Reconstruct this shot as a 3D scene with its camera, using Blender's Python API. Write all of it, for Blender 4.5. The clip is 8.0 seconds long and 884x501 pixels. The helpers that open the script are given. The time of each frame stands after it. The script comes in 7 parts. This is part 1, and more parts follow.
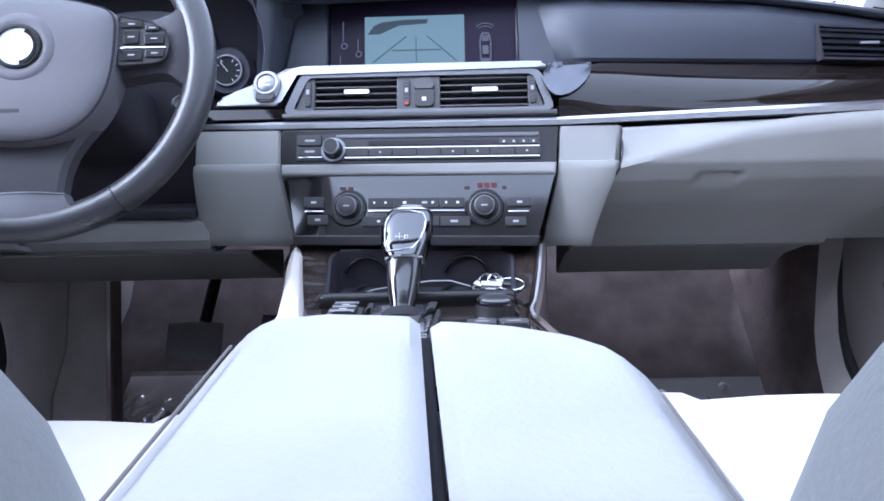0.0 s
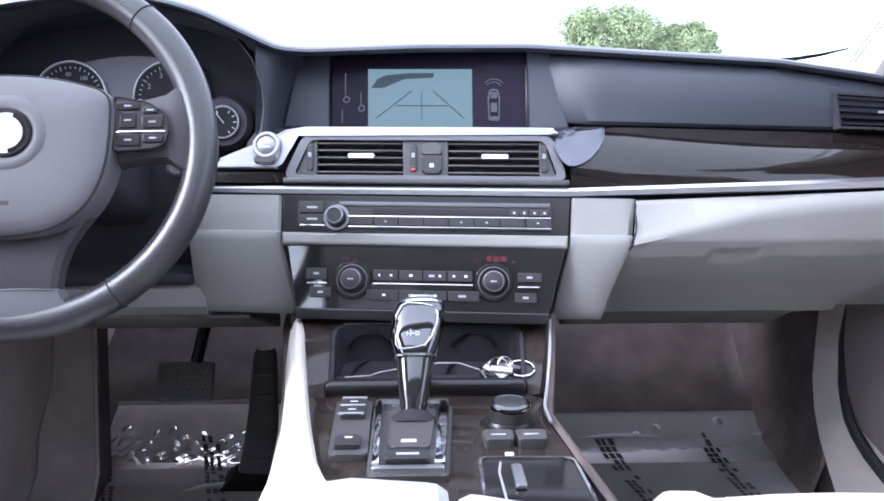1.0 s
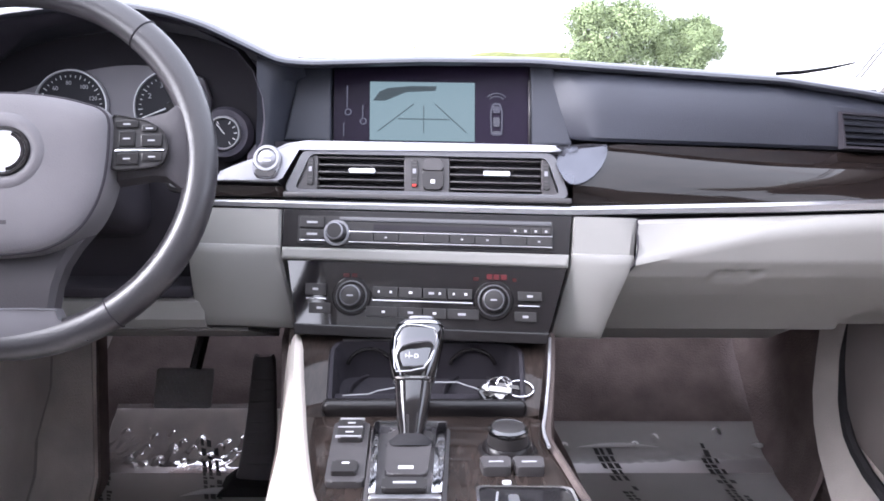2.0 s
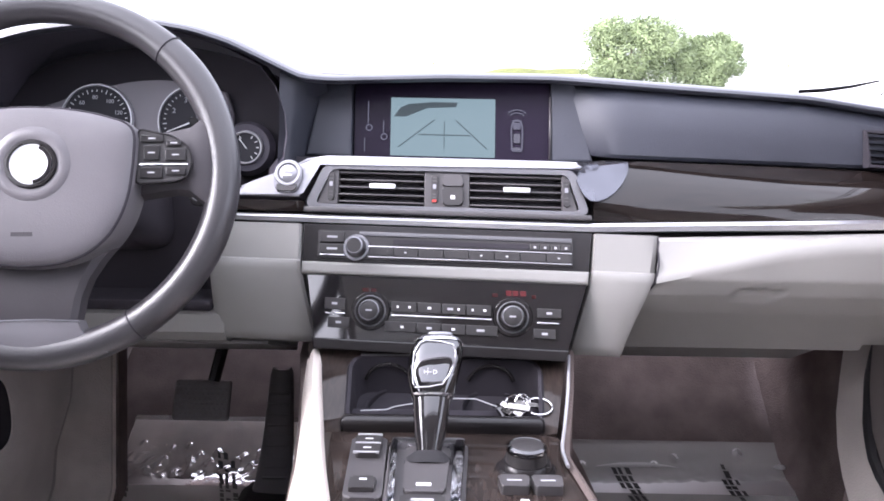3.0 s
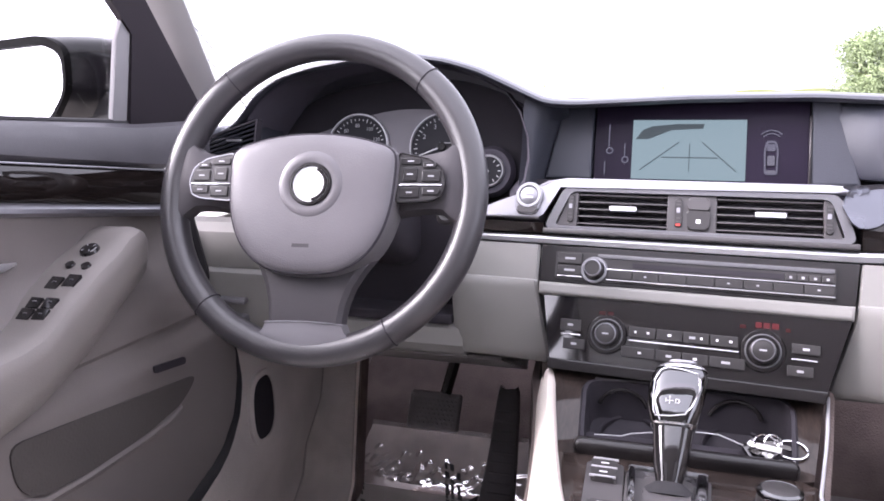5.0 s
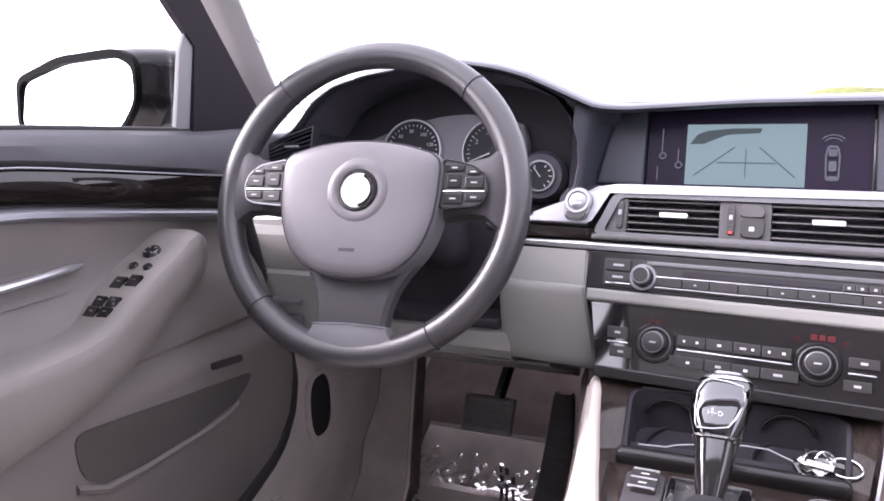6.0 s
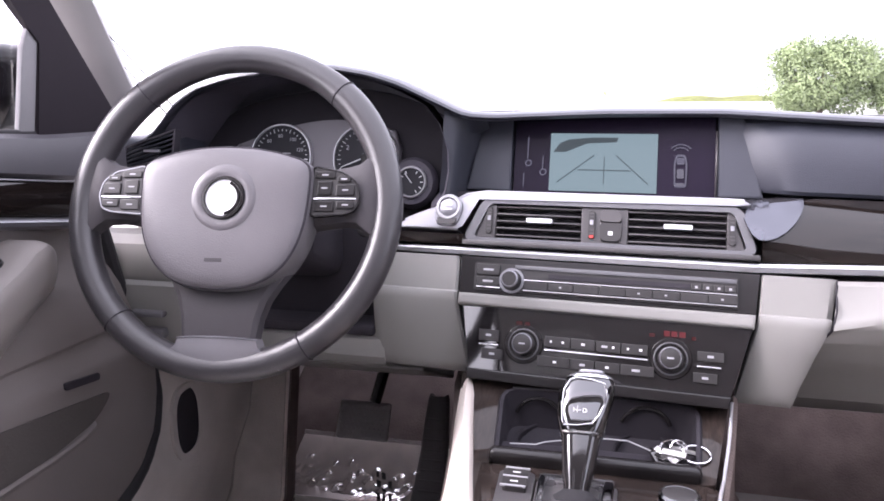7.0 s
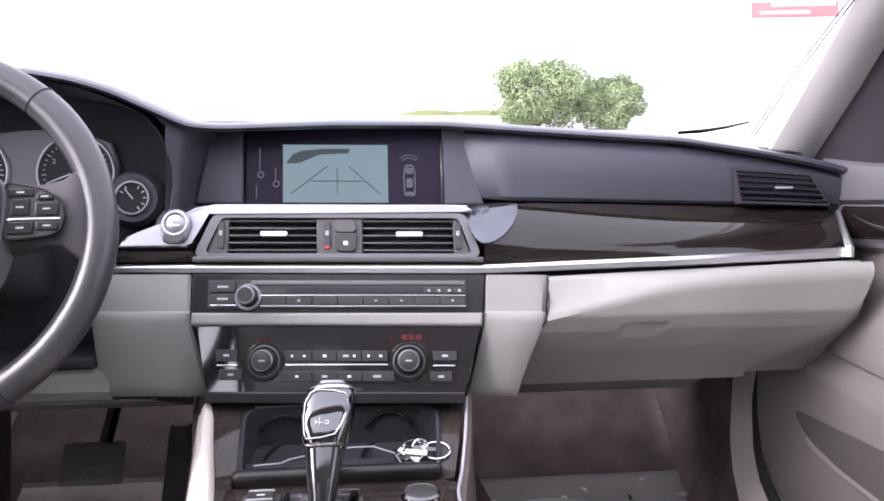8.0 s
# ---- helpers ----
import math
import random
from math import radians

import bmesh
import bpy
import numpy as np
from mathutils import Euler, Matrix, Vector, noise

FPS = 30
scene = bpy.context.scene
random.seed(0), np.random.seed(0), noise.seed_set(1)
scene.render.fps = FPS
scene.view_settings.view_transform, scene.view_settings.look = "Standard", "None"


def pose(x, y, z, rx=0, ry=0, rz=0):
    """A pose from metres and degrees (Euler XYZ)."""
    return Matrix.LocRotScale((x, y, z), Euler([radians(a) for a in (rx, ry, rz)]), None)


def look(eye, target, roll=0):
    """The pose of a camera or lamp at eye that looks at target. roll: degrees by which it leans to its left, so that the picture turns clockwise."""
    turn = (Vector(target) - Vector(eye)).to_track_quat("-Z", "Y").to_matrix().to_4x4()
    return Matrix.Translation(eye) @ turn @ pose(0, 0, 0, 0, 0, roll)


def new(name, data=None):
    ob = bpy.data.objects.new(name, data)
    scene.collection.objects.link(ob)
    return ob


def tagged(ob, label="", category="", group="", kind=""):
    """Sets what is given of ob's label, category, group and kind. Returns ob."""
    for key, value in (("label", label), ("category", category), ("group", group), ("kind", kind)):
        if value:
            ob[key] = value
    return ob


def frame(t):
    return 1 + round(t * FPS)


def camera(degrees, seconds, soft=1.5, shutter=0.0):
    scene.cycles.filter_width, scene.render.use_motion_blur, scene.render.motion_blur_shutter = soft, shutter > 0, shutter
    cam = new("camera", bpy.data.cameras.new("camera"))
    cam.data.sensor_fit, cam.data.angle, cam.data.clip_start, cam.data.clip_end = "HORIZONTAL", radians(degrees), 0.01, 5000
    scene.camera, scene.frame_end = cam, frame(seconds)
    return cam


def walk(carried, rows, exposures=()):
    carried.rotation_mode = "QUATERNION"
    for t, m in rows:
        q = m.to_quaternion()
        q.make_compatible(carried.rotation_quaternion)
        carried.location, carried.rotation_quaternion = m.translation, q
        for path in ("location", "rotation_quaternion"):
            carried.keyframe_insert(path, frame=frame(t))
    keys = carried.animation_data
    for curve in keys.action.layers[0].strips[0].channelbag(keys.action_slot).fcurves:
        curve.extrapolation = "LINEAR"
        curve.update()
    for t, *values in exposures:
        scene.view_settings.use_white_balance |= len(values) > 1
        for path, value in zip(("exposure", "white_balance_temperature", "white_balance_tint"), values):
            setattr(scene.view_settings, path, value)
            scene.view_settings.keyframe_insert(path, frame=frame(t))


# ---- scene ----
cam = camera(62.5, 8.0, soft=1.7)
EXPOSURE = 4.90
EXPOSURES = [(0.0, EXPOSURE - 0.3, 5050, 17), (1.5, EXPOSURE, 5750, 19), (3.0, EXPOSURE + 0.08, 6050, 23), (6.5, EXPOSURE, 6250, 28), (8.0, EXPOSURE - 0.2, 6150, 25)]
PATH = [
    (0, (0.043, 0.032, 0.897), (0.026, 1.985, 0.466), -1.2),
    (0.5, (0.025, 0.074, 0.968), (0.063, 2.017, 0.495), -1.0),
    (1, (0.009, 0.093, 1.024), (0.048, 2.024, 0.503), -0.1),
    (1.5, (0.011, 0.105, 1.051), (0.05, 2.028, 0.5), 0.5),
    (3, (0.008, 0.107, 1.055), (-0.005, 2.042, 0.55), 0.8),
    (3.5, (0.004, 0.106, 1.053), (-0.142, 2.04, 0.564), -0.5),
    (4, (-0.003, 0.099, 1.053), (-0.318, 2.016, 0.575), -1.1),
    (4.5, (-0.009, 0.097, 1.052), (-0.472, 1.988, 0.594), -1.1),
    (5, (-0.015, 0.091, 1.051), (-0.615, 1.949, 0.619), -1.2),
    (5.2, (-0.009, 0.089, 1.054), (-0.673, 1.925, 0.624), -1.3),
    (6.3, (0.023, 0.097, 1.059), (-0.771, 1.883, 0.637), -1.9),
    (6.5, (0.018, 0.096, 1.062), (-0.701, 1.912, 0.633), -1.7),
    (7, (0.021, 0.097, 1.063), (-0.44, 1.996, 0.637), -0.6),
    (7.5, (0.034, 0.101, 1.059), (-0.096, 2.054, 0.648), 0.0),
    (8, (0.041, 0.104, 1.061), (0.247, 2.053, 0.666), 0.3),
]
walk(cam, [(t, look(eye, target, roll)) for t, eye, target, roll in PATH],
     exposures=EXPOSURES)

# ---- light: daylight through the glass ----
world = bpy.data.worlds.new("daylight")
scene.world = world
world.use_nodes = True
wn = world.node_tree
sky = wn.nodes.new("ShaderNodeTexSky")
sky.sky_type = 'NISHITA'
sky.sun_disc = False
sky.sun_elevation = radians(36)
sky.sun_rotation = radians(255)
sky.air_density, sky.dust_density, sky.ozone_density = 0.12, 3.0, 0.0
# a thin white overcast lies over the clear sky
pale = wn.nodes.new("ShaderNodeHueSaturation")
pale.inputs["Saturation"].default_value = 0.5
cloud = wn.nodes.new("ShaderNodeMix")
cloud.data_type = 'RGBA'
cloud.inputs[0].default_value = 0.84
cloud.inputs[7].default_value = (0.90, 0.90, 0.94, 1)
wn.links.new(sky.outputs[0], pale.inputs["Color"])
wn.links.new(pale.outputs[0], cloud.inputs[6])
wn.links.new(cloud.outputs[2], wn.nodes["Background"].inputs[0])
wn.nodes["Background"].inputs[1].default_value = 0.15
sun_data = bpy.data.lights.new("sun", 'SUN')
sun_data.energy, sun_data.angle, sun_data.color = 0.055, radians(40), (1.0, 0.98, 0.95)
sun = new("sun", sun_data)
sun.matrix_world = look((-30, -8, 22.5), (0, 0, 0))


# ---- materials ----
def material(name, color, rough=0.5, metal=0.0, grain=0.0, grain_scale=400.0, mottle=0.12, mottle_scale=9.0,
             coat=0.0, spec=0.5, emit=None, emit_strength=0.0):
    """A surface with broad mottling, fine relief and slightly uneven gloss."""
    m = bpy.data.materials.new(name)
    m.use_nodes = True
    n, l = m.node_tree.nodes, m.node_tree.links
    p = n["Principled BSDF"]
    co = n.new("ShaderNodeTexCoord")
    big = n.new("ShaderNodeTexNoise")
    big.inputs["Scale"].default_value, big.inputs["Detail"].default_value = mottle_scale, 5.0
    l.new(co.outputs["Object"], big.inputs["Vector"])
    ramp = n.new("ShaderNodeMapRange")
    ramp.inputs["From Min"].default_value, ramp.inputs["From Max"].default_value = 0.3, 0.7
    ramp.inputs["To Min"].default_value, ramp.inputs["To Max"].default_value = 1.0 - mottle, 1.0 + mottle
    l.new(big.outputs["Fac"], ramp.inputs["Value"])
    mul = n.new("ShaderNodeMix")
    mul.data_type, mul.blend_type = 'RGBA', 'MULTIPLY'
    mul.inputs[0].default_value = 1.0
    mul.inputs[6].default_value = (*color, 1)
    l.new(ramp.outputs[0], mul.inputs[7])
    l.new(mul.outputs[2], p.inputs["Base Color"])
    rr = n.new("ShaderNodeMapRange")
    rr.inputs["To Min"].default_value, rr.inputs["To Max"].default_value = max(0.02, rough * 0.8), min(1.0, rough * 1.2)
    l.new(big.outputs["Fac"], rr.inputs["Value"])
    l.new(rr.outputs[0], p.inputs["Roughness"])
    p.inputs["Metallic"].default_value = metal
    p.inputs["Specular IOR Level"].default_value = spec
    p.inputs["Coat Weight"].default_value = coat
    p.inputs["Coat Roughness"].default_value = 0.04
    if grain:
        fine = n.new("ShaderNodeTexNoise")
        fine.inputs["Scale"].default_value, fine.inputs["Detail"].default_value = grain_scale, 3.0
        l.new(co.outputs["Object"], fine.inputs["Vector"])
        bump = n.new("ShaderNodeBump")
        bump.inputs["Strength"].default_value, bump.inputs["Distance"].default_value = grain, 0.002
        l.new(fine.outputs["Fac"], bump.inputs["Height"])
        l.new(bump.outputs[0], p.inputs["Normal"])
    if emit:
        p.inputs["Emission Color"].default_value = (*emit, 1)
        p.inputs["Emission Strength"].default_value = emit_strength
    return m


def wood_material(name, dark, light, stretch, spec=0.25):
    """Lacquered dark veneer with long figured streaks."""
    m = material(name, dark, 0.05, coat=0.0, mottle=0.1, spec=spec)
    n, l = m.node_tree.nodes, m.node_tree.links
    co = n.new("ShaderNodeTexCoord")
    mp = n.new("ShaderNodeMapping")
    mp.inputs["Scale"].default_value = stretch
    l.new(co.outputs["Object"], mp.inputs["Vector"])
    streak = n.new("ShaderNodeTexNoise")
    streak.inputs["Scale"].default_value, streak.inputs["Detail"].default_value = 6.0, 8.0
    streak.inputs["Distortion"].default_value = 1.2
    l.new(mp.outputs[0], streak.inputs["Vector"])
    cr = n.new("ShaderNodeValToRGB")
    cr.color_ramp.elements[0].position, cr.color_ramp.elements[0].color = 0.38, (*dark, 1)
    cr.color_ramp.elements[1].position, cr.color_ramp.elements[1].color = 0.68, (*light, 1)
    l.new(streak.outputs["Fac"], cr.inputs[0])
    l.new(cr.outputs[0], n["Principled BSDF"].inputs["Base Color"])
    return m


def clear_material(name, gloss, rough, tint=(1, 1, 1), crinkle=0.0, haze=0.0):
    """Thin clear sheet: mostly see-through, with a glossy skin."""
    m = bpy.data.materials.new(name)
    m.use_nodes = True
    n, l = m.node_tree.nodes, m.node_tree.links
    n.remove(n["Principled BSDF"])
    tr, gl, mix = n.new("ShaderNodeBsdfTransparent"), n.new("ShaderNodeBsdfGlossy"), n.new("ShaderNodeMixShader")
    tr.inputs[0].default_value = (*tint, 1)
    gl.inputs["Roughness"].default_value = rough
    fr = n.new("ShaderNodeFresnel")
    fr.inputs[0].default_value = 1.45
    sc = n.new("ShaderNodeMath")
    sc.operation = 'MULTIPLY'
    sc.inputs[1].default_value = gloss
    l.new(fr.outputs[0], sc.inputs[0])
    l.new(sc.outputs[0], mix.inputs[0])
    if haze:
        milk, veil = n.new("ShaderNodeBsdfDiffuse"), n.new("ShaderNodeMixShader")
        milk.inputs[0].default_value = (0.80, 0.79, 0.77, 1)
        veil.inputs[0].default_value = haze
        l.new(tr.outputs[0], veil.inputs[1])
        l.new(milk.outputs[0], veil.inputs[2])
        l.new(veil.outputs[0], mix.inputs[1])
    else:
        l.new(tr.outputs[0], mix.inputs[1])
    l.new(gl.outputs[0], mix.inputs[2])
    l.new(mix.outputs[0], n["Material Output"].inputs[0])
    if crinkle:
        co = n.new("ShaderNodeTexCoord")
        no = n.new("ShaderNodeTexNoise")
        no.inputs["Scale"].default_value, no.inputs["Detail"].default_value = 22.0, 4.0
        l.new(co.outputs["Object"], no.inputs["Vector"])
        bu = n.new("ShaderNodeBump")
        bu.inputs["Strength"].default_value, bu.inputs["Distance"].default_value = crinkle, 0.02
        l.new(no.outputs["Fac"], bu.inputs["Height"])
        l.new(bu.outputs[0], gl.inputs["Normal"])
        l.new(bu.outputs[0], fr.inputs["Normal"])
    return m


PAD = material("charcoal_pad", (0.036, 0.039, 0.051), 0.46, grain=0.25, grain_scale=900)
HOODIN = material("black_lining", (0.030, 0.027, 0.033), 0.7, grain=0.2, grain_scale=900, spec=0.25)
PADTOP = material("charcoal_dash_top", (0.040, 0.042, 0.053), 0.36, grain=0.12, grain_scale=900, spec=0.8)
PADDOOR = material("charcoal_door_pad", (0.068, 0.065, 0.072), 0.5, grain=0.25, grain_scale=900)
HOODPAD = material("charcoal_hood_lining", (0.085, 0.079, 0.098), 0.6, grain=0.2, grain_scale=900, spec=0.3)
BEIGE = material("oyster_plastic", (0.245, 0.240, 0.227), 0.5, grain=0.12, grain_scale=1100, mottle=0.06)
# oyster with the shade of the doors put into its colour
CARD = material("dimmed_oyster_skin", (0.148, 0.132, 0.125), 0.6, grain=0.2, grain_scale=700, mottle=0.08)
HIDE = material("oyster_leather", (0.65, 0.638, 0.618), 0.42, grain=0.3, grain_scale=260, mottle=0.06)
# oyster leather dimmed in the colour to offset strong light on the lids
LIDHIDE = material("dimmed_oyster_leather", (0.41, 0.407, 0.40), 0.45, grain=0.3, grain_scale=260, mottle=0.07)
RAIL = material("warm_oyster_leather", (0.80, 0.725, 0.65), 0.45, grain=0.3, grain_scale=260, mottle=0.06)
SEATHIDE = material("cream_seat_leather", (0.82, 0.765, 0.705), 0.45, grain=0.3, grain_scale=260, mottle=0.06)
RIMHIDE = material("black_leather", (0.033, 0.031, 0.034), 0.34, spec=0.75, grain=0.12, grain_scale=420, mottle=0.03, mottle_scale=3)
# grey raised so that the spoke foot carries a bright reflection in its colour
FOOTGREY = material("highlit_spoke_foot", (0.16, 0.155, 0.165), 0.3, 0.2, mottle=0.05)
SPOKE = material("dark_spoke_plastic", (0.055, 0.051, 0.055), 0.55, spec=0.25, grain=0.15, grain_scale=700)
LEVER = material("smoked_chrome", (0.13, 0.13, 0.134), 0.04, 1.0, mottle=0.03)
VFRAME = material("grey_vent_frame", (0.13, 0.13, 0.138), 0.35, 0.3, mottle=0.05)
HUBSKIN = material("grained_black_plastic", (0.116, 0.110, 0.117), 0.33, grain=0.22, grain_scale=700)
ALU = material("brushed_aluminium", (0.74, 0.74, 0.76), 0.30, 1.0, grain=0.06, grain_scale=1500, mottle=0.04)
BANDALU = material("dull_aluminium", (0.38, 0.38, 0.405), 0.34, 1.0, grain=0.05, grain_scale=1500, mottle=0.06)
ENDALU = material("soft_aluminium", (0.135, 0.137, 0.155), 0.26, 1.0, mottle=0.1, mottle_scale=30)
SATIN = material("satin_grey_metal", (0.30, 0.30, 0.32), 0.38, 0.8, mottle=0.05)
CHROME = material("chrome", (0.82, 0.82, 0.84), 0.07, 1.0, mottle=0.03)
STEEL = material("key_steel", (0.34, 0.33, 0.32), 0.22, 1.0, mottle=0.05)
GLOSS = material("black_gloss", (0.012, 0.011, 0.012), 0.08, mottle=0.05, spec=1.0)
FACE = material("black_satin_face", (0.015, 0.0135, 0.0138), 0.24, mottle=0.1, spec=0.4)
BUTTONS = material("soft_black_buttons", (0.028, 0.026, 0.026), 0.42, mottle=0.08)
RUBBER = material("black_rubber", (0.012, 0.011, 0.013), 0.75, grain=0.3, grain_scale=300)
VENT = material("grey_vent_plastic", (0.064, 0.060, 0.061), 0.4, grain=0.1, grain_scale=900)
SILVER = material("silver_paint", (0.48, 0.48, 0.50), 0.3, 0.3, mottle=0.04)
KICK = material("oyster_kick_carpet", (0.60, 0.555, 0.52), 0.9, grain=0.5, grain_scale=300, mottle=0.1, spec=0.15)
WHITE = material("white_print", (0.75, 0.75, 0.76), 0.5, mottle=0.03)
MARK = material("pale_grey_print", (0.42, 0.42, 0.44), 0.5, mottle=0.05)
BLACKINK = material("black_print", (0.02, 0.02, 0.02), 0.5, mottle=0.2)
DIALFACE = material("dial_face", (0.030, 0.030, 0.035), 0.5, spec=0.15)
CLUSTER = material("grey_cluster_mask", (0.165, 0.155, 0.170), 0.45, mottle=0.05)
CARPET = material("brown_grey_carpet", (0.165, 0.134, 0.127), 0.95, grain=1.0, grain_scale=260, mottle=0.25, mottle_scale=14, spec=0.1)
MATGREY = material("grey_floor_mat", (0.37, 0.355, 0.345), 0.95, grain=0.6, grain_scale=240, mottle=0.15, mottle_scale=12, spec=0.1)
MAT = material("taupe_floor_mat", (0.83, 0.76, 0.71), 0.95, grain=1.0, grain_scale=240, mottle=0.2, mottle_scale=16, spec=0.1)
GASPAD = material("dark_pedal_plastic", (0.12, 0.112, 0.118), 0.5, grain=0.2, grain_scale=300)
SEATGREY = material("darker_seat_leather", (0.235, 0.235, 0.228), 0.5, grain=0.35, grain_scale=260, mottle=0.08)
GUIDE = material("pale_window_guide", (0.20, 0.195, 0.20), 0.6, grain=0.2, grain_scale=700, mottle=0.05)
PEDALR = material("ribbed_pedal_rubber", (0.25, 0.24, 0.24), 0.5, grain=0.4, grain_scale=160)
LINING = material("grey_headliner", (0.58, 0.565, 0.55), 0.9, grain=0.4, grain_scale=700, mottle=0.05)
PILLAR = material("grey_pillar_trim", (0.34, 0.33, 0.32), 0.75, grain=0.3, grain_scale=700, mottle=0.05)
SAIL = material("black_sail_cloth", (0.024, 0.020, 0.024), 0.8, spec=0.15)
BEZEL = material("mirror_bezel", (0.0022, 0.0020, 0.0024), 0.6, spec=0.05)
PAINT = material("dark_body_paint", (0.0050, 0.0044, 0.0058), 0.25, spec=0.3, mottle=0.04)
REDLED = material("red_display", (0.02, 0.0, 0.0), 0.4, emit=(1.0, 0.03, 0.07), emit_strength=0.0045)
AMBER = material("red_print", (0.5, 0.04, 0.03), 0.5)
STICK = material("red_sticker", (0.30, 0.10, 0.11), 0.5, mottle=0.15, mottle_scale=30)
STICKW = material("pale_sticker_print", (0.40, 0.25, 0.24), 0.5, mottle=0.1, mottle_scale=30)
CONCRETE = material("pale_concrete", (0.52, 0.51, 0.49), 0.9, grain=0.5, grain_scale=30, mottle=0.15, mottle_scale=0.4)
GRASS = material("dry_grass", (0.13, 0.14, 0.05), 0.9, mottle=0.35, mottle_scale=2.0, spec=0.1)
LEAF = material("leaves", (0.21, 0.26, 0.135), 0.9, mottle=0.3, mottle_scale=1.2, spec=0.04)
BARK = material("bark", (0.14, 0.10, 0.07), 0.9, grain=0.8, grain_scale=40)
FLOWER = material("yellow_bloom", (0.38, 0.28, 0.02), 0.7)
SCREENBLACK = material("screen_glass_black", (0.013, 0.009, 0.019), 0.34, coat=0.0, spec=0.12, mottle=0.05)
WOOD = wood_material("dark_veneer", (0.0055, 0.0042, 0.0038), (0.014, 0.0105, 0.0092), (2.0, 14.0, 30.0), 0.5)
TUNNEL = material("brown_tunnel_carpet", (0.14, 0.112, 0.104), 0.95, grain=0.8, grain_scale=300, spec=0.1)
WOODC = wood_material("dark_console_veneer", (0.026, 0.0200, 0.0175), (0.043, 0.0325, 0.0280), (26.0, 5.0, 9.0), 0.28)
GLASS = clear_material("window_glass", 0.05, 0.0, (0.96, 0.98, 0.97))
FILM = clear_material("clear_film_wrap", 2.2, 0.10, (0.97, 0.96, 0.95), crinkle=0.05, haze=0.30)
SHEET = clear_material("clear_film_sheet", 0.8, 0.4, (0.97, 0.96, 0.95), haze=0.30)
FOLD = clear_material("folded_film", 5.0, 0.12, (0.97, 0.96, 0.95), haze=0.6)
MIRROR = material("mirror_glass", (0.9, 0.9, 0.92), 0.02, 1.0, mottle=0.01)


# ---- mesh helpers ----
WORLD = {}


def bm_box(x0, x1, y0, y1, z0, z1, bevel=0.0, seg=2):
    b = bmesh.new()
    bmesh.ops.create_cube(b, size=1.0)
    for v in b.verts:
        v.co = Vector(((x0 + x1) / 2 + v.co.x * (x1 - x0), (y0 + y1) / 2 + v.co.y * (y1 - y0), (z0 + z1) / 2 + v.co.z * (z1 - z0)))
    if bevel:
        bmesh.ops.bevel(b, geom=list(b.edges), offset=bevel, segments=seg, profile=0.5, affect='EDGES', clamp_overlap=True)
    return b


def bm_prism(poly, d0, d1, bevel=0.0, seg=2, place=None):
    """A slab over a 2D outline, from depth d0 to d1; place maps (u, v, d) to the world."""
    b = bmesh.new()
    lo = [b.verts.new((u, v, d0)) for u, v in poly]
    hi = [b.verts.new((u, v, d1)) for u, v in poly]
    n = len(poly)
    b.faces.new(lo[::-1])
    top = b.faces.new(hi)
    for i in range(n):
        b.faces.new((lo[i], lo[(i + 1) % n], hi[(i + 1) % n], hi[i]))
    if bevel:
        bmesh.ops.bevel(b, geom=list(top.edges), offset=bevel, segments=seg, profile=0.5, affect='EDGES', clamp_overlap=True)
    if place:
        for v in b.verts:
            v.co = Vector(place(*v.co))
    return b


def bm_ring(outer, inner, d0, d1, place=None):
    """A frame between two outlines with the same number of points."""
    b = bmesh.new()
    n = len(outer)
    rows = [[b.verts.new((*p, d)) for p in line] for line, d in ((outer, d0), (outer, d1), (inner, d1), (inner, d0))]
    for r in range(4):
        s = (r + 1) % 4
        for i in range(n):
            j = (i + 1) % n
            b.faces.new((rows[r][i], rows[r][j], rows[s][j], rows[s][i]))
    if place:
        for v in b.verts:
            v.co = Vector(place(*v.co))
    return b


def bm_loft(rows, closed=False, caps=False, thick=0.0):
    """A skin over rows of points; closed joins each row's ends; thick gives it a back."""
    b = bmesh.new()
    vs = [[b.verts.new(p) for p in row] for row in rows]
    n = len(rows[0])
    for r in range(len(rows) - 1):
        for i in range(n if closed else n - 1):
            j = (i + 1) % n
            b.faces.new((vs[r][i], vs[r][j], vs[r + 1][j], vs[r + 1][i]))
    if caps and closed:
        b.faces.new(vs[0][::-1])
        b.faces.new(vs[-1])
    if thick:
        bmesh.ops.recalc_face_normals(b, faces=list(b.faces))
        bmesh.ops.solidify(b, geom=list(b.faces), thickness=thick)
    return b


def bm_sweep(points, radius, seg=10, closed=False, flat=1.0):
    """A tube along a line; radius may be a list."""
    pts = [Vector(p) for p in points]
    n = len(pts)
    rad = radius if isinstance(radius, (list, tuple)) else [radius] * n
    rows, side = [], None
    for i, p in enumerate(pts):
        a, c = pts[(i - 1) % n if closed else max(i - 1, 0)], pts[(i + 1) % n if closed else min(i + 1, n - 1)]
        t = (c - a).normalized()
        if side is None:
            side = t.cross(Vector((0, 0, 1)) if abs(t.z) < 0.9 else Vector((0, 1, 0))).normalized()
        side = (side - t * side.dot(t)).normalized()
        up = side.cross(t)
        rows.append([p + rad[i] * (math.cos(k * math.tau / seg) * side + flat * math.sin(k * math.tau / seg) * up) for k in range(seg)])
    if closed:
        rows.append(rows[0])
        b = bm_loft(rows, True)
        bmesh.ops.remove_doubles(b, verts=list(b.verts), dist=1e-6)
        return b
    return bm_loft(rows, True, True)


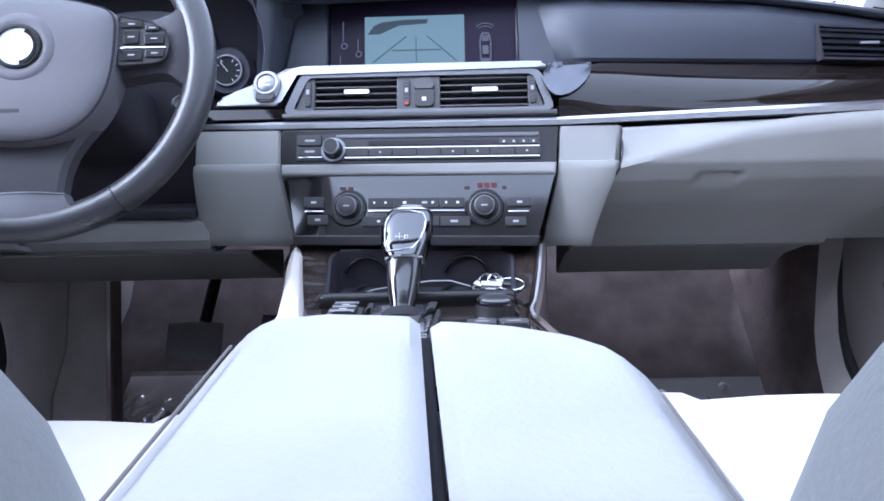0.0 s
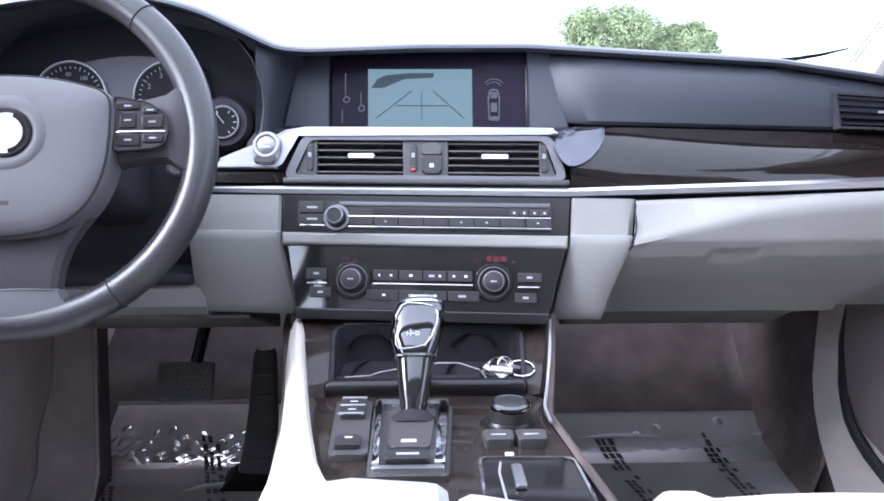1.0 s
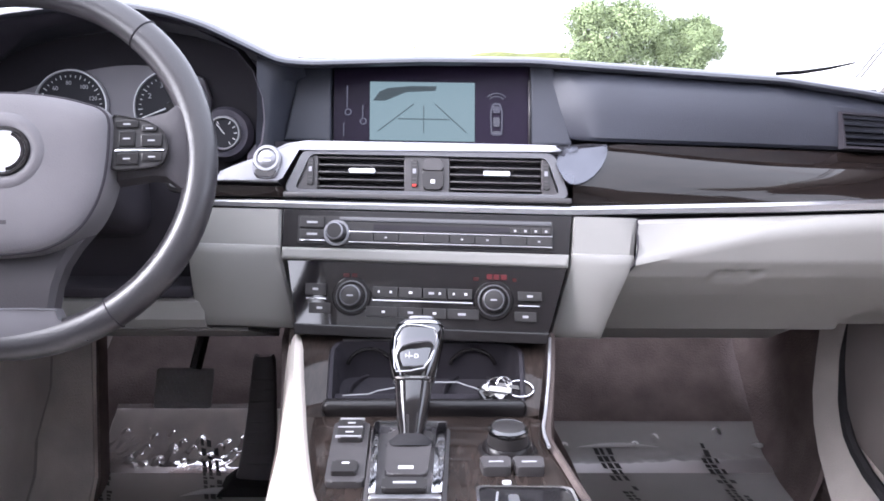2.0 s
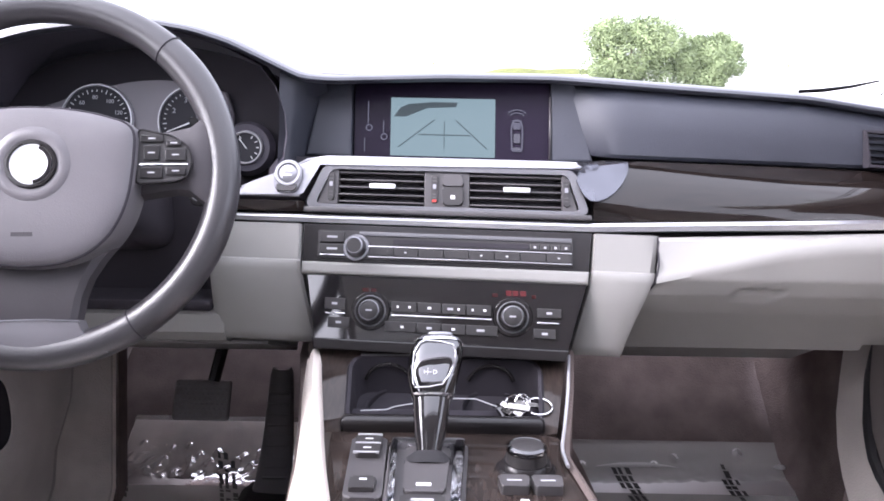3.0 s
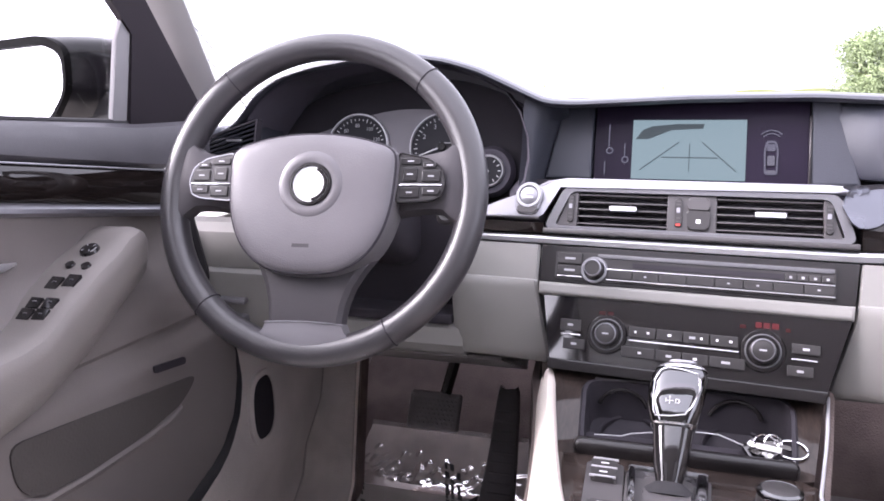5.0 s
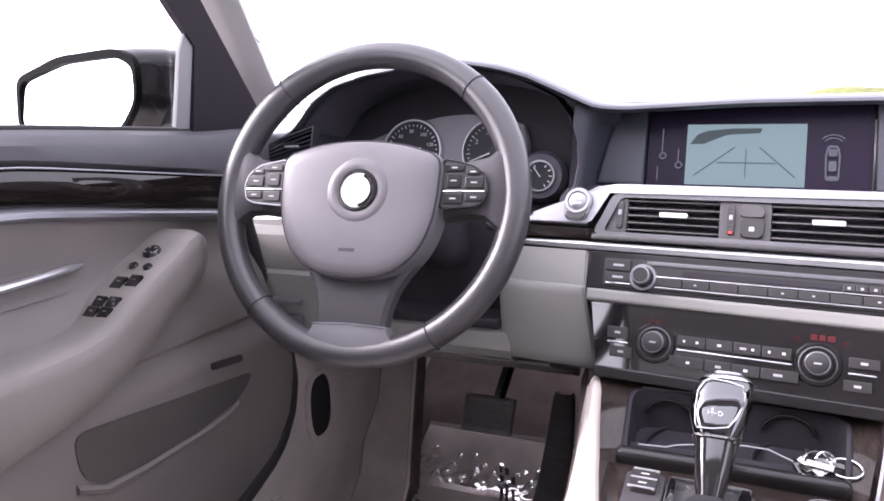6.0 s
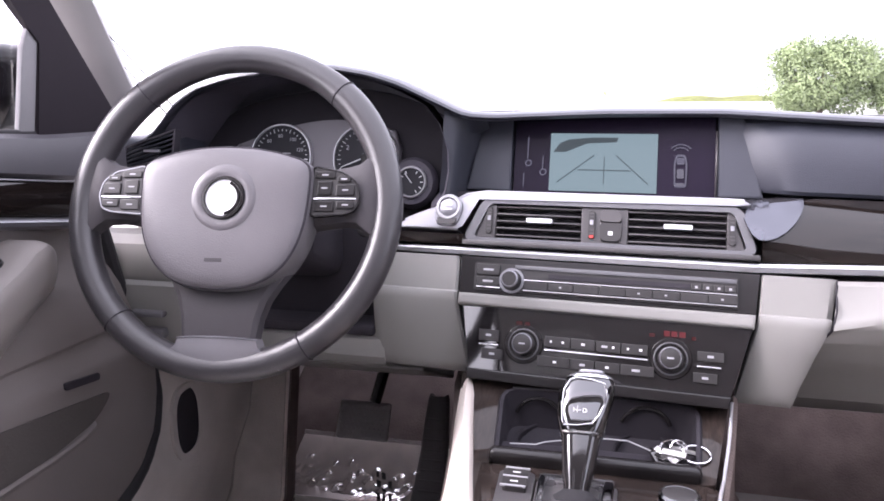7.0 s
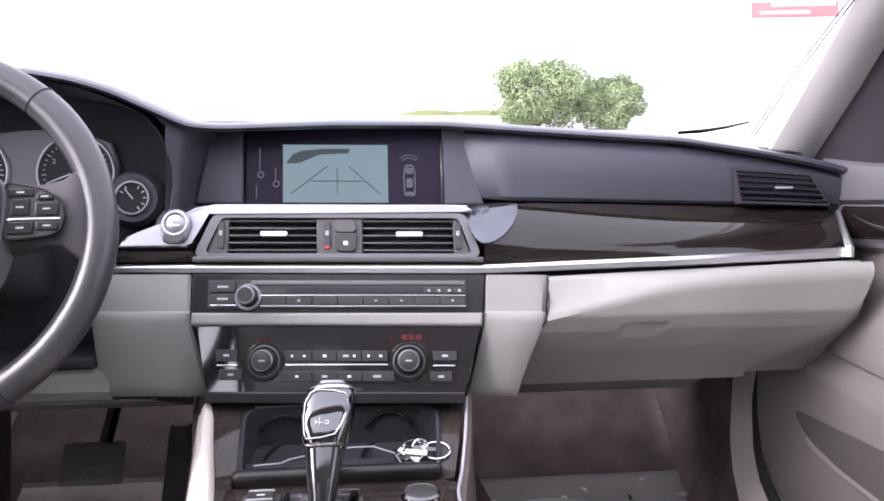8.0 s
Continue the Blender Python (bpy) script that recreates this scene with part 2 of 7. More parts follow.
def bm_lathe(profile, m=None, seg=36):
    """A turned piece: (radius, height) pairs about the local z axis."""
    rows = [[Vector((r * math.cos(k * math.tau / seg), r * math.sin(k * math.tau / seg), h)) for k in range(seg)] for r, h in profile]
    b = bm_loft(rows, True, profile[0] != profile[-1])
    if m:
        bmesh.ops.transform(b, matrix=m, verts=list(b.verts))
    return b


def moved(b, m):
    bmesh.ops.transform(b, matrix=m, verts=list(b.verts))
    return b


def thing(name, label, category, at=(0, 0, 0), group="", kind=""):
    ob = new(name)
    ob.location = at
    ob.empty_display_size = 0.05
    WORLD[ob] = Matrix.Translation(at)
    return tagged(ob, label, category, group, kind)


def part(name, b, mat, parent=None, label="", sharp=32):
    """Links one or more bmeshes as ONE mesh, under a thing or a part."""
    me = bpy.data.meshes.new(name)
    if isinstance(b, (list, tuple)):
        whole = bmesh.new()
        for piece in b:
            tmp = bpy.data.meshes.new("tmp")
            piece.to_mesh(tmp)
            whole.from_mesh(tmp)
            bpy.data.meshes.remove(tmp)
            piece.free()
        b = whole
    bmesh.ops.recalc_face_normals(b, faces=list(b.faces))
    for f in b.faces:
        near = [g.calc_area() for e in f.edges for g in e.link_faces if g is not f]
        f.smooth = len(f.verts) < 5 and not (near and f.calc_area() > 6.0 * sum(near) / len(near))
    for e in b.edges:
        if len(e.link_faces) == 2 and e.calc_face_angle(0.0) > radians(sharp):
            e.smooth = False
    b.to_mesh(me)
    b.free()
    me.materials.append(mat)
    ob = new(name, me)
    if parent:
        ob.parent = parent
        ob.matrix_parent_inverse = WORLD[parent].inverted()
    WORLD[ob] = Matrix.Identity(4)
    if label:
        ob["label"] = label
    return ob


def solo(name, b, mat, label, category, kind="", group=""):
    return tagged(part(name, b, mat), label, category, group, kind)


def writing(text, size, m, mat, name, parent, depth=0.0003):
    """Letters as a flat mesh at the pose m."""
    cu = bpy.data.curves.new("letters", 'FONT')
    cu.body, cu.size, cu.align_x, cu.align_y, cu.extrude = text, size, 'CENTER', 'CENTER', depth
    ob = bpy.data.objects.new("letters", cu)
    me = bpy.data.meshes.new_from_object(ob)
    bpy.data.objects.remove(ob)
    bpy.data.curves.remove(cu)
    me.transform(m)
    me.materials.clear()
    me.materials.append(mat)
    out = new(name, me)
    out.parent = parent
    out.matrix_parent_inverse = WORLD[parent].inverted()
    WORLD[out] = Matrix.Identity(4)
    return out


def rect(u0, u1, v0, v1):
    return [(u0, v0), (u1, v0), (u1, v1), (u0, v1)]


def rounded(poly, r, seg=4):
    """An outline with its corners rounded."""
    out, n = [], len(poly)
    for i in range(n):
        a, b, c = Vector(poly[i - 1]), Vector(poly[i]), Vector(poly[(i + 1) % n])
        u, w = (a - b), (c - b)
        k = min(r, u.length * 0.45, w.length * 0.45)
        p, q = b + u.normalized() * k, b + w.normalized() * k
        for s in range(seg + 1):
            t = s / seg
            out.append(tuple((1 - t) ** 2 * p + 2 * t * (1 - t) * b + t * t * q))
    return out


def lerp(xs, ys, x):
    if xs[0] > xs[-1]:
        xs, ys = xs[::-1], ys[::-1]
    return float(np.interp(x, xs, ys))


def plane_map(y0, kx, kz, z0):
    """Maps (x, z, d) onto the leaning plane y = y0 + kx x + kz (z - z0), d metres out towards the seats."""
    out = Vector((kx, -1.0, kz)).normalized()
    return lambda x, z, d: (x + out.x * d, y0 + kx * x + kz * (z - z0) + out.y * d, z + out.z * d)


def plane_pose(place, x, z, d):
    """An upright pose on such a plane: local z points out, local y up along it."""
    o = Vector(place(x, z, d))
    ex = (Vector(place(x + 1, z, d)) - o).normalized()
    ez = (Vector(place(x, z, d + 1)) - o).normalized()
    ey = ez.cross(ex)
    return Matrix(((ex.x, ey.x, ez.x, o.x), (ex.y, ey.y, ez.y, o.y), (ex.z, ey.z, ez.z, o.z), (0, 0, 0, 1)))


STACK = plane_map(1.006, -0.086, 0.45, 0.82)
SCREEN = plane_map(1.125, -0.086, 0.35, 0.937)


# ---- the setting: ground, cabin shell ----
def ground_sheet():
    b = bmesh.new()
    bmesh.ops.create_grid(b, x_segments=40, y_segments=40, size=400.0)
    return solo("ground", b, CONCRETE, "pale sunlit concrete lot reaching to the horizon", "ground", "structure")


ground_sheet()


def berm():
    rows = []
    for i in range(29):
        x = 3 + 0.5 * i
        h = 0.42 * min(1.0, i / 4, (28 - i) / 4) + 0.25 * noise.noise((x * 0.07, 3, 0)) + 0.15 * noise.noise((x * 0.4, 8, 0))
        rows.append([(x, 66, -0.02), (x, 68, h * 0.8), (x, 71, h), (x, 76, -0.02)])
    return solo("grass_verge", bm_loft(rows), GRASS, "dry yellow-green grass verge across the far lot edge", "grass", "stuff")


berm()


def shrub_tree(name, at, height, width, seed, label):
    """A low tree: forking trunk, limbs and a crown of many leaf clumps with gaps."""
    rnd = random.Random(seed)
    t = thing(name, label, "tree", at)
    o = Vector(at)
    tr, tips = [], []
    tr.append(bm_sweep([o, o + Vector((0.05, 0, height * 0.25)), o + Vector((0.0, 0.05, height * 0.45))], [0.14, 0.11, 0.08], 10))
    for k in range(9):
        a = k * math.tau / 9 + rnd.uniform(-0.3, 0.3)
        top = o + Vector((math.cos(a) * width * 0.33 * rnd.uniform(0.6, 1), math.sin(a) * width * 0.3, height * rnd.uniform(0.45, 0.68)))
        mid = o.lerp(top, 0.55) + Vector((0, 0, height * 0.06))
        tr.append(bm_sweep([o + Vector((0, 0, height * rnd.uniform(0.2, 0.4))), mid, top], [0.06, 0.04, 0.015], 7))
        tips.append(top)
    part("trunk", tr, BARK, t)
    verts, faces = [], []
    lumps = [(o + Vector((math.cos(i * 2.4) * width * 0.36 * math.sqrt(rnd.random()), math.sin(i * 2.4) * width * 0.3 * math.sqrt(rnd.random()),
                          height * rnd.uniform(0.30, 0.86))), rnd.uniform(0.09, 0.19) * width) for i in range(34)]
    lumps = [(Vector((c.x, c.y, o.z + height * (0.52 + ((c.z - o.z) / height - 0.58) * 1.2 * math.sqrt(max(0.05, 1 - ((c.x - o.x) / width / 0.42) ** 2))))), r) for c, r in lumps]
    lumps = [(c, r * (1.15 - 0.6 * abs((c.x - o.x) / width) - 0.35 * max(0, (c.z - o.z) / height - 0.6))) for c, r in lumps]
    for c, r in lumps:
        for _ in range(1500):
            d = Vector((rnd.gauss(0, 1), rnd.gauss(0, 1), rnd.gauss(0, 1))).normalized()
            p = c + d * r * (0.55 + 0.5 * rnd.random() ** 0.6) * (1 + 0.25 * noise.noise(c + d * 2))
            if p.z < 0.05:
                continue
            s = rnd.uniform(0.03, 0.07)
            u = Vector((rnd.gauss(0, 1), rnd.gauss(0, 1), rnd.gauss(0, 0.6))).normalized()
            w = u.cross(d).normalized() if abs(u.dot(d)) < 0.98 else u.orthogonal()
            i = len(verts)
            verts += [p - u * s, p + w * s * 0.5, p + u * s, p - w * s * 0.5]
            faces.append((i, i + 1, i + 2, i + 3))
    me = bpy.data.meshes.new("crown")
    me.from_pydata(verts, [], faces)
    me.materials.append(LEAF)
    ob = new("crown", me)
    ob.parent, ob.matrix_parent_inverse = t, WORLD[t].inverted()
    return t


shrub_tree("tree", (7.5, 31.5, -0.25), 3.25, 4.8, 4, "broad green tree with two rounded leafy crowns, on the lot edge")
shrub_tree("tree", (10.7, 31.6, -0.3), 2.75, 3.6, 9, "smaller green leafy tree beside the broad tree")


def bloom(x, y, z):
    rnd = random.Random(int(x * 10))
    pieces = [bm_lathe([(0.001, -0.05), (0.05, 0), (0.001, 0.05)], Matrix.Translation((x + rnd.gauss(0, 0.2), y + rnd.gauss(0, 0.2), z + rnd.gauss(0, 0.18))), 6) for _ in range(26)]
    pieces.append(bm_sweep([(x, y, 0), (x, y, z + 0.1)], 0.03, 6))
    return solo("flowering_shrub", pieces, FLOWER, "small yellow flowering shrub at the lot edge", "shrub", group="yellow shrubs")


for bx, by, bz in ((-9.0, 52, 1.2), (-1.0, 52, 0.95), (23.3, 52, 1.1)):
    bloom(bx, by, bz)


def cabin_shell():
    """Floor pan, firewall, side sills, roof, rear end: what closes the car round the seats."""
    # floor with a tunnel and a rising toe board
    ys = [-1.5, 0.35, 0.55, 1.2, 1.42, 1.62, 1.78, 1.80]
    zs = [0.20, 0.20, 0.20, 0.20, 0.21, 0.36, 0.56, 0.85]
    rows = [[(x, y, z + (0.28 if abs(x) < 0.12 and y < 1.45 else 0.0)) for x in (-0.86, -0.72, -0.5, -0.30, -0.17, -0.11, 0.11, 0.17, 0.30, 0.5, 0.72, 0.86)]
            for y, z in zip(ys, zs)]
    solo("floor", bm_loft(rows, thick=-0.02), CARPET, "brown-grey carpet of the car floor and toe board", "floor", "structure")
    roof = lambda x, y: 1.47 - 0.09 * (x / 0.62) ** 2 - 0.03 * ((y + 0.4) / 0.9) ** 2
    rows = [[(x, y, roof(x, y)) for x in (-0.62, -0.53, -0.42, -0.28, -0.14, 0.0, 0.14, 0.28, 0.42, 0.53, 0.62)] for y in (-1.25, -0.95, -0.65, -0.35, -0.08, 0.13, 0.22, 0.31, 0.44, 0.50)]
    b = bm_loft(rows)
    # opening cut into the unseen roof, added to let more daylight in
    hole = [f for f in b.faces if abs(f.calc_center_median().x) < 0.42 and 0.13 < f.calc_center_median().y < 0.44]
    bmesh.ops.delete(b, geom=hole, context='FACES')
    bmesh.ops.recalc_face_normals(b, faces=list(b.faces))
    bmesh.ops.solidify(b, geom=list(b.faces), thickness=0.03)
    solo("ceiling", b, LINING, "grey cloth headliner round an added glass roof opening", "headliner", "structure")
    t = thing("added_roof_window", "unseen added roof opening with clear glass, letting daylight in", "roof window", (0, 0.28, 1.46), kind="structure")
    pane = part("pane", bm_loft([[(x, y, roof(x, y) + 0.02) for x in np.linspace(-0.43, 0.43, 9)] for y in np.linspace(0.12, 0.45, 5)], thick=0.004), GLASS, t)
    pane.visible_shadow = False
    for x0, x1, y0, y1 in ((-0.425, 0.425, 0.122, 0.134), (-0.425, 0.425, 0.436, 0.448), (-0.428, -0.416, 0.13, 0.44), (0.416, 0.428, 0.13, 0.44)):
        part("surround", bm_loft([[(x, y, roof(x, y) - 0.004) for x in np.linspace(x0, x1, 7)] for y in np.linspace(y0, y1, 4)], thick=0.006), PILLAR, t)
    solo("wall_firewall", bm_box(-0.86, 0.86, 1.80, 1.84, 0.2, 0.97, 0.0), HOODIN, "dark firewall behind the dashboard", "wall", "structure")
    for s, nm in ((-1, "wall_sill_west"), (1, "wall_sill_east")):
        solo(nm, bm_box(s * 0.80 - 0.05, s * 0.80 + 0.05, -1.5, 1.80, 0.12, 0.34, 0.015), CARPET, "carpeted door sill along the floor", "sill", "structure")
        rows = [[(s * (0.62 + 0.10 * k), y, 1.38 - 0.07 * k) for k in (0, 0.4, 0.8, 1.0)] for y in (-1.3, -0.6, 0.0, 0.5)]
        solo("wall_roof_rail", bm_loft(rows, thick=0.03), PILLAR, "grey roof rail trim over the side windows", "trim", "structure")
        solo("wall_middle_pillar", bm_box(s * 0.73 - 0.025, s * 0.73 + 0.025, -0.18, -0.02, 0.3, 1.34, 0.012), PILLAR, "grey middle door pillar", "pillar", "structure")
        solo("wall_rear_side", bm_box(s * 0.76 - 0.04, s * 0.76 + 0.04, -1.5, -0.18, 0.3, 1.00, 0.02), CARD, "rear side panel below the window", "wall", "structure")
        solo("wall_rear_pillar", bm_box(s * 0.70 - 0.05, s * 0.70 + 0.05, -1.56, -1.12, 0.98, 1.40, 0.02), LINING, "grey rear pillar trim behind the side window", "pillar", "structure")
    # unseen wall added where a rear window would be; shuts out light from behind
    solo("wall_rear", bm_box(-0.8, 0.8, -1.56, -1.50, 0.2, 1.36, 0.01), LINING, "plain grey unseen wall across the rear, in place of a rear window", "wall", "structure")
    solo("wall_roof_rear", bm_box(-0.75, 0.75, -1.56, -1.20, 1.34, 1.42, 0.01), LINING, "grey headliner edge over the rear bench", "headliner", "structure")


cabin_shell()


def rear_bench():
    t = thing("rear_bench", "oyster leather rear bench seat across the car", "seat", (0, -1.0, 0.2))
    part("cushion", bm_box(-0.68, 0.68, -1.15, -0.62, 0.32, 0.54, 0.05, 3), HIDE, t)
    part("backrest", moved(bm_box(-0.68, 0.68, -0.08, 0.08, 0, 0.62, 0.05, 3), pose(0, -1.2, 0.50, 18)), HIDE, t)


rear_bench()


# windscreen: curved glass from the dash top to the roof
def glass_edge(x):
    k = (x / 0.74) ** 2
    return (x, 1.66 - 0.36 * k, 1.005 - 0.005 * k), (x * 0.80, 0.56 - 0.06 * k, 1.445 - 0.07 * k)


def windscreen():
    rows = []
    for i in range(13):
        lo, hi = (Vector(p) for p in glass_edge(-0.78 + 0.13 * i))
        rows.append([lo.lerp(hi, s) + Vector((0, 0.03, 0.03)) * 4 * s * (1 - s) * 0.5 for s in (0, 0.25, 0.5, 0.75, 1)])
    t = thing("windscreen", "clear curved windscreen with thin dark edge seal", "windscreen", (0, 1.5, 1.0), kind="structure")
    pane = part("pane", bm_loft(rows, thick=0.004), GLASS, t)
    pane.visible_shadow = False
    # two fine edge lines down each side and along the foot
    for s in (-1, 1):
        for k in ((0.735, 0.75) if s < 0 else (0.704, 0.709)):
            lo, hi = Vector(glass_edge(s * k)[0]), Vector(glass_edge(s * k * (0.945 if s > 0 else 1.0))[1])
            line = [lo.lerp(hi, q) + Vector((0, 0.03, 0.03)) * 4 * q * (1 - q) * 0.5 + Vector((0, -0.006, -0.004)) for q in np.linspace(0.03, 0.97, 14)]
            part("edge_line", bm_sweep(line, 0.0011, 6), RUBBER, t)


windscreen()


def wiper_arm():
    pts = [(0.600, 1.375, 1.012), (0.64, 1.37, 1.015), (0.68, 1.36, 1.022), (0.72, 1.352, 1.032)]
    return solo("wiper_arm", bm_sweep(pts, [0.0030, 0.0034, 0.0026, 0.0015], 8), BEZEL, "thin black wiper blade at the foot of the windscreen", "wiper")


wiper_arm()


def screen_sticker():
    t = thing("windscreen_sticker", "red and pale printed sticker high on the windscreen", "sticker", (0.634, 1.10, 1.18))
    m = Matrix.Translation((0.634, 1.10, 1.191)) @ Euler((radians(62), 0, radians(-20))).to_matrix().to_4x4()
    part("sheet", moved(bm_box(-0.056, 0.056, -0.013, 0.013, 0, 0.0006), m), STICK, t)
    part("print", [moved(bm_box(-0.03, 0.052, 0.004, 0.011, 0.0007, 0.0012), m), moved(bm_box(-0.045, 0.02, -0.008, -0.002, 0.0007, 0.0012), m)], STICKW, t, "pale printed bars")


screen_sticker()


# ---- dashboard ----
HX = [-0.78, -0.70, -0.675, -0.645, -0.615, -0.575, -0.52, -0.45, -0.377, -0.317, -0.277, -0.237, -0.19, -0.15, 0, 0.15, 0.31, 0.48, 0.59, 0.67, 0.76]
HZ = [0.980, 0.990, 0.996, 1.014, 1.052, 1.077, 1.091, 1.100, 1.103, 1.093, 1.080, 1.060, 1.036, 1.033, 1.038, 1.038, 1.028, 1.018, 1.002, 0.988, 0.968]
BX = [-0.78, -0.66, -0.60, -0.30, -0.19, -0.10, 0.10, 0.22, 0.40, 0.70, 0.78]
BY = [1.04, 1.05, 1.055, 1.06, 1.095, 1.112, 1.112, 1.10, 1.085, 1.07, 1.07]


def brow(x):
    return lerp(BX, BY, x), 0.6 * lerp(HX, HZ, x) + 0.2 * (lerp(HX, HZ, x - 0.012) + lerp(HX, HZ, x + 0.012))


def dashboard():
    t = thing("dashboard", "charcoal dashboard with dark veneer, aluminium strip and oyster lower panels", "dashboard", (0, 1.3, 0.7))
    # soft top from the brow to the glass
    rows = []
    for i in range(131):
        x = -0.78 + 1.56 * i / 130
        y, z = brow(x)
        zb, yb = 0.995 - 0.01 * (x / 0.78) ** 2, 1.655 - 0.37 * (x / 0.74) ** 2
        yb = max(yb, y + 0.16)
        rows.append([(x, y + 0.034, z - 0.012), (x, y + 0.014, z - 0.0115), (x, y + 0.005, z - 0.009), (x, y + 0.002, z - 0.006), (x, y + 0.004, z - 0.0025), (x, y + 0.011, z),
                     (x, y + 0.03, z + 0.001), (x, y + 0.06, z - 0.001), (x, lerp([0, 1], [y, yb], 0.45), lerp([0, 1], [zb, z], 0.55)), (x, yb, zb)])
    part("top_pad", bm_loft(rows), PADTOP, t)
    def on_top(x, y, lift):
        yb0, zb0 = brow(x)
        zb = 0.995 - 0.01 * (x / 0.78) ** 2
        ye = max(1.655 - 0.37 * (x / 0.74) ** 2, yb0 + 0.16)
        return (x, y, lerp([yb0 + 0.06, yb0 + 0.45 * (ye - yb0), ye], [zb0 - 0.001, zb + 0.55 * (zb0 - zb), zb], y) + lift)
    part("demister_slot", bm_loft([[on_top(x + w, y, 0.0065) for w in (-0.012, 0.0, 0.012)] for x, y in zip(np.linspace(0.715, 0.655, 9), np.linspace(1.285, 1.10, 9))], thick=0.002), RUBBER, t, "black demister slot")
    # passenger side face above the veneer
    rows = []
    for i in range(45):
        x = 0.190 + (0.76 - 0.190) * i / 44
        y, z = brow(x)
        e = lerp([0.19, 0.205, 0.26, 0.7, 0.76], [0.931, 0.931, 0.930, 0.918, 0.914], x)
        f = max(0.0, 1 - (x - 0.19) / 0.06)
        row = []
        for q, dy, pz in ((1.0, 0.030, z - 0.010), (0.97, 0.014, z - 0.016), (0.68, 0.004, lerp([0, 1], [e, z], 0.68)), (0.36, 0.0, lerp([0, 1], [e, z], 0.36)), (0.05, 0.0, e + 0.006), (0.0, 0.004, e + 0.001), (0.0, 0.02, e - 0.003)):
            row.append((x + f * (0.010 - 0.030 * q), 1.078 + (y - 1.078) * q ** 0.8 + dy + 0.024 * f * f, pz))
        rows.append(row)
    part("passenger_face", bm_loft(rows), PAD, t)
    # black surround between the instrument hood and the display
    rows = []
    for i in range(13):
        x = -0.218 + 0.058 * i / 12
        y, z = brow(x)
        xb = lerp([-0.218, -0.187, -0.160], [-0.222, -0.198, -0.180], x)
        yp = lerp([-0.218, -0.20, -0.184, -0.160], [0.0, 0.008, 0.040, 0.075], x)
        rows.append([(x, y + 0.05, z - 0.006), (x, y + 0.02, z - 0.010), (x + 0.2 * (xb - x), 1.10 + yp, lerp([0, 1], [0.93, z], 0.7)), (x + 0.6 * (xb - x), 1.098 + yp, 0.965), (xb, 1.092 + yp, 0.938), (xb, 1.085 + yp, 0.915)])
    part("display_side_pad", bm_loft(rows), PAD, t)
    # backing behind the stack, below the brow
    part("core", [bm_box(-0.74, 0.74, 1.20, 1.60, 0.66, 0.97), bm_box(-0.30, 0.40, 1.205, 1.225, 0.93, 1.020), bm_prism([(-0.155, 0.708), (0.155, 0.708), (0.180, 0.80), (0.20, 0.935), (-0.20, 0.935), (-0.175, 0.80)], -0.12, -0.021, place=STACK)], HOODIN, t)
    # lacquered veneer on the passenger side
    rows = []
    for i in range(40):
        q = i / 39
        x = 0.192 + (0.700 - 0.192) * q
        top = lerp([0.19, 0.26, 0.70, 0.72], [0.9185, 0.929, 0.9165, 0.915], x)
        low = lerp([0.19, 0.70], [0.860, 0.874], x)
        yl = lerp([0.19, 0.45, 0.72], [1.008, 1.000, 1.003], x)
        yt = lerp([0.19, 0.26, 0.72], [1.048, 1.074, 1.076], x)
        rows.append([(x - 0.030 * s * q ** 6, yt + (yl - yt) * s - 0.015 * math.sin(math.pi * s), top + (low - top) * s) for s in (0, 0.12, 0.3, 0.5, 0.7, 0.88, 1)])
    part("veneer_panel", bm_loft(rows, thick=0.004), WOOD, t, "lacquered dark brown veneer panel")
    # bright end of the vent band, running out onto the veneer
    rows = []
    for x in np.linspace(0.164, 0.2435, 30):
        top = lerp([0.160, 0.186, 0.21, 0.2435], [0.9300, 0.9315, 0.9320, 0.9300], x)
        low = lerp([0.164, 0.168, 0.172, 0.178, 0.186, 0.195, 0.206, 0.218, 0.230, 0.239, 0.2435], [0.9195, 0.9150, 0.9050, 0.8930, 0.8870, 0.8860, 0.8885, 0.8945, 0.9040, 0.9140, 0.9220], x)
        yl, yt = 1.008, lerp([0.19, 0.26], [1.048, 1.074], x)
        tz, lz = lerp([0.19, 0.26], [0.9185, 0.929], x), lerp([0.19, 0.70], [0.860, 0.874], x)
        row = []
        for q in (0, 0.15, 0.35, 0.6, 0.85, 1):
            z = top + (low - top) * q
            w = min(1, max(0, (tz - z) / (tz - lz)))
            roll = 0.010 * max(0.0, (0.225 - x) / 0.065) ** 2
            row.append((x, yt + (yl - yt) * w - 0.015 * math.sin(math.pi * w) - 0.0025 - roll, z))
        rows.append(row)
    part("band_end", bm_loft(rows, thick=0.002), ENDALU, t, "bright metal end of the vent band")
    # short veneer left of the stack, under the start button
    rows = [[(x, STACK(x, z, 0.003)[1], z) for z in (0.874, 0.868, 0.861)] for x in np.linspace(-0.30, -0.178, 8)]
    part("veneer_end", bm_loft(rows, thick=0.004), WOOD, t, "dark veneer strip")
    # aluminium strip under the veneer
    rows = []
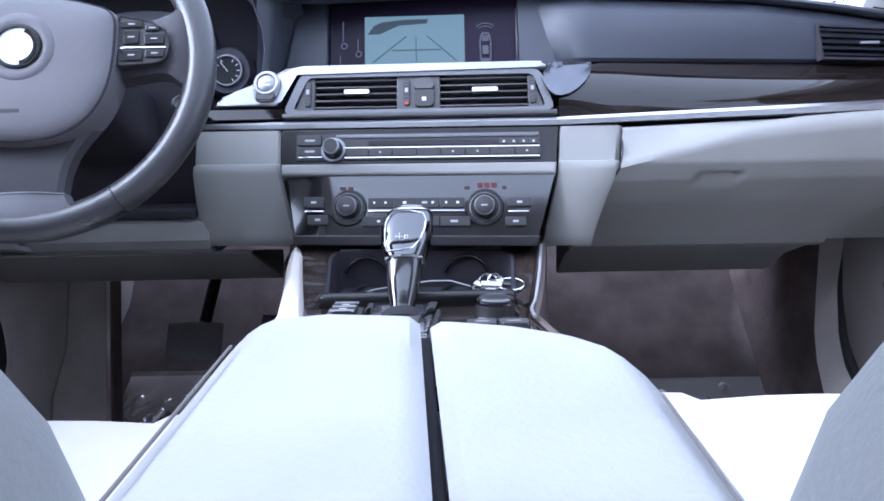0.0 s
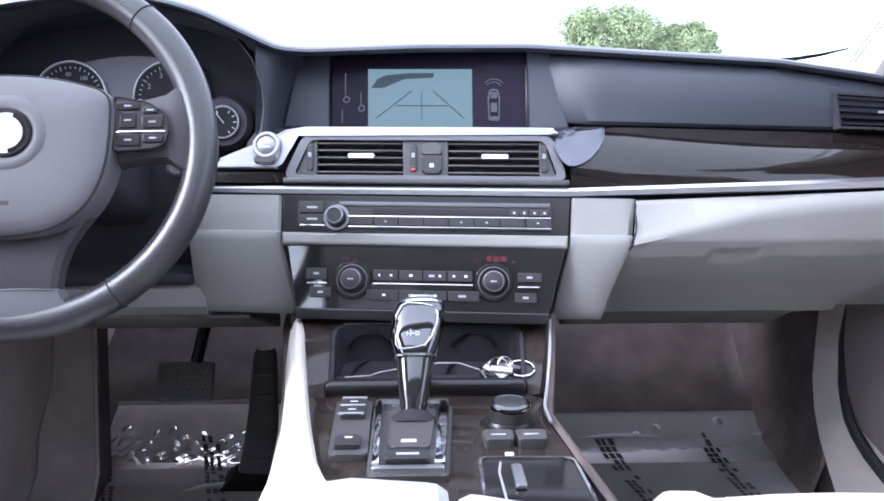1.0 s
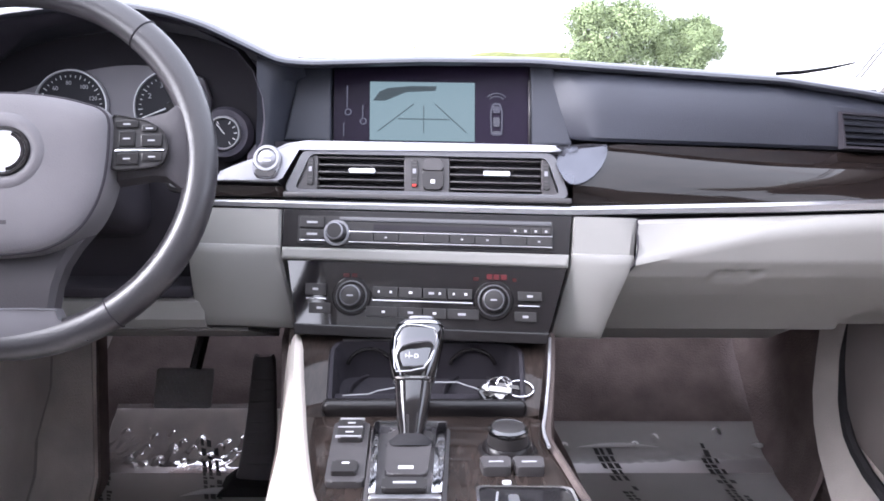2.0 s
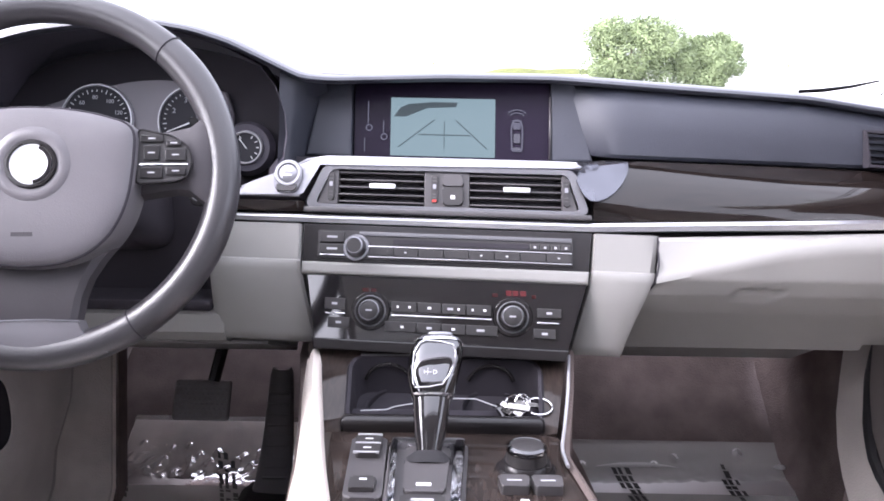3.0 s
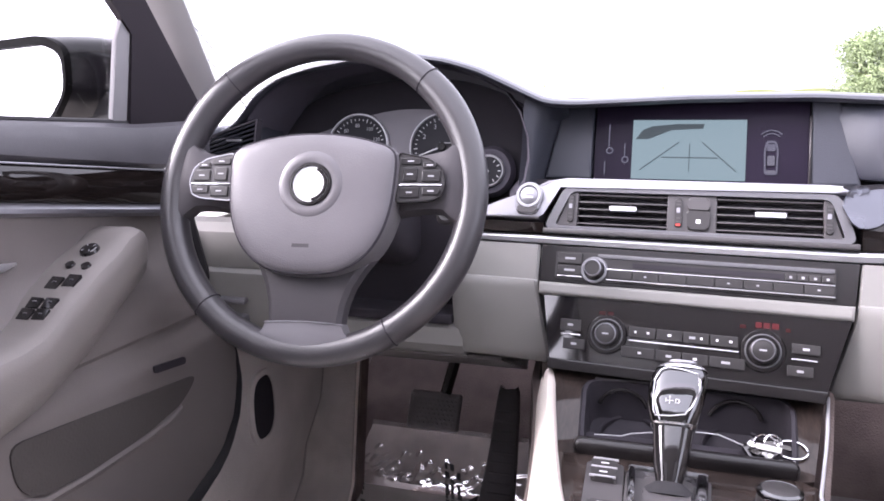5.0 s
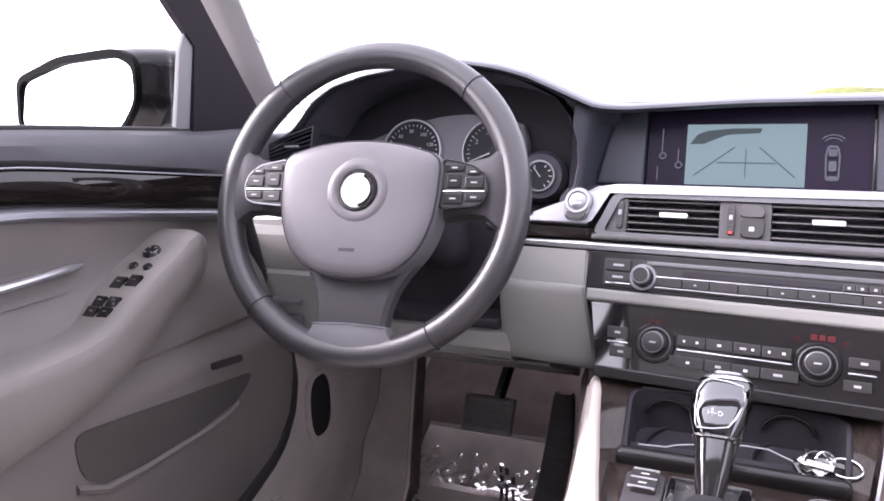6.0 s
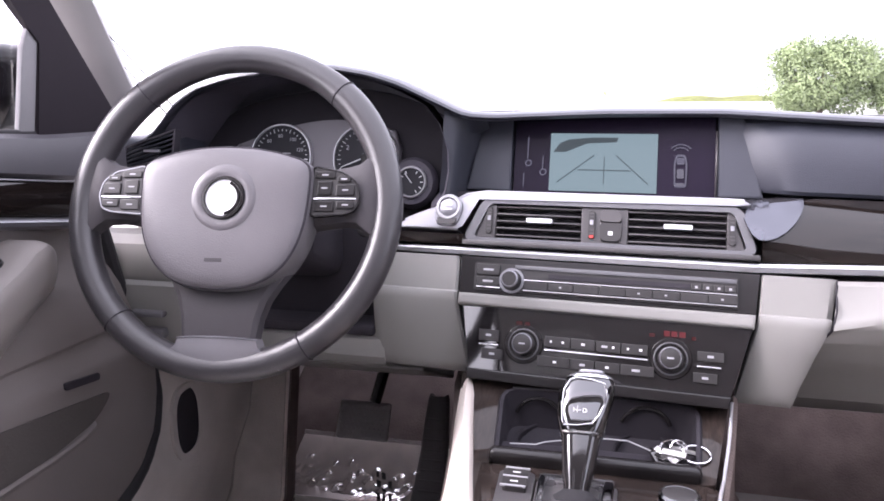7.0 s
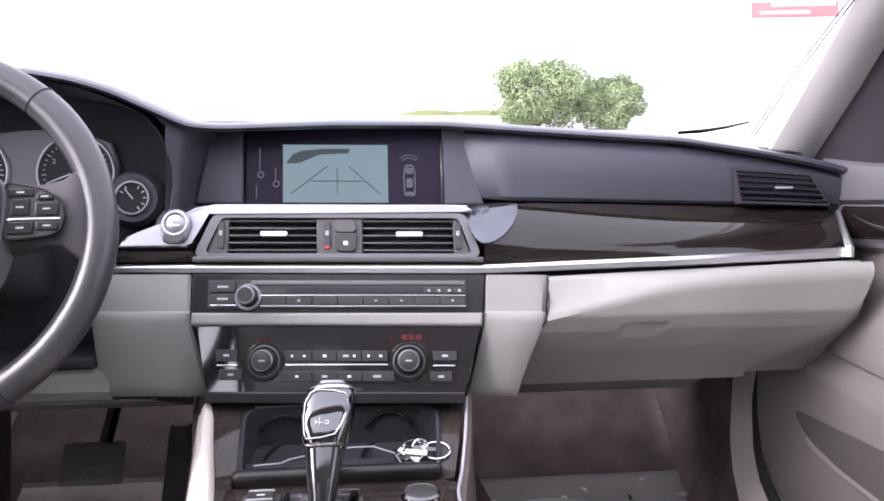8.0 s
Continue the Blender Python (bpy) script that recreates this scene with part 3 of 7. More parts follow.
    for x in np.linspace(-0.30, 0.680, 60):
        zc = lerp([-0.30, 0.19, 0.70], [0.853, 0.853, 0.868], x)
        y = STACK(x, zc, 0.004)[1] if x < 0.19 else lerp([0.19, 0.45, 0.706], [STACK(0.19, 0.853, 0.004)[1], 0.994, 0.997], x)
        h = lerp([-0.30, -0.2, 0.2, 0.7], [0.004, 0.0055, 0.006, 0.0075], x)
        rows.append([(x, y + 0.012, zc + h), (x, y + 0.002, zc + h), (x, y - 0.0015, zc + h * 0.5), (x, y - 0.002, zc - h * 0.6), (x, y + 0.003, zc - h), (x, y + 0.012, zc - h)])
    part("aluminium_strip", bm_loft(rows, True, True), ALU, t, "brushed aluminium strip")
    part("strip_end", bm_sweep([(0.6790, 0.990, 0.864), (0.6810, 0.994, 0.875), (0.6900, 1.022, 0.893), (0.7040, 1.060, 0.914)], [0.0055, 0.0060, 0.0050, 0.0040], 10), ALU, t, "aluminium end of the strip")
    # oyster cheeks beside the stack, creased, turning down below the radio
    def cheek(xs_in, xs_out):
        zs = [0.846, 0.842, 0.808, 0.8035, 0.8015, 0.7985, 0.790, 0.760, 0.730, 0.720, 0.713, 0.709]
        rows = []
        for z in zs:
            xi, xo = lerp([0.694, 0.74, 0.795, 0.846], xs_in, z), lerp([0.694, 0.74, 0.795, 0.846], xs_out, z)
            d = lerp([0.708, 0.714, 0.79, 0.7985, 0.8015, 0.8035, 0.846], [-0.050, -0.040, 0.003, 0.006, 0.0055, 0.0015, 0.003], z)
            lip = min(1, max(0, (0.803 - z) / 0.02))
            row = []
            for u in (0, 0.03, 0.10, 0.35, 0.65, 0.92, 1):
                x = xi + (xo - xi) * u
                e = d + lip * (0.011 * min(1, u / 0.35) - 0.004) - (0.004 if u in (0, 1) else 0)
                row.append(STACK(x, z, e))
            rows.append([STACK(xi, z, -0.06)] + row + [STACK(xo, z, -0.06)])
        return part("cheek", bm_loft(rows), BEIGE, t, "oyster cheek panel")
    cheek([-0.163, -0.172, -0.181, -0.181], [-0.300, -0.300, -0.300, -0.300])
    cheek([0.160, 0.172, 0.188, 0.192], [0.2235, 0.2385, 0.2650, 0.2725])
    part("cross_bar", bm_prism([(-0.178, 0.787), (0.184, 0.786), (0.186, 0.8015), (-0.178, 0.8015)], -0.03, 0.007, 0.004, 3, place=STACK), BEIGE, t, "oyster bar between radio and climate panel")
    # glove box lid: upper face towards the glass, lower face turned down, scooped pull
    def scoop(x, z):
        u, v = (x - 0.352 - 0.5 * max(0, z - 0.764)) / 0.068, (z - 0.764) / 0.024
        if not (0 < u < 1 and 0 < v < 1):
            return 0.0
        return 0.009 * v * min(1, 6 * u) * min(1, 6 * (1 - u)) * min(1, 9 * (1 - v))
    rows = []
    for i in range(110):
        q = i / 109
        x0 = 0.2715 + q * (0.694 - 0.2715)
        top = lerp([0, 1], [0.844, 0.8585], q)
        cr = lerp([0, 0.18, 0.36, 0.52, 0.75, 1], [0.798, 0.816, 0.835, 0.844, 0.850, 0.851], q)
        line = [(0.996, top), (0.9855, top - 0.003), (0.9700, cr + 0.011), (0.9645, cr + 0.006), (0.9615, cr + 0.002), (0.9595, cr - 0.003)]
        low = [(0.962, 0.777), (1.042, 0.698), (1.052, 0.684), (1.060, 0.672), (1.078, 0.664), (1.11, 0.664)]
        line += [(lerp([0.851, 0.80, 0.777, 0.745, 0.715], [0.958, 0.960, 0.971, 0.998, 1.028], z), z) for z in np.linspace(cr - 0.009, 0.722, 32)] + low[1:]
        row = []
        for y, z in line:
            sh = lerp([0.84, 0.79, 0.725, 0.69], [0, -0.008, -0.042, -0.05], z) * (1 - q) + lerp([0.86, 0.82, 0.78, 0.74, 0.715, 0.69], [0.004, -0.007, -0.024, -0.052, -0.084, -0.11], z) * q
            row.append((x0 + sh, y + scoop(x0 + sh, z), z))
        rows.append(row)
    part("glove_box_lid", bm_loft(rows), BEIGE, t, "oyster glove box lid with a scooped pull")
    part("lid_gap", bm_sweep([(0.2718, 0.9945, 0.8445), (0.2680, 0.9680, 0.815), (0.2645, 0.9620, 0.797), (0.2510, 0.9790, 0.765), (0.2330, 1.0080, 0.730), (0.2275, 1.026, 0.712)], 0.0011, 8), HOODIN, t, "dark gap beside the glove box lid")
    rows = [[(x, y, z) for z, y in ((0.850, 0.994), (0.80, 0.990), (0.78, 0.998), (0.745, 1.024), (0.715, 1.052), (0.690, 1.070), (0.676, 1.080))] for x in np.linspace(0.56, 0.704, 5)]
    part("end_filler", bm_loft(rows, thick=0.004), BEIGE, t, "oyster filler panel beside the glove box")
    # left lower panels: light switch panel, knee bar, column shroud
    rows = []
    for i in range(12):
        x = -0.735 + 0.20 * i / 11
        rows.append([(x, 1.035, 0.868), (x, 1.010, 0.864), (x, 0.998, 0.852), (x, 0.990, 0.806), (x, 0.992, 0.80), (x, 0.982, 0.795), (x, 0.976, 0.74), (x, 0.982, 0.70), (x, 1.02, 0.688), (x, 1.12, 0.684)])
    part("switch_panel", bm_loft(rows, thick=0.006), BEIGE, t)
    part("light_switch", [bm_box(-0.655, -0.60, 0.966, 0.985, 0.752, 0.760, 0.003), bm_box(-0.655, -0.60, 0.964, 0.985, 0.722, 0.736, 0.003)], SATIN, t, "satin grey light switch bars")
    rows = []
    for i in range(20):
        x = -0.54 + 0.255 * i / 19
        rows.append([(x, 1.04, 0.732), (x, 1.026, 0.730), (x, 1.019, 0.723), (x, 1.017, 0.703), (x, 1.022, 0.693), (x, 1.04, 0.683), (x, 1.12, 0.682)])
    part("knee_bar", bm_loft(rows, thick=0.006), BEIGE, t, "oyster knee bar under the steering column")
    for x0, x1, back in ((-0.715, -0.235, 0.0), (0.225, 0.57, 0.05)):
        part("hush_panel", bm_loft([[(x, 1.035 + back, 0.677 - 0.3 * back), (x, 1.12 + 0.5 * back, 0.638), (x, 1.215, 0.594), (x, 1.226, 0.592), (x, 1.232, 0.600), (x, 1.232, 0.64)] for x in np.linspace(x0, x1, 6)], thick=0.004), BEIGE, t, "sloping oyster panel under the dashboard")
    # solid black boxes fill the recess above the knee bar
    part("knee_recess_fill", [bm_box(-0.545, -0.298, 1.06, 1.12, 0.72, 0.93), bm_box(-0.545, -0.30, 1.01, 1.07, 0.731, 0.746, 0.004)], HOODIN, t, "black boxes filling the recess round the steering column")
    return t


dashboard()


def instrument_hood():
    t = thing("instrument_cluster", "instrument cluster under a charcoal hood, silver-ringed dials", "instrument panel", (-0.42, 1.15, 0.95))
    arch = []
    for i in range(40):
        x = -0.662 + (0.662 - 0.222) * i / 39
        z = brow(x)[1]
        arch.append((x, z))
    line = [(-0.645, 0.92), (-0.652, 0.95), (-0.655, 0.98)] + [(x + (0.005 if x < -0.44 else -0.004), z - 0.0125) for x, z in arch[2:-1]] + [(-0.218, 1.02), (-0.207, 0.985), (-0.206, 0.955), (-0.212, 0.925), (-0.232, 0.902)]
    rows = [[(x + (-0.43 - x) * k, y, z + (0.985 - z) * k * 0.6) for x, z in line] for y, k in ((1.066, -0.012), (1.075, 0.0), (1.10, 0.03), (1.13, 0.06), (1.19, 0.09))]
    part("hood_lining", bm_loft(rows), HOODPAD, t, "matt charcoal hood lining")
    place = plane_map(1.165, 0.0, 0.25, 0.965)
    mask = [(-0.60, 0.90), (-0.312, 0.90), (-0.303, 0.945), (-0.302, 0.978)] + [(-0.312 - 0.024 * k, 0.992 + 0.030 * math.sin(math.pi * (k + 1.9) / 11.8)) for k in range(11)] + [(-0.575, 0.985), (-0.60, 0.955)]
    part("mask", bm_prism(mask, -0.01, 0.0, 0.003, place=place), CLUSTER, t, "grey cluster mask")
    part("backing", bm_prism([(-0.64, 0.86), (-0.205, 0.86), (-0.205, 1.0)] + [(x, brow(x)[1] - 0.030) for x in np.linspace(-0.22, -0.615, 16)] + [(-0.64, 0.98)], -0.03, -0.012, place=place), HOODIN, t)
    for name, x, z, r, start, nums in (("speedometer", -0.497, 0.964, 0.050, 222, {"60": 131, "80": 95, "100": 56, "120": 20}), ("tachometer", -0.357, 0.964, 0.050, 222, {"2": 152, "3": 112, "4": 68})):
        g = part(name, bm_lathe([(r * 0.2, 0.0), (r, 0.001), (r, -0.006)], plane_pose(place, x, z, 0.003), 48), DIALFACE, t)
        part("ring", bm_lathe([(r - 0.0006, 0.002), (r - 0.0002, 0.0045), (r + 0.0016, 0.0045), (r + 0.0028, 0.001), (r + 0.0028, -0.002), (r - 0.0006, -0.002), (r - 0.0006, 0.002)], plane_pose(place, x, z, 0.003), 56), SILVER, g, "bright silver ring")
        ticks = []
        for k in range(29):
            a = radians(start - k * 264 / 28)
            long = 0.006 if k % 4 == 0 else 0.003
            m = plane_pose(place, x, z, 0.0045) @ pose(math.cos(a) * (r - 0.0075), math.sin(a) * (r - 0.0075), 0, 0, 0, math.degrees(a))
            ticks.append(moved(bm_box(-long / 2, long / 2, -0.0005, 0.0005, 0, 0.0004), m))
        part("scale", ticks, WHITE, g, "white scale marks")
        for word, deg in nums.items():
            a = radians(deg)
            writing(word, 0.0105 if len(word) == 1 else 0.0080, plane_pose(place, x, z, 0.0045) @ pose(math.cos(a) * r * 0.66, math.sin(a) * r * 0.66, 0), MARK, "numeral", g)
        na = radians(202 if name == "tachometer" else 226)
        m = plane_pose(place, x, z, 0.007) @ pose(0, 0, 0, 0, 0, math.degrees(na))
        part("needle", [moved(bm_prism([(-0.006, -0.0012), (r * 0.82, -0.0005), (r * 0.82, 0.0005), (-0.006, 0.0012)], 0, 0.0008), m),
                        ], WHITE if name == "tachometer" else MARK, g)
        part("needle_cap", bm_lathe([(0.001, 0.003), (0.006, 0.003), (0.007, 0)], plane_pose(place, x, z, 0.0055), 20), FACE, g, "dark needle cap")
        part("legend", [moved(bm_box(-0.010, 0.010, -0.0008, 0.0008, 0, 0.0003), plane_pose(place, x, z - 0.0, 0.0046) @ pose(0.006, 0.006, 0))], MARK, g)
    r, x, z = 0.0215, -0.280, 0.931
    place2 = plane_map(1.145, 0.0, 0.25, 0.93)
    g = part("fuel_gauge", bm_lathe([(0.004, 0.0), (r, 0.001), (r, -0.006)], plane_pose(place2, x, z, 0.0), 40), DIALFACE, t)
    part("ring", bm_lathe([(r - 0.0006, 0.002), (r - 0.0002, 0.0050), (r + 0.0016, 0.0050), (r + 0.0028, 0.001), (r + 0.0028, -0.002), (r - 0.0006, -0.002), (r - 0.0006, 0.002)], plane_pose(place2, x, z, 0.0), 44), SILVER, g, "bright silver ring")
    part("scale", [moved(bm_box(-0.0022, 0.0022, -0.0006, 0.0006, 0, 0.0004), plane_pose(place2, x, z, 0.0012) @ pose(math.cos(a) * (r - 0.005), math.sin(a) * (r - 0.005), 0, 0, 0, math.degrees(a))) for a in [radians(d) for d in (60, 30, 0, -30, -60, 120, 150)]], WHITE, g, "white scale marks")
    part("needle", moved(bm_box(-0.002, r * 0.75, -0.0006, 0.0006, 0, 0.0006), plane_pose(place2, x, z, 0.0022) @ pose(0, 0, 0, 0, 0, 128)), WHITE, g)
    part("gauge_pod", bm_lathe([(r + 0.018, -0.012), (r + 0.012, 0.0), (r + 0.003, -0.001), (r + 0.003, -0.012)], plane_pose(place2, x, z, 0.0), 40), HOODPAD, t)
    return t


instrument_hood()


# ---- centre console body ----
def deck_z(y):
    return lerp([0.40, 0.56, 0.66, 0.853, 0.99], [0.68, 0.682, 0.670, 0.651, 0.7005], y)


def radial(poly, c, n):
    """An outline resampled by angle about c."""
    out = []
    for k in range(n):
        a = k * math.tau / n + 0.01
        d, best = Vector((math.cos(a), math.sin(a))), None
        for i in range(len(poly)):
            p, q = Vector(poly[i]) - Vector(c), Vector(poly[(i + 1) % len(poly)]) - Vector(c)
            e = q - p
            den = d.x * e.y - d.y * e.x
            if abs(den) < 1e-9:
                continue
            s, u = (p.x * e.y - p.y * e.x) / den, (p.x * d.y - p.y * d.x) / den
            if s > 0 and -1e-6 <= u <= 1 + 1e-6 and (best is None or s < best):
                best = s
        out.append((c[0] + d.x * best, c[1] + d.y * best))
    return out


TUB = rounded([(-0.104, 0.853), (0.120, 0.853), (0.128, 0.958), (-0.112, 0.962)], 0.022)


def center_console():
    t = thing("center_console", "dark veneer centre console with oyster side rail and cup tray", "console", (0.0, 0.8, 0.2))
    n, c = 72, (0.008, 0.905)
    outer = radial([(-0.170, 0.990), (0.166, 0.990), (0.134, 0.842), (-0.140, 0.842)], c, n)
    part("tray_surround", bm_ring(outer, radial(TUB, c, n), -0.006, 0.0, place=lambda u, v, d: (u, v, deck_z(v) + d)), WOODC, t, "dark glossy veneer")
    rows = []
    for y in np.linspace(0.842, 0.50, 16):
        xl, xr = lerp([0.50, 0.68, 0.85], [-0.10, -0.115, -0.142], y), lerp([0.5, 0.70, 0.79, 0.85], [0.15, 0.145, 0.131, 0.138], y)
        rows.append([(xl + (xr - xl) * s, y, deck_z(y) - (0.004 if s in (0, 1) else 0)) for s in (0, 0.05, 0.25, 0.5, 0.75, 0.95, 1)])
    part("deck", bm_loft(rows, thick=0.006), WOODC, t, "dark glossy veneer")
    # tray tub with two cup wells
    def ring_at(scale, d):
        return [(c[0] + (x - c[0]) * scale, c[1] + (y - c[1]) * scale, deck_z(y) + d) for x, y in TUB]
    rows = [ring_at(1.02, 0.001), ring_at(1.0, 0.004), ring_at(0.965, 0.003), ring_at(0.95, -0.010), ring_at(0.92, -0.045)]
    part("tub", bm_loft(rows + [[(c[0] + (x - c[0]) * 0.3, c[1] + (y - c[1]) * 0.3, 0.612) for x, y in TUB], [(c[0] + (x - c[0]) * 0.01, c[1] + (y - c[1]) * 0.01, 0.611) for x, y in TUB]], True), HOODIN, t, "black cup tray")
    part("tub_lip", bm_box(-0.110, 0.122, 0.842, 0.860, 0.646, 0.6685, 0.0075, 3), FACE, t)
    part("tray_back_lip", bm_sweep([(x, 0.9625 + 0.001 * math.cos(x * 20), deck_z(0.962) + 0.0035) for x in np.linspace(-0.098, 0.112, 12)], 0.0022, 8), VENT, t, "grey rear lip of the cup tray")
    for x in (-0.063, 0.066):
        part("cup_arc", bm_sweep([(x + 0.030 * math.sin(a), 0.953, 0.656 + 0.030 * math.cos(a)) for a in np.linspace(-1.25, 1.25, 15)], 0.0026, 8), FACE, t, "rounded edge of a cup well")
    part("tray_shelf", bm_box(-0.104, 0.116, 0.855, 0.903, 0.640, 0.6515, 0.004), HOODIN, t)
    for x in (-0.052, 0.066):
        part("cup_ring", bm_lathe([(0.035, 0.0), (0.0365, 0.002), (0.038, 0.0), (0.038, -0.02), (0.035, -0.02), (0.035, 0.0)], pose(x, 0.925, 0.640, 14)), HOODIN, t)
    # oyster rail, broadening into the armrest
    rows = []
    for s in np.linspace(0, 1, 18):
        y = 0.974 - 0.534 * s
        xi = lerp([0, 0.075, 0.266, 0.46, 0.62, 0.72, 0.80, 1], [-0.148, -0.144, -0.126, -0.104, -0.085, -0.060, -0.02, 0.0], s)
        xo = lerp([0, 0.075, 0.216, 0.364, 0.5, 0.66, 1], [-0.169, -0.164, -0.152, -0.143, -0.135, -0.126, -0.124], s)
        z = lerp([0, 0.12, 0.4, 0.64, 0.75, 1], [0.6915, 0.687, 0.670, 0.688, 0.698, 0.690], s)
        rows.append([(xi + 0.002, y, z - 0.03), (xi, y, z - 0.004), (xi - 0.004, y, z + 0.002), ((xi + xo) / 2, y, z + 0.006), (xo + 0.005, y, z + 0.001), (xo, y, z - 0.012), (xo - 0.004, y, z - 0.035), (xo + 0.004, y, z - 0.042)])
    part("side_rail", bm_loft(rows, thick=0.004), RAIL, t, "oyster leather side rail")
    rows = []
    for s in np.linspace(0, 1, 14):
        y = 1.0 - 0.45 * s
        x = lerp([0, 0.2, 0.45, 0.7, 1], [0.171, 0.158, 0.135, 0.148, 0.163], s)
        z = deck_z(y) - 0.002
        rows.append([(x - 0.004, y, z), (x, y, z + 0.003), (x + 0.005, y, z), (x + 0.006, y, z - 0.02), (x + 0.008, y, z - 0.10), (x + 0.030, y, 0.35)])
    part("flank", bm_loft(rows, thick=0.004), TUNNEL, t, "brown carpeted flank")
    part("edge_trim", bm_sweep([(lerp([0, 0.2, 0.45], [0.1695, 0.156, 0.1325], s), 1.0 - 0.45 * s, deck_z(1.0 - 0.45 * s) + 0.004) for s in np.linspace(0.075, 0.54, 14)], 0.0019, 8), SILVER, t, "thin aluminium edge")
    part("body", bm_box(-0.14, 0.16, -0.1, 1.15, 0.22, 0.60, 0.02), CARD, t)
    return t


center_console()


def armrest():
    t = thing("armrest", "oyster leather split-lid armrest on the centre console", "armrest", (0.03, 0.35, 0.6))
    def lid(x0, x1, fx, fy, name):
        rows = []
        for s in [0, 0.004, 0.009, 0.015, 0.022, 0.04, 0.08] + list(np.linspace(0.15, 1, 9)):
            row = []
            for k, u in enumerate(np.linspace(0, 1, 21)):
                x = x0 + (x1 - x0) * u
                yf = lerp(fx, fy, x)
                y = yf - s * (yf + 0.10)
                e = min(u, 1 - u) if 0 else (u if x1 < 0.03 else 1 - u)
                drop = 0.045 * max(0, 1 - e / 0.30) ** 2 + 0.016 * max(0, 1 - s / 0.022) ** 2 + 0.006 * max(0, 1 - ((1 - u) if x1 < 0.03 else u) / 0.07) ** 2
                row.append((x + 0.057 * (0.536 - y) * max(0, 1 - abs(x - 0.025) / 0.15), y, 0.738 + 0.006 * s - drop))
            rows.append(row)
        rows = [[(x, y + 0.004, z - 0.035) for x, y, z in rows[0]]] + rows + [[(x, y, z - 0.10) for x, y, z in rows[-1]]]
        ob = part(name, bm_loft(rows, thick=0.006), LIDHIDE, t, "oyster leather lid, colour dimmed against the light from above")
        k = -1 if x1 < 0.03 else 1
        line = [(lerp([0, 1], [x0, x1], u), lerp(fx, fy, lerp([0, 1], [x0, x1], u)) - g, 0.738 - 0.045 * max(0, 1 - (u if k < 0 else 1 - u) / 0.30) ** 2 + 0.0062) for u, g in
                [(0.21 if k < 0 else 0.79, g) for g in np.linspace(0.06, 0.50, 12)]]
        part("seam", bm_sweep(line, 0.0011, 6), CARD, ob, "stitched seam line")
        return ob
    lid(-0.128, 0.0215, [-0.128, -0.112, -0.098, -0.080, -0.045, 0.02], [0.42, 0.49, 0.530, 0.549, 0.557, 0.548], "lid")
    lid(0.0285, 0.186, [0.0285, 0.085, 0.120, 0.140, 0.155, 0.170, 0.186], [0.538, 0.521, 0.500, 0.475, 0.440, 0.390, 0.34], "lid")
    part("base", bm_box(-0.118, 0.176, -0.10, 0.47, 0.45, 0.700, 0.015), HIDE, t)
    part("split", bm_prism([(0.0215, 0.533), (0.0575, -0.10), (0.0645, -0.10), (0.0285, 0.533)], 0.60, 0.722), HOODIN, t, "dark gap between the lids")
    for s, x0, x1 in ((-1, -0.128, -0.122), (1, 0.182, 0.188)):
        part("side_seam", bm_sweep([(x0 if s < 0 else x1, y, 0.684) for y in np.linspace(-0.05, 0.44 if s < 0 else 0.36, 8)], 0.002, 6), HIDE, t)
    return t


armrest()


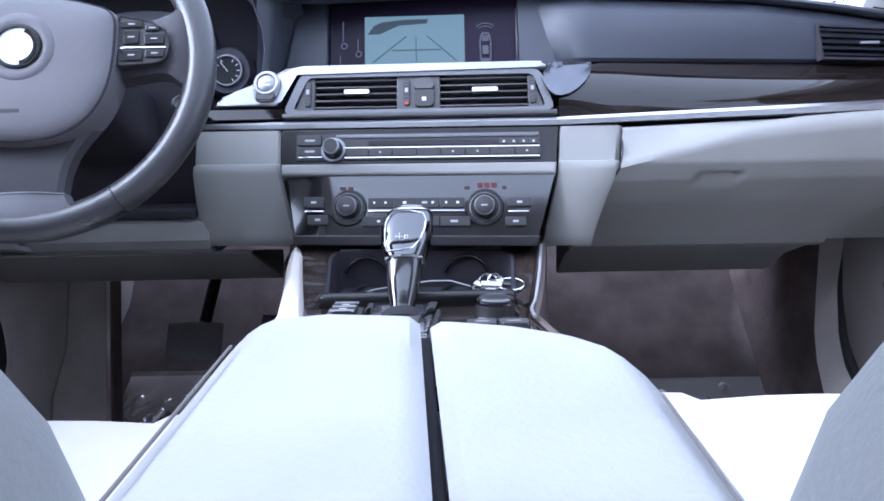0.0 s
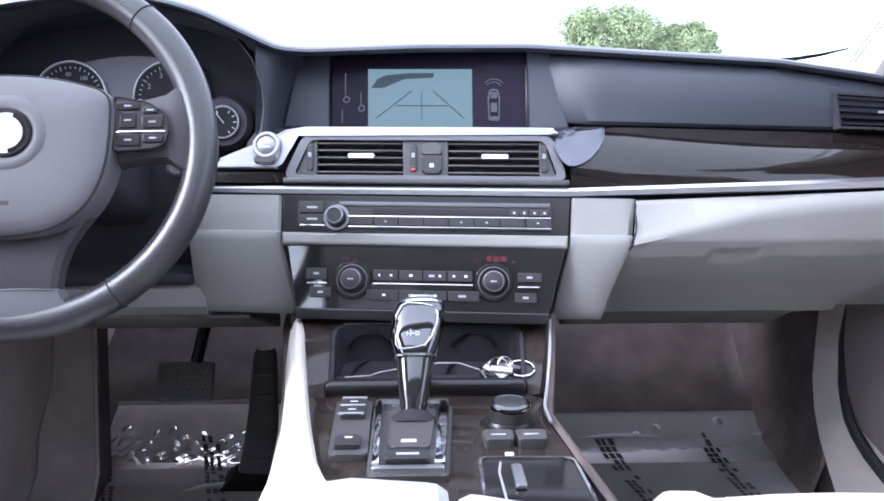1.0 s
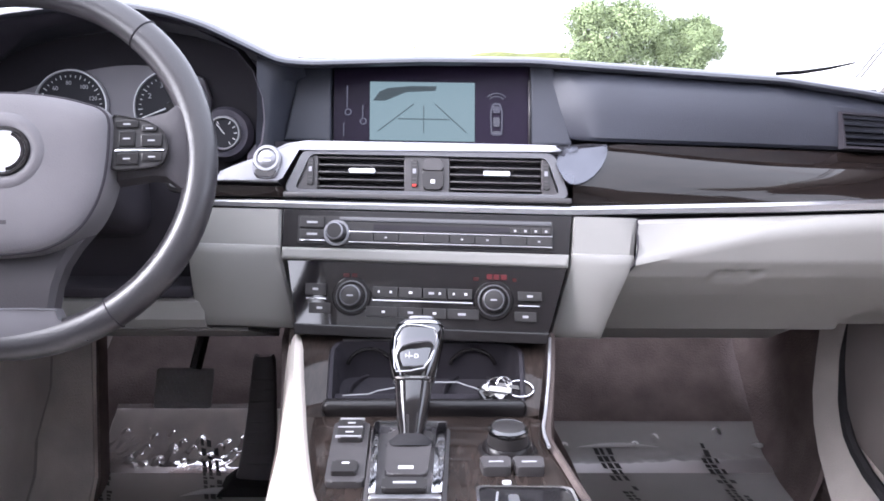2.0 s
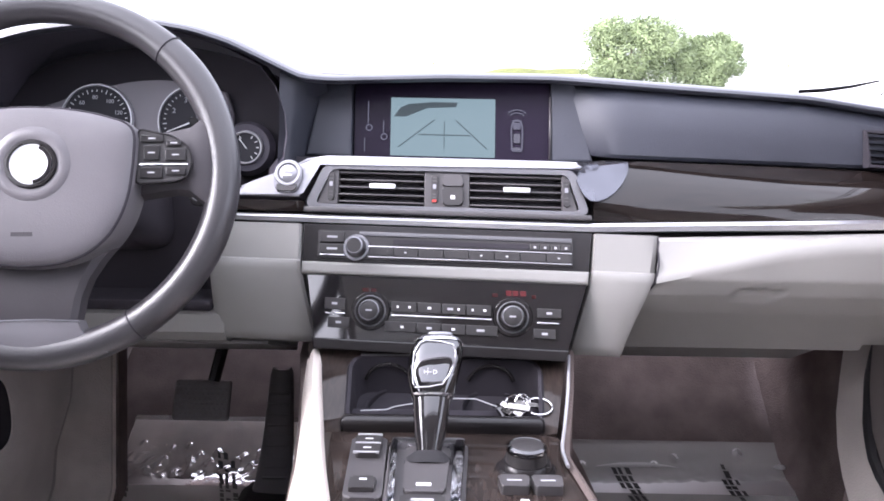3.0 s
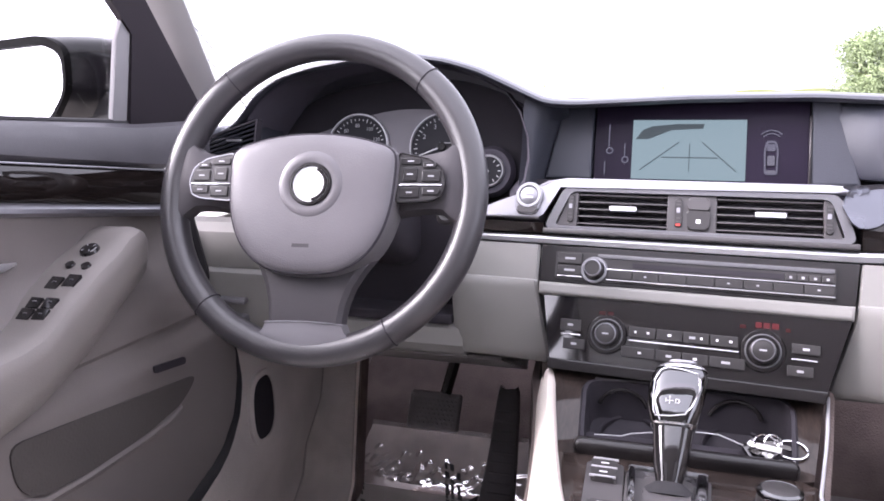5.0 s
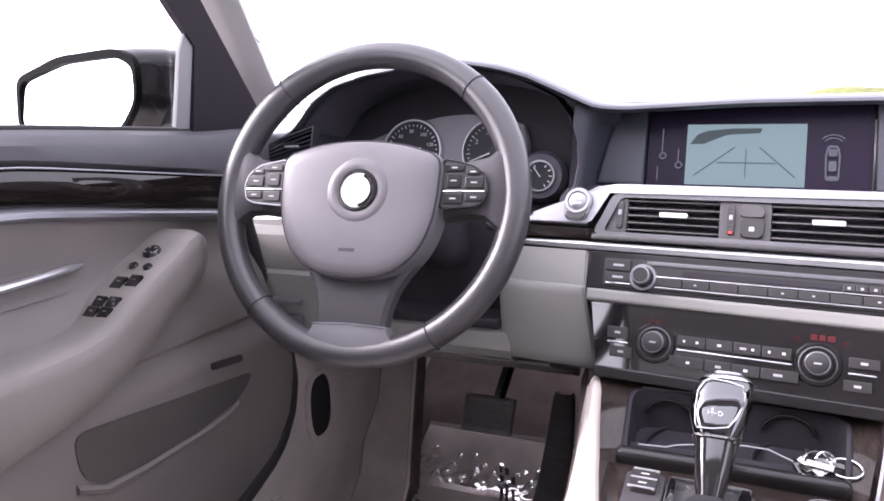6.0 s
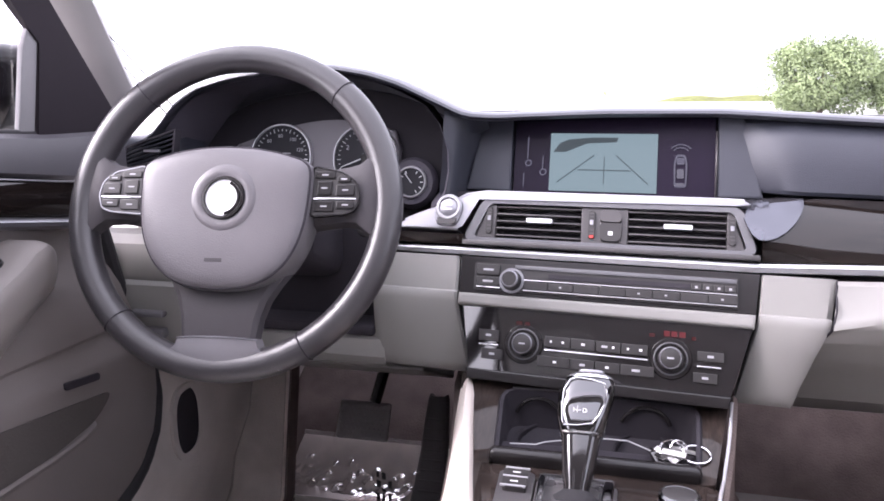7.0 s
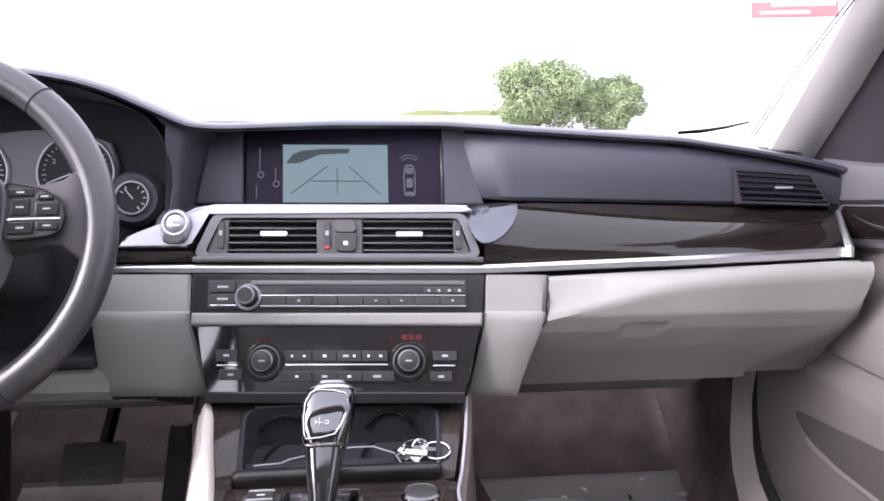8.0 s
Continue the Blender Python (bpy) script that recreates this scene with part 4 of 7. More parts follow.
def front_seat(s, name, xin, bolster, ahead):
    """One front seat; s is -1 for the driver's, xin its inner edge."""
    t = thing(name, "oyster leather front seat beside the centre console", "seat", (s * 0.40, 0.5, 0.2), group="front seats")
    x0 = xin
    x1 = xin + s * 0.54
    cin = xin + s * bolster
    def skin(rows, nm, thick=0.0):
        return part(nm, bm_loft(rows, True, True), SEATHIDE, t)
    rows = []
    for y, z0, z1, w in ((0.20, 0.36, 0.520, 1.0), (0.40, 0.36, 0.520, 1.0), (0.62, 0.36, 0.556, 0.95), (0.70, 0.37, 0.562, 0.88), (0.745, 0.39, 0.560, 0.86), (0.765, 0.42, 0.545, 0.84), (0.77, 0.45, 0.50, 0.82)):
        hw = abs(x1 - cin) / 2 * w
        cx = cin + s * hw
        sec = [(-1, z0), (-1.02, (z0 + z1) / 2), (-1.0, z1 - 0.004), (-0.93, z1 + 0.008), (-0.78, z1 + 0.007), (-0.66, z1 - 0.002), (-0.3, z1 + 0.002), (0, z1 + 0.003), (0.3, z1 + 0.002), (0.66, z1 - 0.002), (0.78, z1 + 0.007), (0.93, z1 + 0.008), (1.0, z1 - 0.004), (1.02, (z0 + z1) / 2), (1, z0)]
        rows.append([(cx + u * hw, y + ahead, z) for u, z in sec])
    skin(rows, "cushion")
    part("cushion_seam", [bm_sweep([((cin + x1) / 2 + k * 0.125, y, z + 0.001) for y, z in ((0.25, 0.522), (0.5, 0.530), (0.7, 0.548), (0.80, 0.545))], 0.0022, 6) for k in (-1, 1)], CARD, t)
    part("base", bm_box(min(x0 + s * 0.13, x1), max(x0 + s * 0.13, x1), 0.15, 0.74, 0.24, 0.37, 0.02), FACE, t, "black seat base")
    rows = []
    for h, yf, w in ((0.50, 0.23, 0.72), (0.62, 0.235, 0.74), (0.70, 0.248, 0.80), (0.745, 0.246, 0.98), (0.79, 0.236, 0.955), (0.84, 0.222, 0.87), (0.88, 0.200, 0.85), (0.98, 0.125, 0.84), (1.08, 0.060, 0.84), (1.14, 0.022, 0.68), (1.16, -0.005, 0.5)):
        cx, hw = (x0 + x1) / 2, abs(x1 - x0) / 2 * w
        yb = yf - 0.14
        sec = [(-0.96, yb + 0.01), (-1.0, yf - 0.06), (-1.0, yf - 0.008), (-0.93, yf + 0.022), (-0.80, yf + 0.012), (-0.66, yf - 0.03), (0, yf - 0.045), (0.66, yf - 0.03), (0.80, yf + 0.012), (0.93, yf + 0.022), (1.0, yf - 0.008), (1.0, yf - 0.06), (0.96, yb + 0.01), (0.5, yb - 0.012), (-0.5, yb - 0.012)]
        rows.append([(cx + u * hw, y, h) for u, y in sec])
    # backrest is coloured darker than the cushion and headrest
    part("backrest", bm_loft(rows, True, True), SEATGREY, t, "leather backrest, darker than the cushion")
    part("headrest", moved(bm_box(-0.13, 0.13, -0.05, 0.05, 0, 0.17, 0.04, 3), pose((x0 + x1) / 2, -0.045, 1.19, 12)), HIDE, t)
    for k in (-1, 1):
        part("headrest_post", bm_sweep([((x0 + x1) / 2 + k * 0.06, -0.03, 1.13), ((x0 + x1) / 2 + k * 0.06, -0.045, 1.22)], 0.006, 8), CHROME, t)
    return t


front_seat(-1, "front_seat", -0.062, 0.155, 0.0)
front_seat(1, "front_seat", 0.138, 0.118, 0.035)


# ---- dashboard ends and side vents ----
SLATS = material("charcoal_slats", (0.016, 0.017, 0.022), 0.8, spec=0.08)
def side_vent(name, poly, y, kx, label):
    """A slatted outlet over a four-cornered outline (left-low, right-low, right-high, left-high)."""
    place = plane_map(y, kx, 0.25, 0.95)
    (ax, az), (bx, bz), (cx, cz), (dx, dz) = poly
    t = thing(name, label, "air vent", ((ax + cx) / 2, y, (az + cz) / 2))
    big = [(ax - 0.003, az - 0.003), (bx + 0.003, bz - 0.003), (cx + 0.003, cz + 0.003), (dx - 0.003, dz + 0.003)]
    part("frame", bm_ring(big, poly, -0.012, 0.002, place=place), HOODIN, t)
    part("duct", bm_prism(poly, -0.016, -0.010, place=place), HOODIN, t)
    for k in range(5):
        s = (k + 0.5) / 5
        l0, l1 = (ax + (dx - ax) * s, az + (dz - az) * s), (bx + (cx - bx) * s, bz + (cz - bz) * s)
        part("slat", bm_prism([(l0[0], l0[1] - 0.0018), (l1[0], l1[1] - 0.0018), (l1[0], l1[1] + 0.0012), (l0[0], l0[1] + 0.0012)], -0.008, 0.0015, 0.0006, place=place), SLATS, t)
    mx, mz = (ax + bx + cx + dx) / 4 + 0.006, (az + bz + cz + dz) / 4
    part("tab", bm_prism(rounded(rect(mx - 0.013, mx + 0.013, mz - 0.0015, mz + 0.0015), 0.001), 0.0, 0.004, 0.001, place=place), ALU, t, "bright metal tab")
    return t


side_vent("air_vent", [(0.562, 0.930), (0.690, 0.925), (0.664, 0.964), (0.556, 0.971)], 1.070, 0.0, "slatted charcoal side air vent at the dashboard end")
side_vent("air_vent", [(-0.688, 0.957), (-0.607, 0.976), (-0.605, 1.011), (-0.680, 0.987)], 1.028, 0.0, "slatted charcoal side air vent beside the instrument hood")


def dash_end(s, x0, x1, y, ztop, zlow):
    t = thing("dashboard_end_cap", "charcoal end cap of the dashboard beside the door", "trim panel", ((x0 + x1) / 2, y + 0.05, zlow))
    rows = []
    for x in np.linspace(x0, x1, 6):
        rows.append([(x, y + 0.14, ztop + 0.004), (x, y + 0.03, ztop), (x, y + 0.012, ztop - 0.008), (x, y + 0.014, (ztop + zlow) / 2), (x, y + 0.022, zlow), (x, y + 0.14, zlow - 0.004)])
    part("skin", bm_loft(rows, True, True), PAD, t)


dash_end(-1, -0.742, -0.632, 1.026, 0.996, 0.872)
dash_end(1, 0.704, 0.752, 1.072, 0.970, 0.700)


# ---- display ----
def display():
    t = thing("display", "wide dash display showing a reversing view, in a black surround", "screen", (0.01, 1.13, 0.93))
    part("backing", bm_prism([(-0.205, 0.912), (0.215, 0.912), (0.215, 1.042), (-0.205, 1.042)], -0.03, -0.021, place=SCREEN), HOODIN, t)
    part("surround", bm_prism([(-0.1245, 0.922), (0.146, 0.922), (0.146, 1.034), (-0.1245, 1.034)], -0.02, -0.001, place=SCREEN), SCREENBLACK, t, "gloss black screen surround")
    sc = part("picture", bm_prism(rect(-0.0735, 0.0725, 0.9255, 1.0035), -0.002, 0.0, place=SCREEN), PIC, t, "pale grey-green reversing view")
    part("far_shade", [bm_prism([(-0.069, 0.978), (-0.052, 0.978), (-0.030, 0.987), (-0.022, 0.990), (0.018, 0.992), (0.020, 0.998), (-0.015, 0.998), (-0.048, 0.995), (-0.060, 0.990)], 0.0, 0.0006, place=SCREEN)], PICDARK, sc, "dark band in the view")
    def stroke(x0, z0, x1, z1, w=0.0006):
        d = Vector((x1 - x0, z1 - z0)).normalized() * w
        return bm_prism([(x0 + d.y, z0 - d.x), (x1 + d.y, z1 - d.x), (x1 - d.y, z1 + d.x), (x0 - d.y, z0 + d.x)], 0.0008, 0.0014, place=SCREEN)
    for line in ((-0.062, 0.937, -0.012, 0.974), (0.061, 0.937, 0.018, 0.974), (-0.034, 0.954, 0.038, 0.954)):
        part("guide_line", stroke(*line), PICDARK, sc)
    part("guide_line", stroke(0.002, 0.936, 0.002, 0.972, 0.0005), PICDARK, sc)
    # parked-car symbol on the right, small marks on the left
    body = rounded([(0.0945, 0.934), (0.1105, 0.934), (0.1115, 0.965), (0.1085, 0.977), (0.0965, 0.977), (0.0935, 0.965)], 0.004)
    part("car_symbol", bm_ring(body, [(0.1025 + (x - 0.1025) * 0.72, 0.9555 + (z - 0.9555) * 0.86) for x, z in body], 0.0, 0.0006, place=SCREEN), PICDIM, t, "dim outline of a car")
    for x0, x1, z0, z1, mt in ((0.0975, 0.1075, 0.9635, 0.9725, PICDIM), (0.0980, 0.1070, 0.9455, 0.9580, PICPALE), (0.0970, 0.1080, 0.9358, 0.9398, PICPALE)):
        part("car_symbol_pane", bm_prism(rounded(rect(x0, x1, z0, z1), 0.002), 0.0008, 0.0012, place=SCREEN), mt, t)
    for k, r in enumerate((0.013, 0.017)):
        part("sensor_arc", bm_loft([[SCREEN(0.1025 + q * math.sin(a), 0.972 + q * math.cos(a), 0.0005) for q in (r, r + 0.0016)] for a in np.linspace(-0.8, 0.8, 9)]), PICDIM, t, "dim sensor arc")
    for z0, z1, x in ((0.968, 0.998, -0.1055), (0.930, 0.948, -0.110), (0.955, 0.972, -0.0835)):
        part("mark", bm_prism(rounded(rect(x - 0.0008, x + 0.0008, z0, z1), 0.0005), 0.0, 0.0006, place=SCREEN), PICDIM, t)
    for x, z in ((-0.104, 0.962), (-0.0825, 0.950)):
        part("mark", bm_lathe([(0.003, 0.0), (0.0034, 0.0005), (0.0048, 0.0005), (0.0052, 0.0), (0.003, 0.0)], plane_pose(SCREEN, x, z, 0.0003), 20), PICDIM, t)
    part("side_cheek", bm_prism([(-0.193, 0.922), (-0.127, 0.922), (-0.128, 1.034), (-0.168, 1.034)], -0.012, 0.006, 0.003, place=SCREEN), PAD, t, "charcoal plastic cheek")
    part("side_cheek", bm_prism([(0.1485, 0.922), (0.205, 0.922), (0.178, 1.034), (0.1485, 1.034)], -0.012, 0.006, 0.003, place=SCREEN), PAD, t, "charcoal plastic cheek")
    part("cheek_edge", bm_prism(rect(0.1462, 0.1485, 0.924, 1.006), -0.004, 0.0075, place=SCREEN), VENT, t)
    return t


LIT = 1.0 / 2 ** EXPOSURE
PIC = material("reversing_view", (0.01, 0.01, 0.01), 0.4, spec=0.15, emit=(0.27, 0.40, 0.415), emit_strength=0.88 * LIT)
PICDARK = material("reversing_view_dark", (0.01, 0.01, 0.01), 0.4, spec=0.15, emit=(0.10, 0.15, 0.16), emit_strength=0.5 * LIT)
PICDIM = material("display_dim_mark", (0.01, 0.01, 0.01), 0.4, spec=0.15, emit=(0.20, 0.20, 0.27), emit_strength=0.65 * LIT)
PICPALE = material("display_pale_mark", (0.01, 0.01, 0.01), 0.4, spec=0.15, emit=(0.45, 0.45, 0.55), emit_strength=0.35 * LIT)
display()


# ---- centre air vents ----
def slab(x0, x1, z0, z1, d0, d1, bevel=0.0, r=0.0):
    p = rect(x0, x1, z0, z1)
    return bm_prism(rounded(p, r) if r else p, d0, d1, bevel, place=STACK)


def center_vents():
    t = thing("center_air_vents", "twin slatted centre air vents in a grey frame with hazard switch", "air vent", (0.0, 1.04, 0.87))
    outer = rounded([(-0.178, 0.866), (0.188, 0.866), (0.170, 0.9195), (-0.153, 0.9195)], 0.012)
    inner = rounded([(-0.164, 0.8705), (0.176, 0.8705), (0.160, 0.9135), (-0.143, 0.9135)], 0.008)
    part("frame", bm_ring(outer, inner, -0.012, 0.007, place=STACK), VFRAME, t, "grey vent frame")
    part("sill", slab(-0.178, 0.190, 0.8605, 0.8665, -0.01, 0.009, 0.002), VENT, t)
    part("duct", bm_prism([(-0.166, 0.868), (0.178, 0.868), (0.162, 0.916), (-0.145, 0.916)], -0.014, -0.011, place=STACK), HOODIN, t, "dark duct")
    for x0, x1 in ((-0.134, -0.0225), (0.0365, 0.1525)):
        for k in range(5):
            z = 0.8752 + k * 0.0088
            part("slat", slab(x0, x1, z - 0.0010, z + 0.0010, -0.009, 0.0025, 0.0005), VENT, t)
        for k in range(9):
            x = x0 + (x1 - x0) * (k + 0.5) / 9
            part("rear_vane", slab(x - 0.0006, x + 0.0006, 0.871, 0.914, -0.011, -0.009), HOODIN, t)
        mx = (x0 + x1) / 2 + 0.002
        part("tab", slab(mx - 0.017, mx + 0.017, 0.8915, 0.8968, -0.002, 0.007, 0.0012, 0.0012), ALU, t, "bright metal tab")
    # dividers with thumbwheels
    for x0, x1, wx in ((-0.1585, -0.1345, -0.1435), (-0.0222, 0.0362, -0.0085), (0.1530, 0.171, 0.1590)):
        lean = 0.014 if wx < -0.1 else 0.0
        leanr = 0.012 if wx > 0.1 else 0.0
        part("divider", bm_prism([(x0 - 0.004 * (lean > 0), 0.8705), (x1 + 0.003 * (leanr > 0), 0.8705), (x1 - leanr, 0.9135), (x0 + lean, 0.9135)], -0.010, 0.0035, 0.0015, place=STACK), VENT, t)
        w = part("thumbwheel", bm_prism(rounded(rect(wx - 0.004, wx + 0.004, 0.876, 0.909), 0.003), 0.0035, 0.0060, 0.001, place=STACK), BUTTONS, t, "black thumbwheel")
        part("grip", slab(wx - 0.0022, wx + 0.0022, 0.892, 0.898, 0.006, 0.0068, 0.0003), SATIN, w)
        for z in (0.882, 0.886, 0.902, 0.906):
            part("grip", slab(wx - 0.0026, wx + 0.0026, z - 0.0008, z + 0.0008, 0.006, 0.0066), VENT, w)
    part("temperature_mark", slab(-0.0112, -0.0058, 0.8765, 0.8795, 0.0060, 0.0066), AMBER, t, "small red mark")
    hz = part("hazard_switch", bm_prism(rounded([(0.003, 0.8735), (0.0275, 0.8735), (0.0295, 0.895), (0.001, 0.895)], 0.004), 0.0035, 0.0075, 0.0015, place=STACK), BUTTONS, t, "black switch with a small white mark")
    part("mark", slab(0.0125, 0.0180, 0.8805, 0.8850, 0.0075, 0.0079), WHITE, hz)
    part("lock_switch", bm_prism(rounded([(0.001, 0.8965), (0.0295, 0.8965), (0.0265, 0.9105), (0.004, 0.9105)], 0.004), 0.0035, 0.0075, 0.0015, place=STACK), VENT, t, "grey switch")
    return t


center_vents()


def vent_brow():
    """The aluminium band over the vents that sweeps down round the start button."""
    t = thing("vent_band", "brushed aluminium band over the centre vents", "trim", (0, 1.05, 0.9))
    poly = [(-0.272, 0.8765), (-0.184, 0.8765), (-0.182, 0.8835), (-0.160, 0.9205), (0.164, 0.9205), (0.176, 0.9195), (0.180, 0.9235), (0.172, 0.9275), (0.150, 0.9285), (-0.150, 0.9285), (-0.175, 0.9245), (-0.200, 0.9115), (-0.245, 0.8960), (-0.268, 0.8850)]
    # silver strip laid along the bevel as a painted highlight
    part("edge_highlight", bm_sweep([STACK(x, z, 0.0065) for x, z in ((-0.262, 0.8875), (-0.245, 0.8945), (-0.222, 0.9030), (-0.200, 0.9108), (-0.175, 0.9235), (-0.150, 0.9275), (0.150, 0.9275), (0.172, 0.9268))], 0.0022, 8), SILVER, t, "silver strip standing for the bevel highlight")
    part("band", bm_prism(poly, -0.02, 0.009, 0.004, 3, place=STACK), BANDALU, t)
    return t


vent_brow()


def start_button():
    t = thing("start_button", "round silver-ringed start button on the aluminium band", "button", tuple(STACK(-0.200, 0.90, 0.01)))
    sh = lambda pts: [(x + 0.006, z - 0.006) for x, z in pts]
    part("housing", bm_prism(rounded(sh([(-0.2215, 0.8875), (-0.1935, 0.8875), (-0.1865, 0.908), (-0.195, 0.925), (-0.216, 0.925), (-0.2255, 0.908)]), 0.007), 0.004, 0.013, 0.003, place=STACK), SATIN, t, "satin grey housing")
    m = plane_pose(STACK, -0.199, 0.9045, 0.013)
    part("ring", bm_lathe([(0.0125, 0.0), (0.0135, 0.004), (0.0165, 0.004), (0.0185, 0.0), (0.0125, 0.0)], m, 40), SILVER, t, "silver ring")
    cap = part("cap", bm_lathe([(0.002, 0.0032), (0.010, 0.003), (0.0125, 0.0015), (0.0128, -0.004)], m, 36), SATIN, t, "grey push cap")
    for z in (0.003, -0.003):
        part("print", moved(bm_box(-0.006, 0.006, z - 0.0009, z + 0.0009, 0.0031, 0.0036), m), WHITE, cap)
    part("lower_switch", bm_prism(rounded(sh([(-0.218, 0.889), (-0.196, 0.889), (-0.192, 0.897), (-0.220, 0.897)]), 0.002), 0.013, 0.0155, 0.001, place=STACK), VENT, t)
    return t


start_button()


# ---- radio ----
def radio():
    t = thing("radio", "black radio and disc panel with one knob and a button row", "radio", tuple(STACK(0, 0.802, 0)))
    part("surround", bm_prism([(-0.1785, 0.8020), (0.1860, 0.8020), (0.1905, 0.8465), (-0.1785, 0.8465)], -0.02, 0.002, 0.001, place=STACK), FACE, t, "black panel")
    part("face", slab(-0.158, 0.166, 0.8065, 0.8395, 0.002, 0.0045, 0.001, 0.002), BUTTONS, t, "dark grey faceplate")
    part("light_strip", slab(-0.104, 0.1645, 0.8335, 0.8385, 0.0045, 0.0062, 0.0012), VFRAME, t, "satin grey strip")
    part("disc_slot", slab(-0.060, 0.112, 0.8245, 0.8300, 0.0045, 0.0055), HOODIN, t, "black disc slot")
    for x0, x1, z in ((-0.092, 0.165, 0.8212), (-0.092, 0.165, 0.8088), (-0.155, -0.122, 0.8098)):
        part("chrome_line", slab(x0, x1, z - 0.0008, z + 0.0008, 0.0045, 0.0066, 0.0004), CHROME, t, "thin chrome line")
    n = 8
    for k in range(n):
        x0 = -0.0915 + k * (0.165 + 0.0915) / n
        bt = part("button", slab(x0 + 0.0005, x0 + 0.0315, 0.8103, 0.8197, 0.0045, 0.0072, 0.0009), BUTTONS, t)
        if k in (1, 4, 5, 7):
            part("mark", slab(x0 + 0.014, x0 + 0.017, 0.8142, 0.8160, 0.0072, 0.0075), MARK, bt)
    for z0, z1 in ((0.8245, 0.8375), (0.8115, 0.8225)):
        bt = part("button", slab(-0.1545, -0.1235, z0, z1, 0.0045, 0.0072, 0.001), BUTTONS, t)
        part("mark", slab(-0.1455, -0.132, (z0 + z1) / 2 - 0.0012, (z0 + z1) / 2 + 0.0012, 0.0072, 0.0075), MARK, bt)
    for k in range(4):
        x0 = 0.113 + k * 0.0128
        bt = part("button", slab(x0, x0 + 0.0120, 0.8232, 0.8305, 0.0045, 0.0072, 0.0008), BUTTONS, t)
        part("mark", slab(x0 + 0.0045, x0 + 0.0075, 0.8256, 0.8282, 0.0072, 0.0075), MARK, bt)
    m = plane_pose(STACK, -0.1075, 0.8195, 0.0045)
    part("knob_collar", bm_lathe([(0.0125, 0.0), (0.0135, 0.002), (0.0165, 0.002), (0.0172, 0.0), (0.0125, 0.0)], m, 36), SATIN, t, "thin metal collar")
    part("knob", bm_lathe([(0.002, 0.0165), (0.0095, 0.0165), (0.0115, 0.0150), (0.0128, 0.002), (0.0130, 0.0)], m, 36), BUTTONS, t, "black turning knob")
    part("knob_ring", bm_lathe([(0.0088, 0.0162), (0.0097, 0.0174), (0.0110, 0.0164), (0.0115, 0.0148), (0.0088, 0.0162)], m, 36), SATIN, t, "satin metal ring")
    return t


radio()


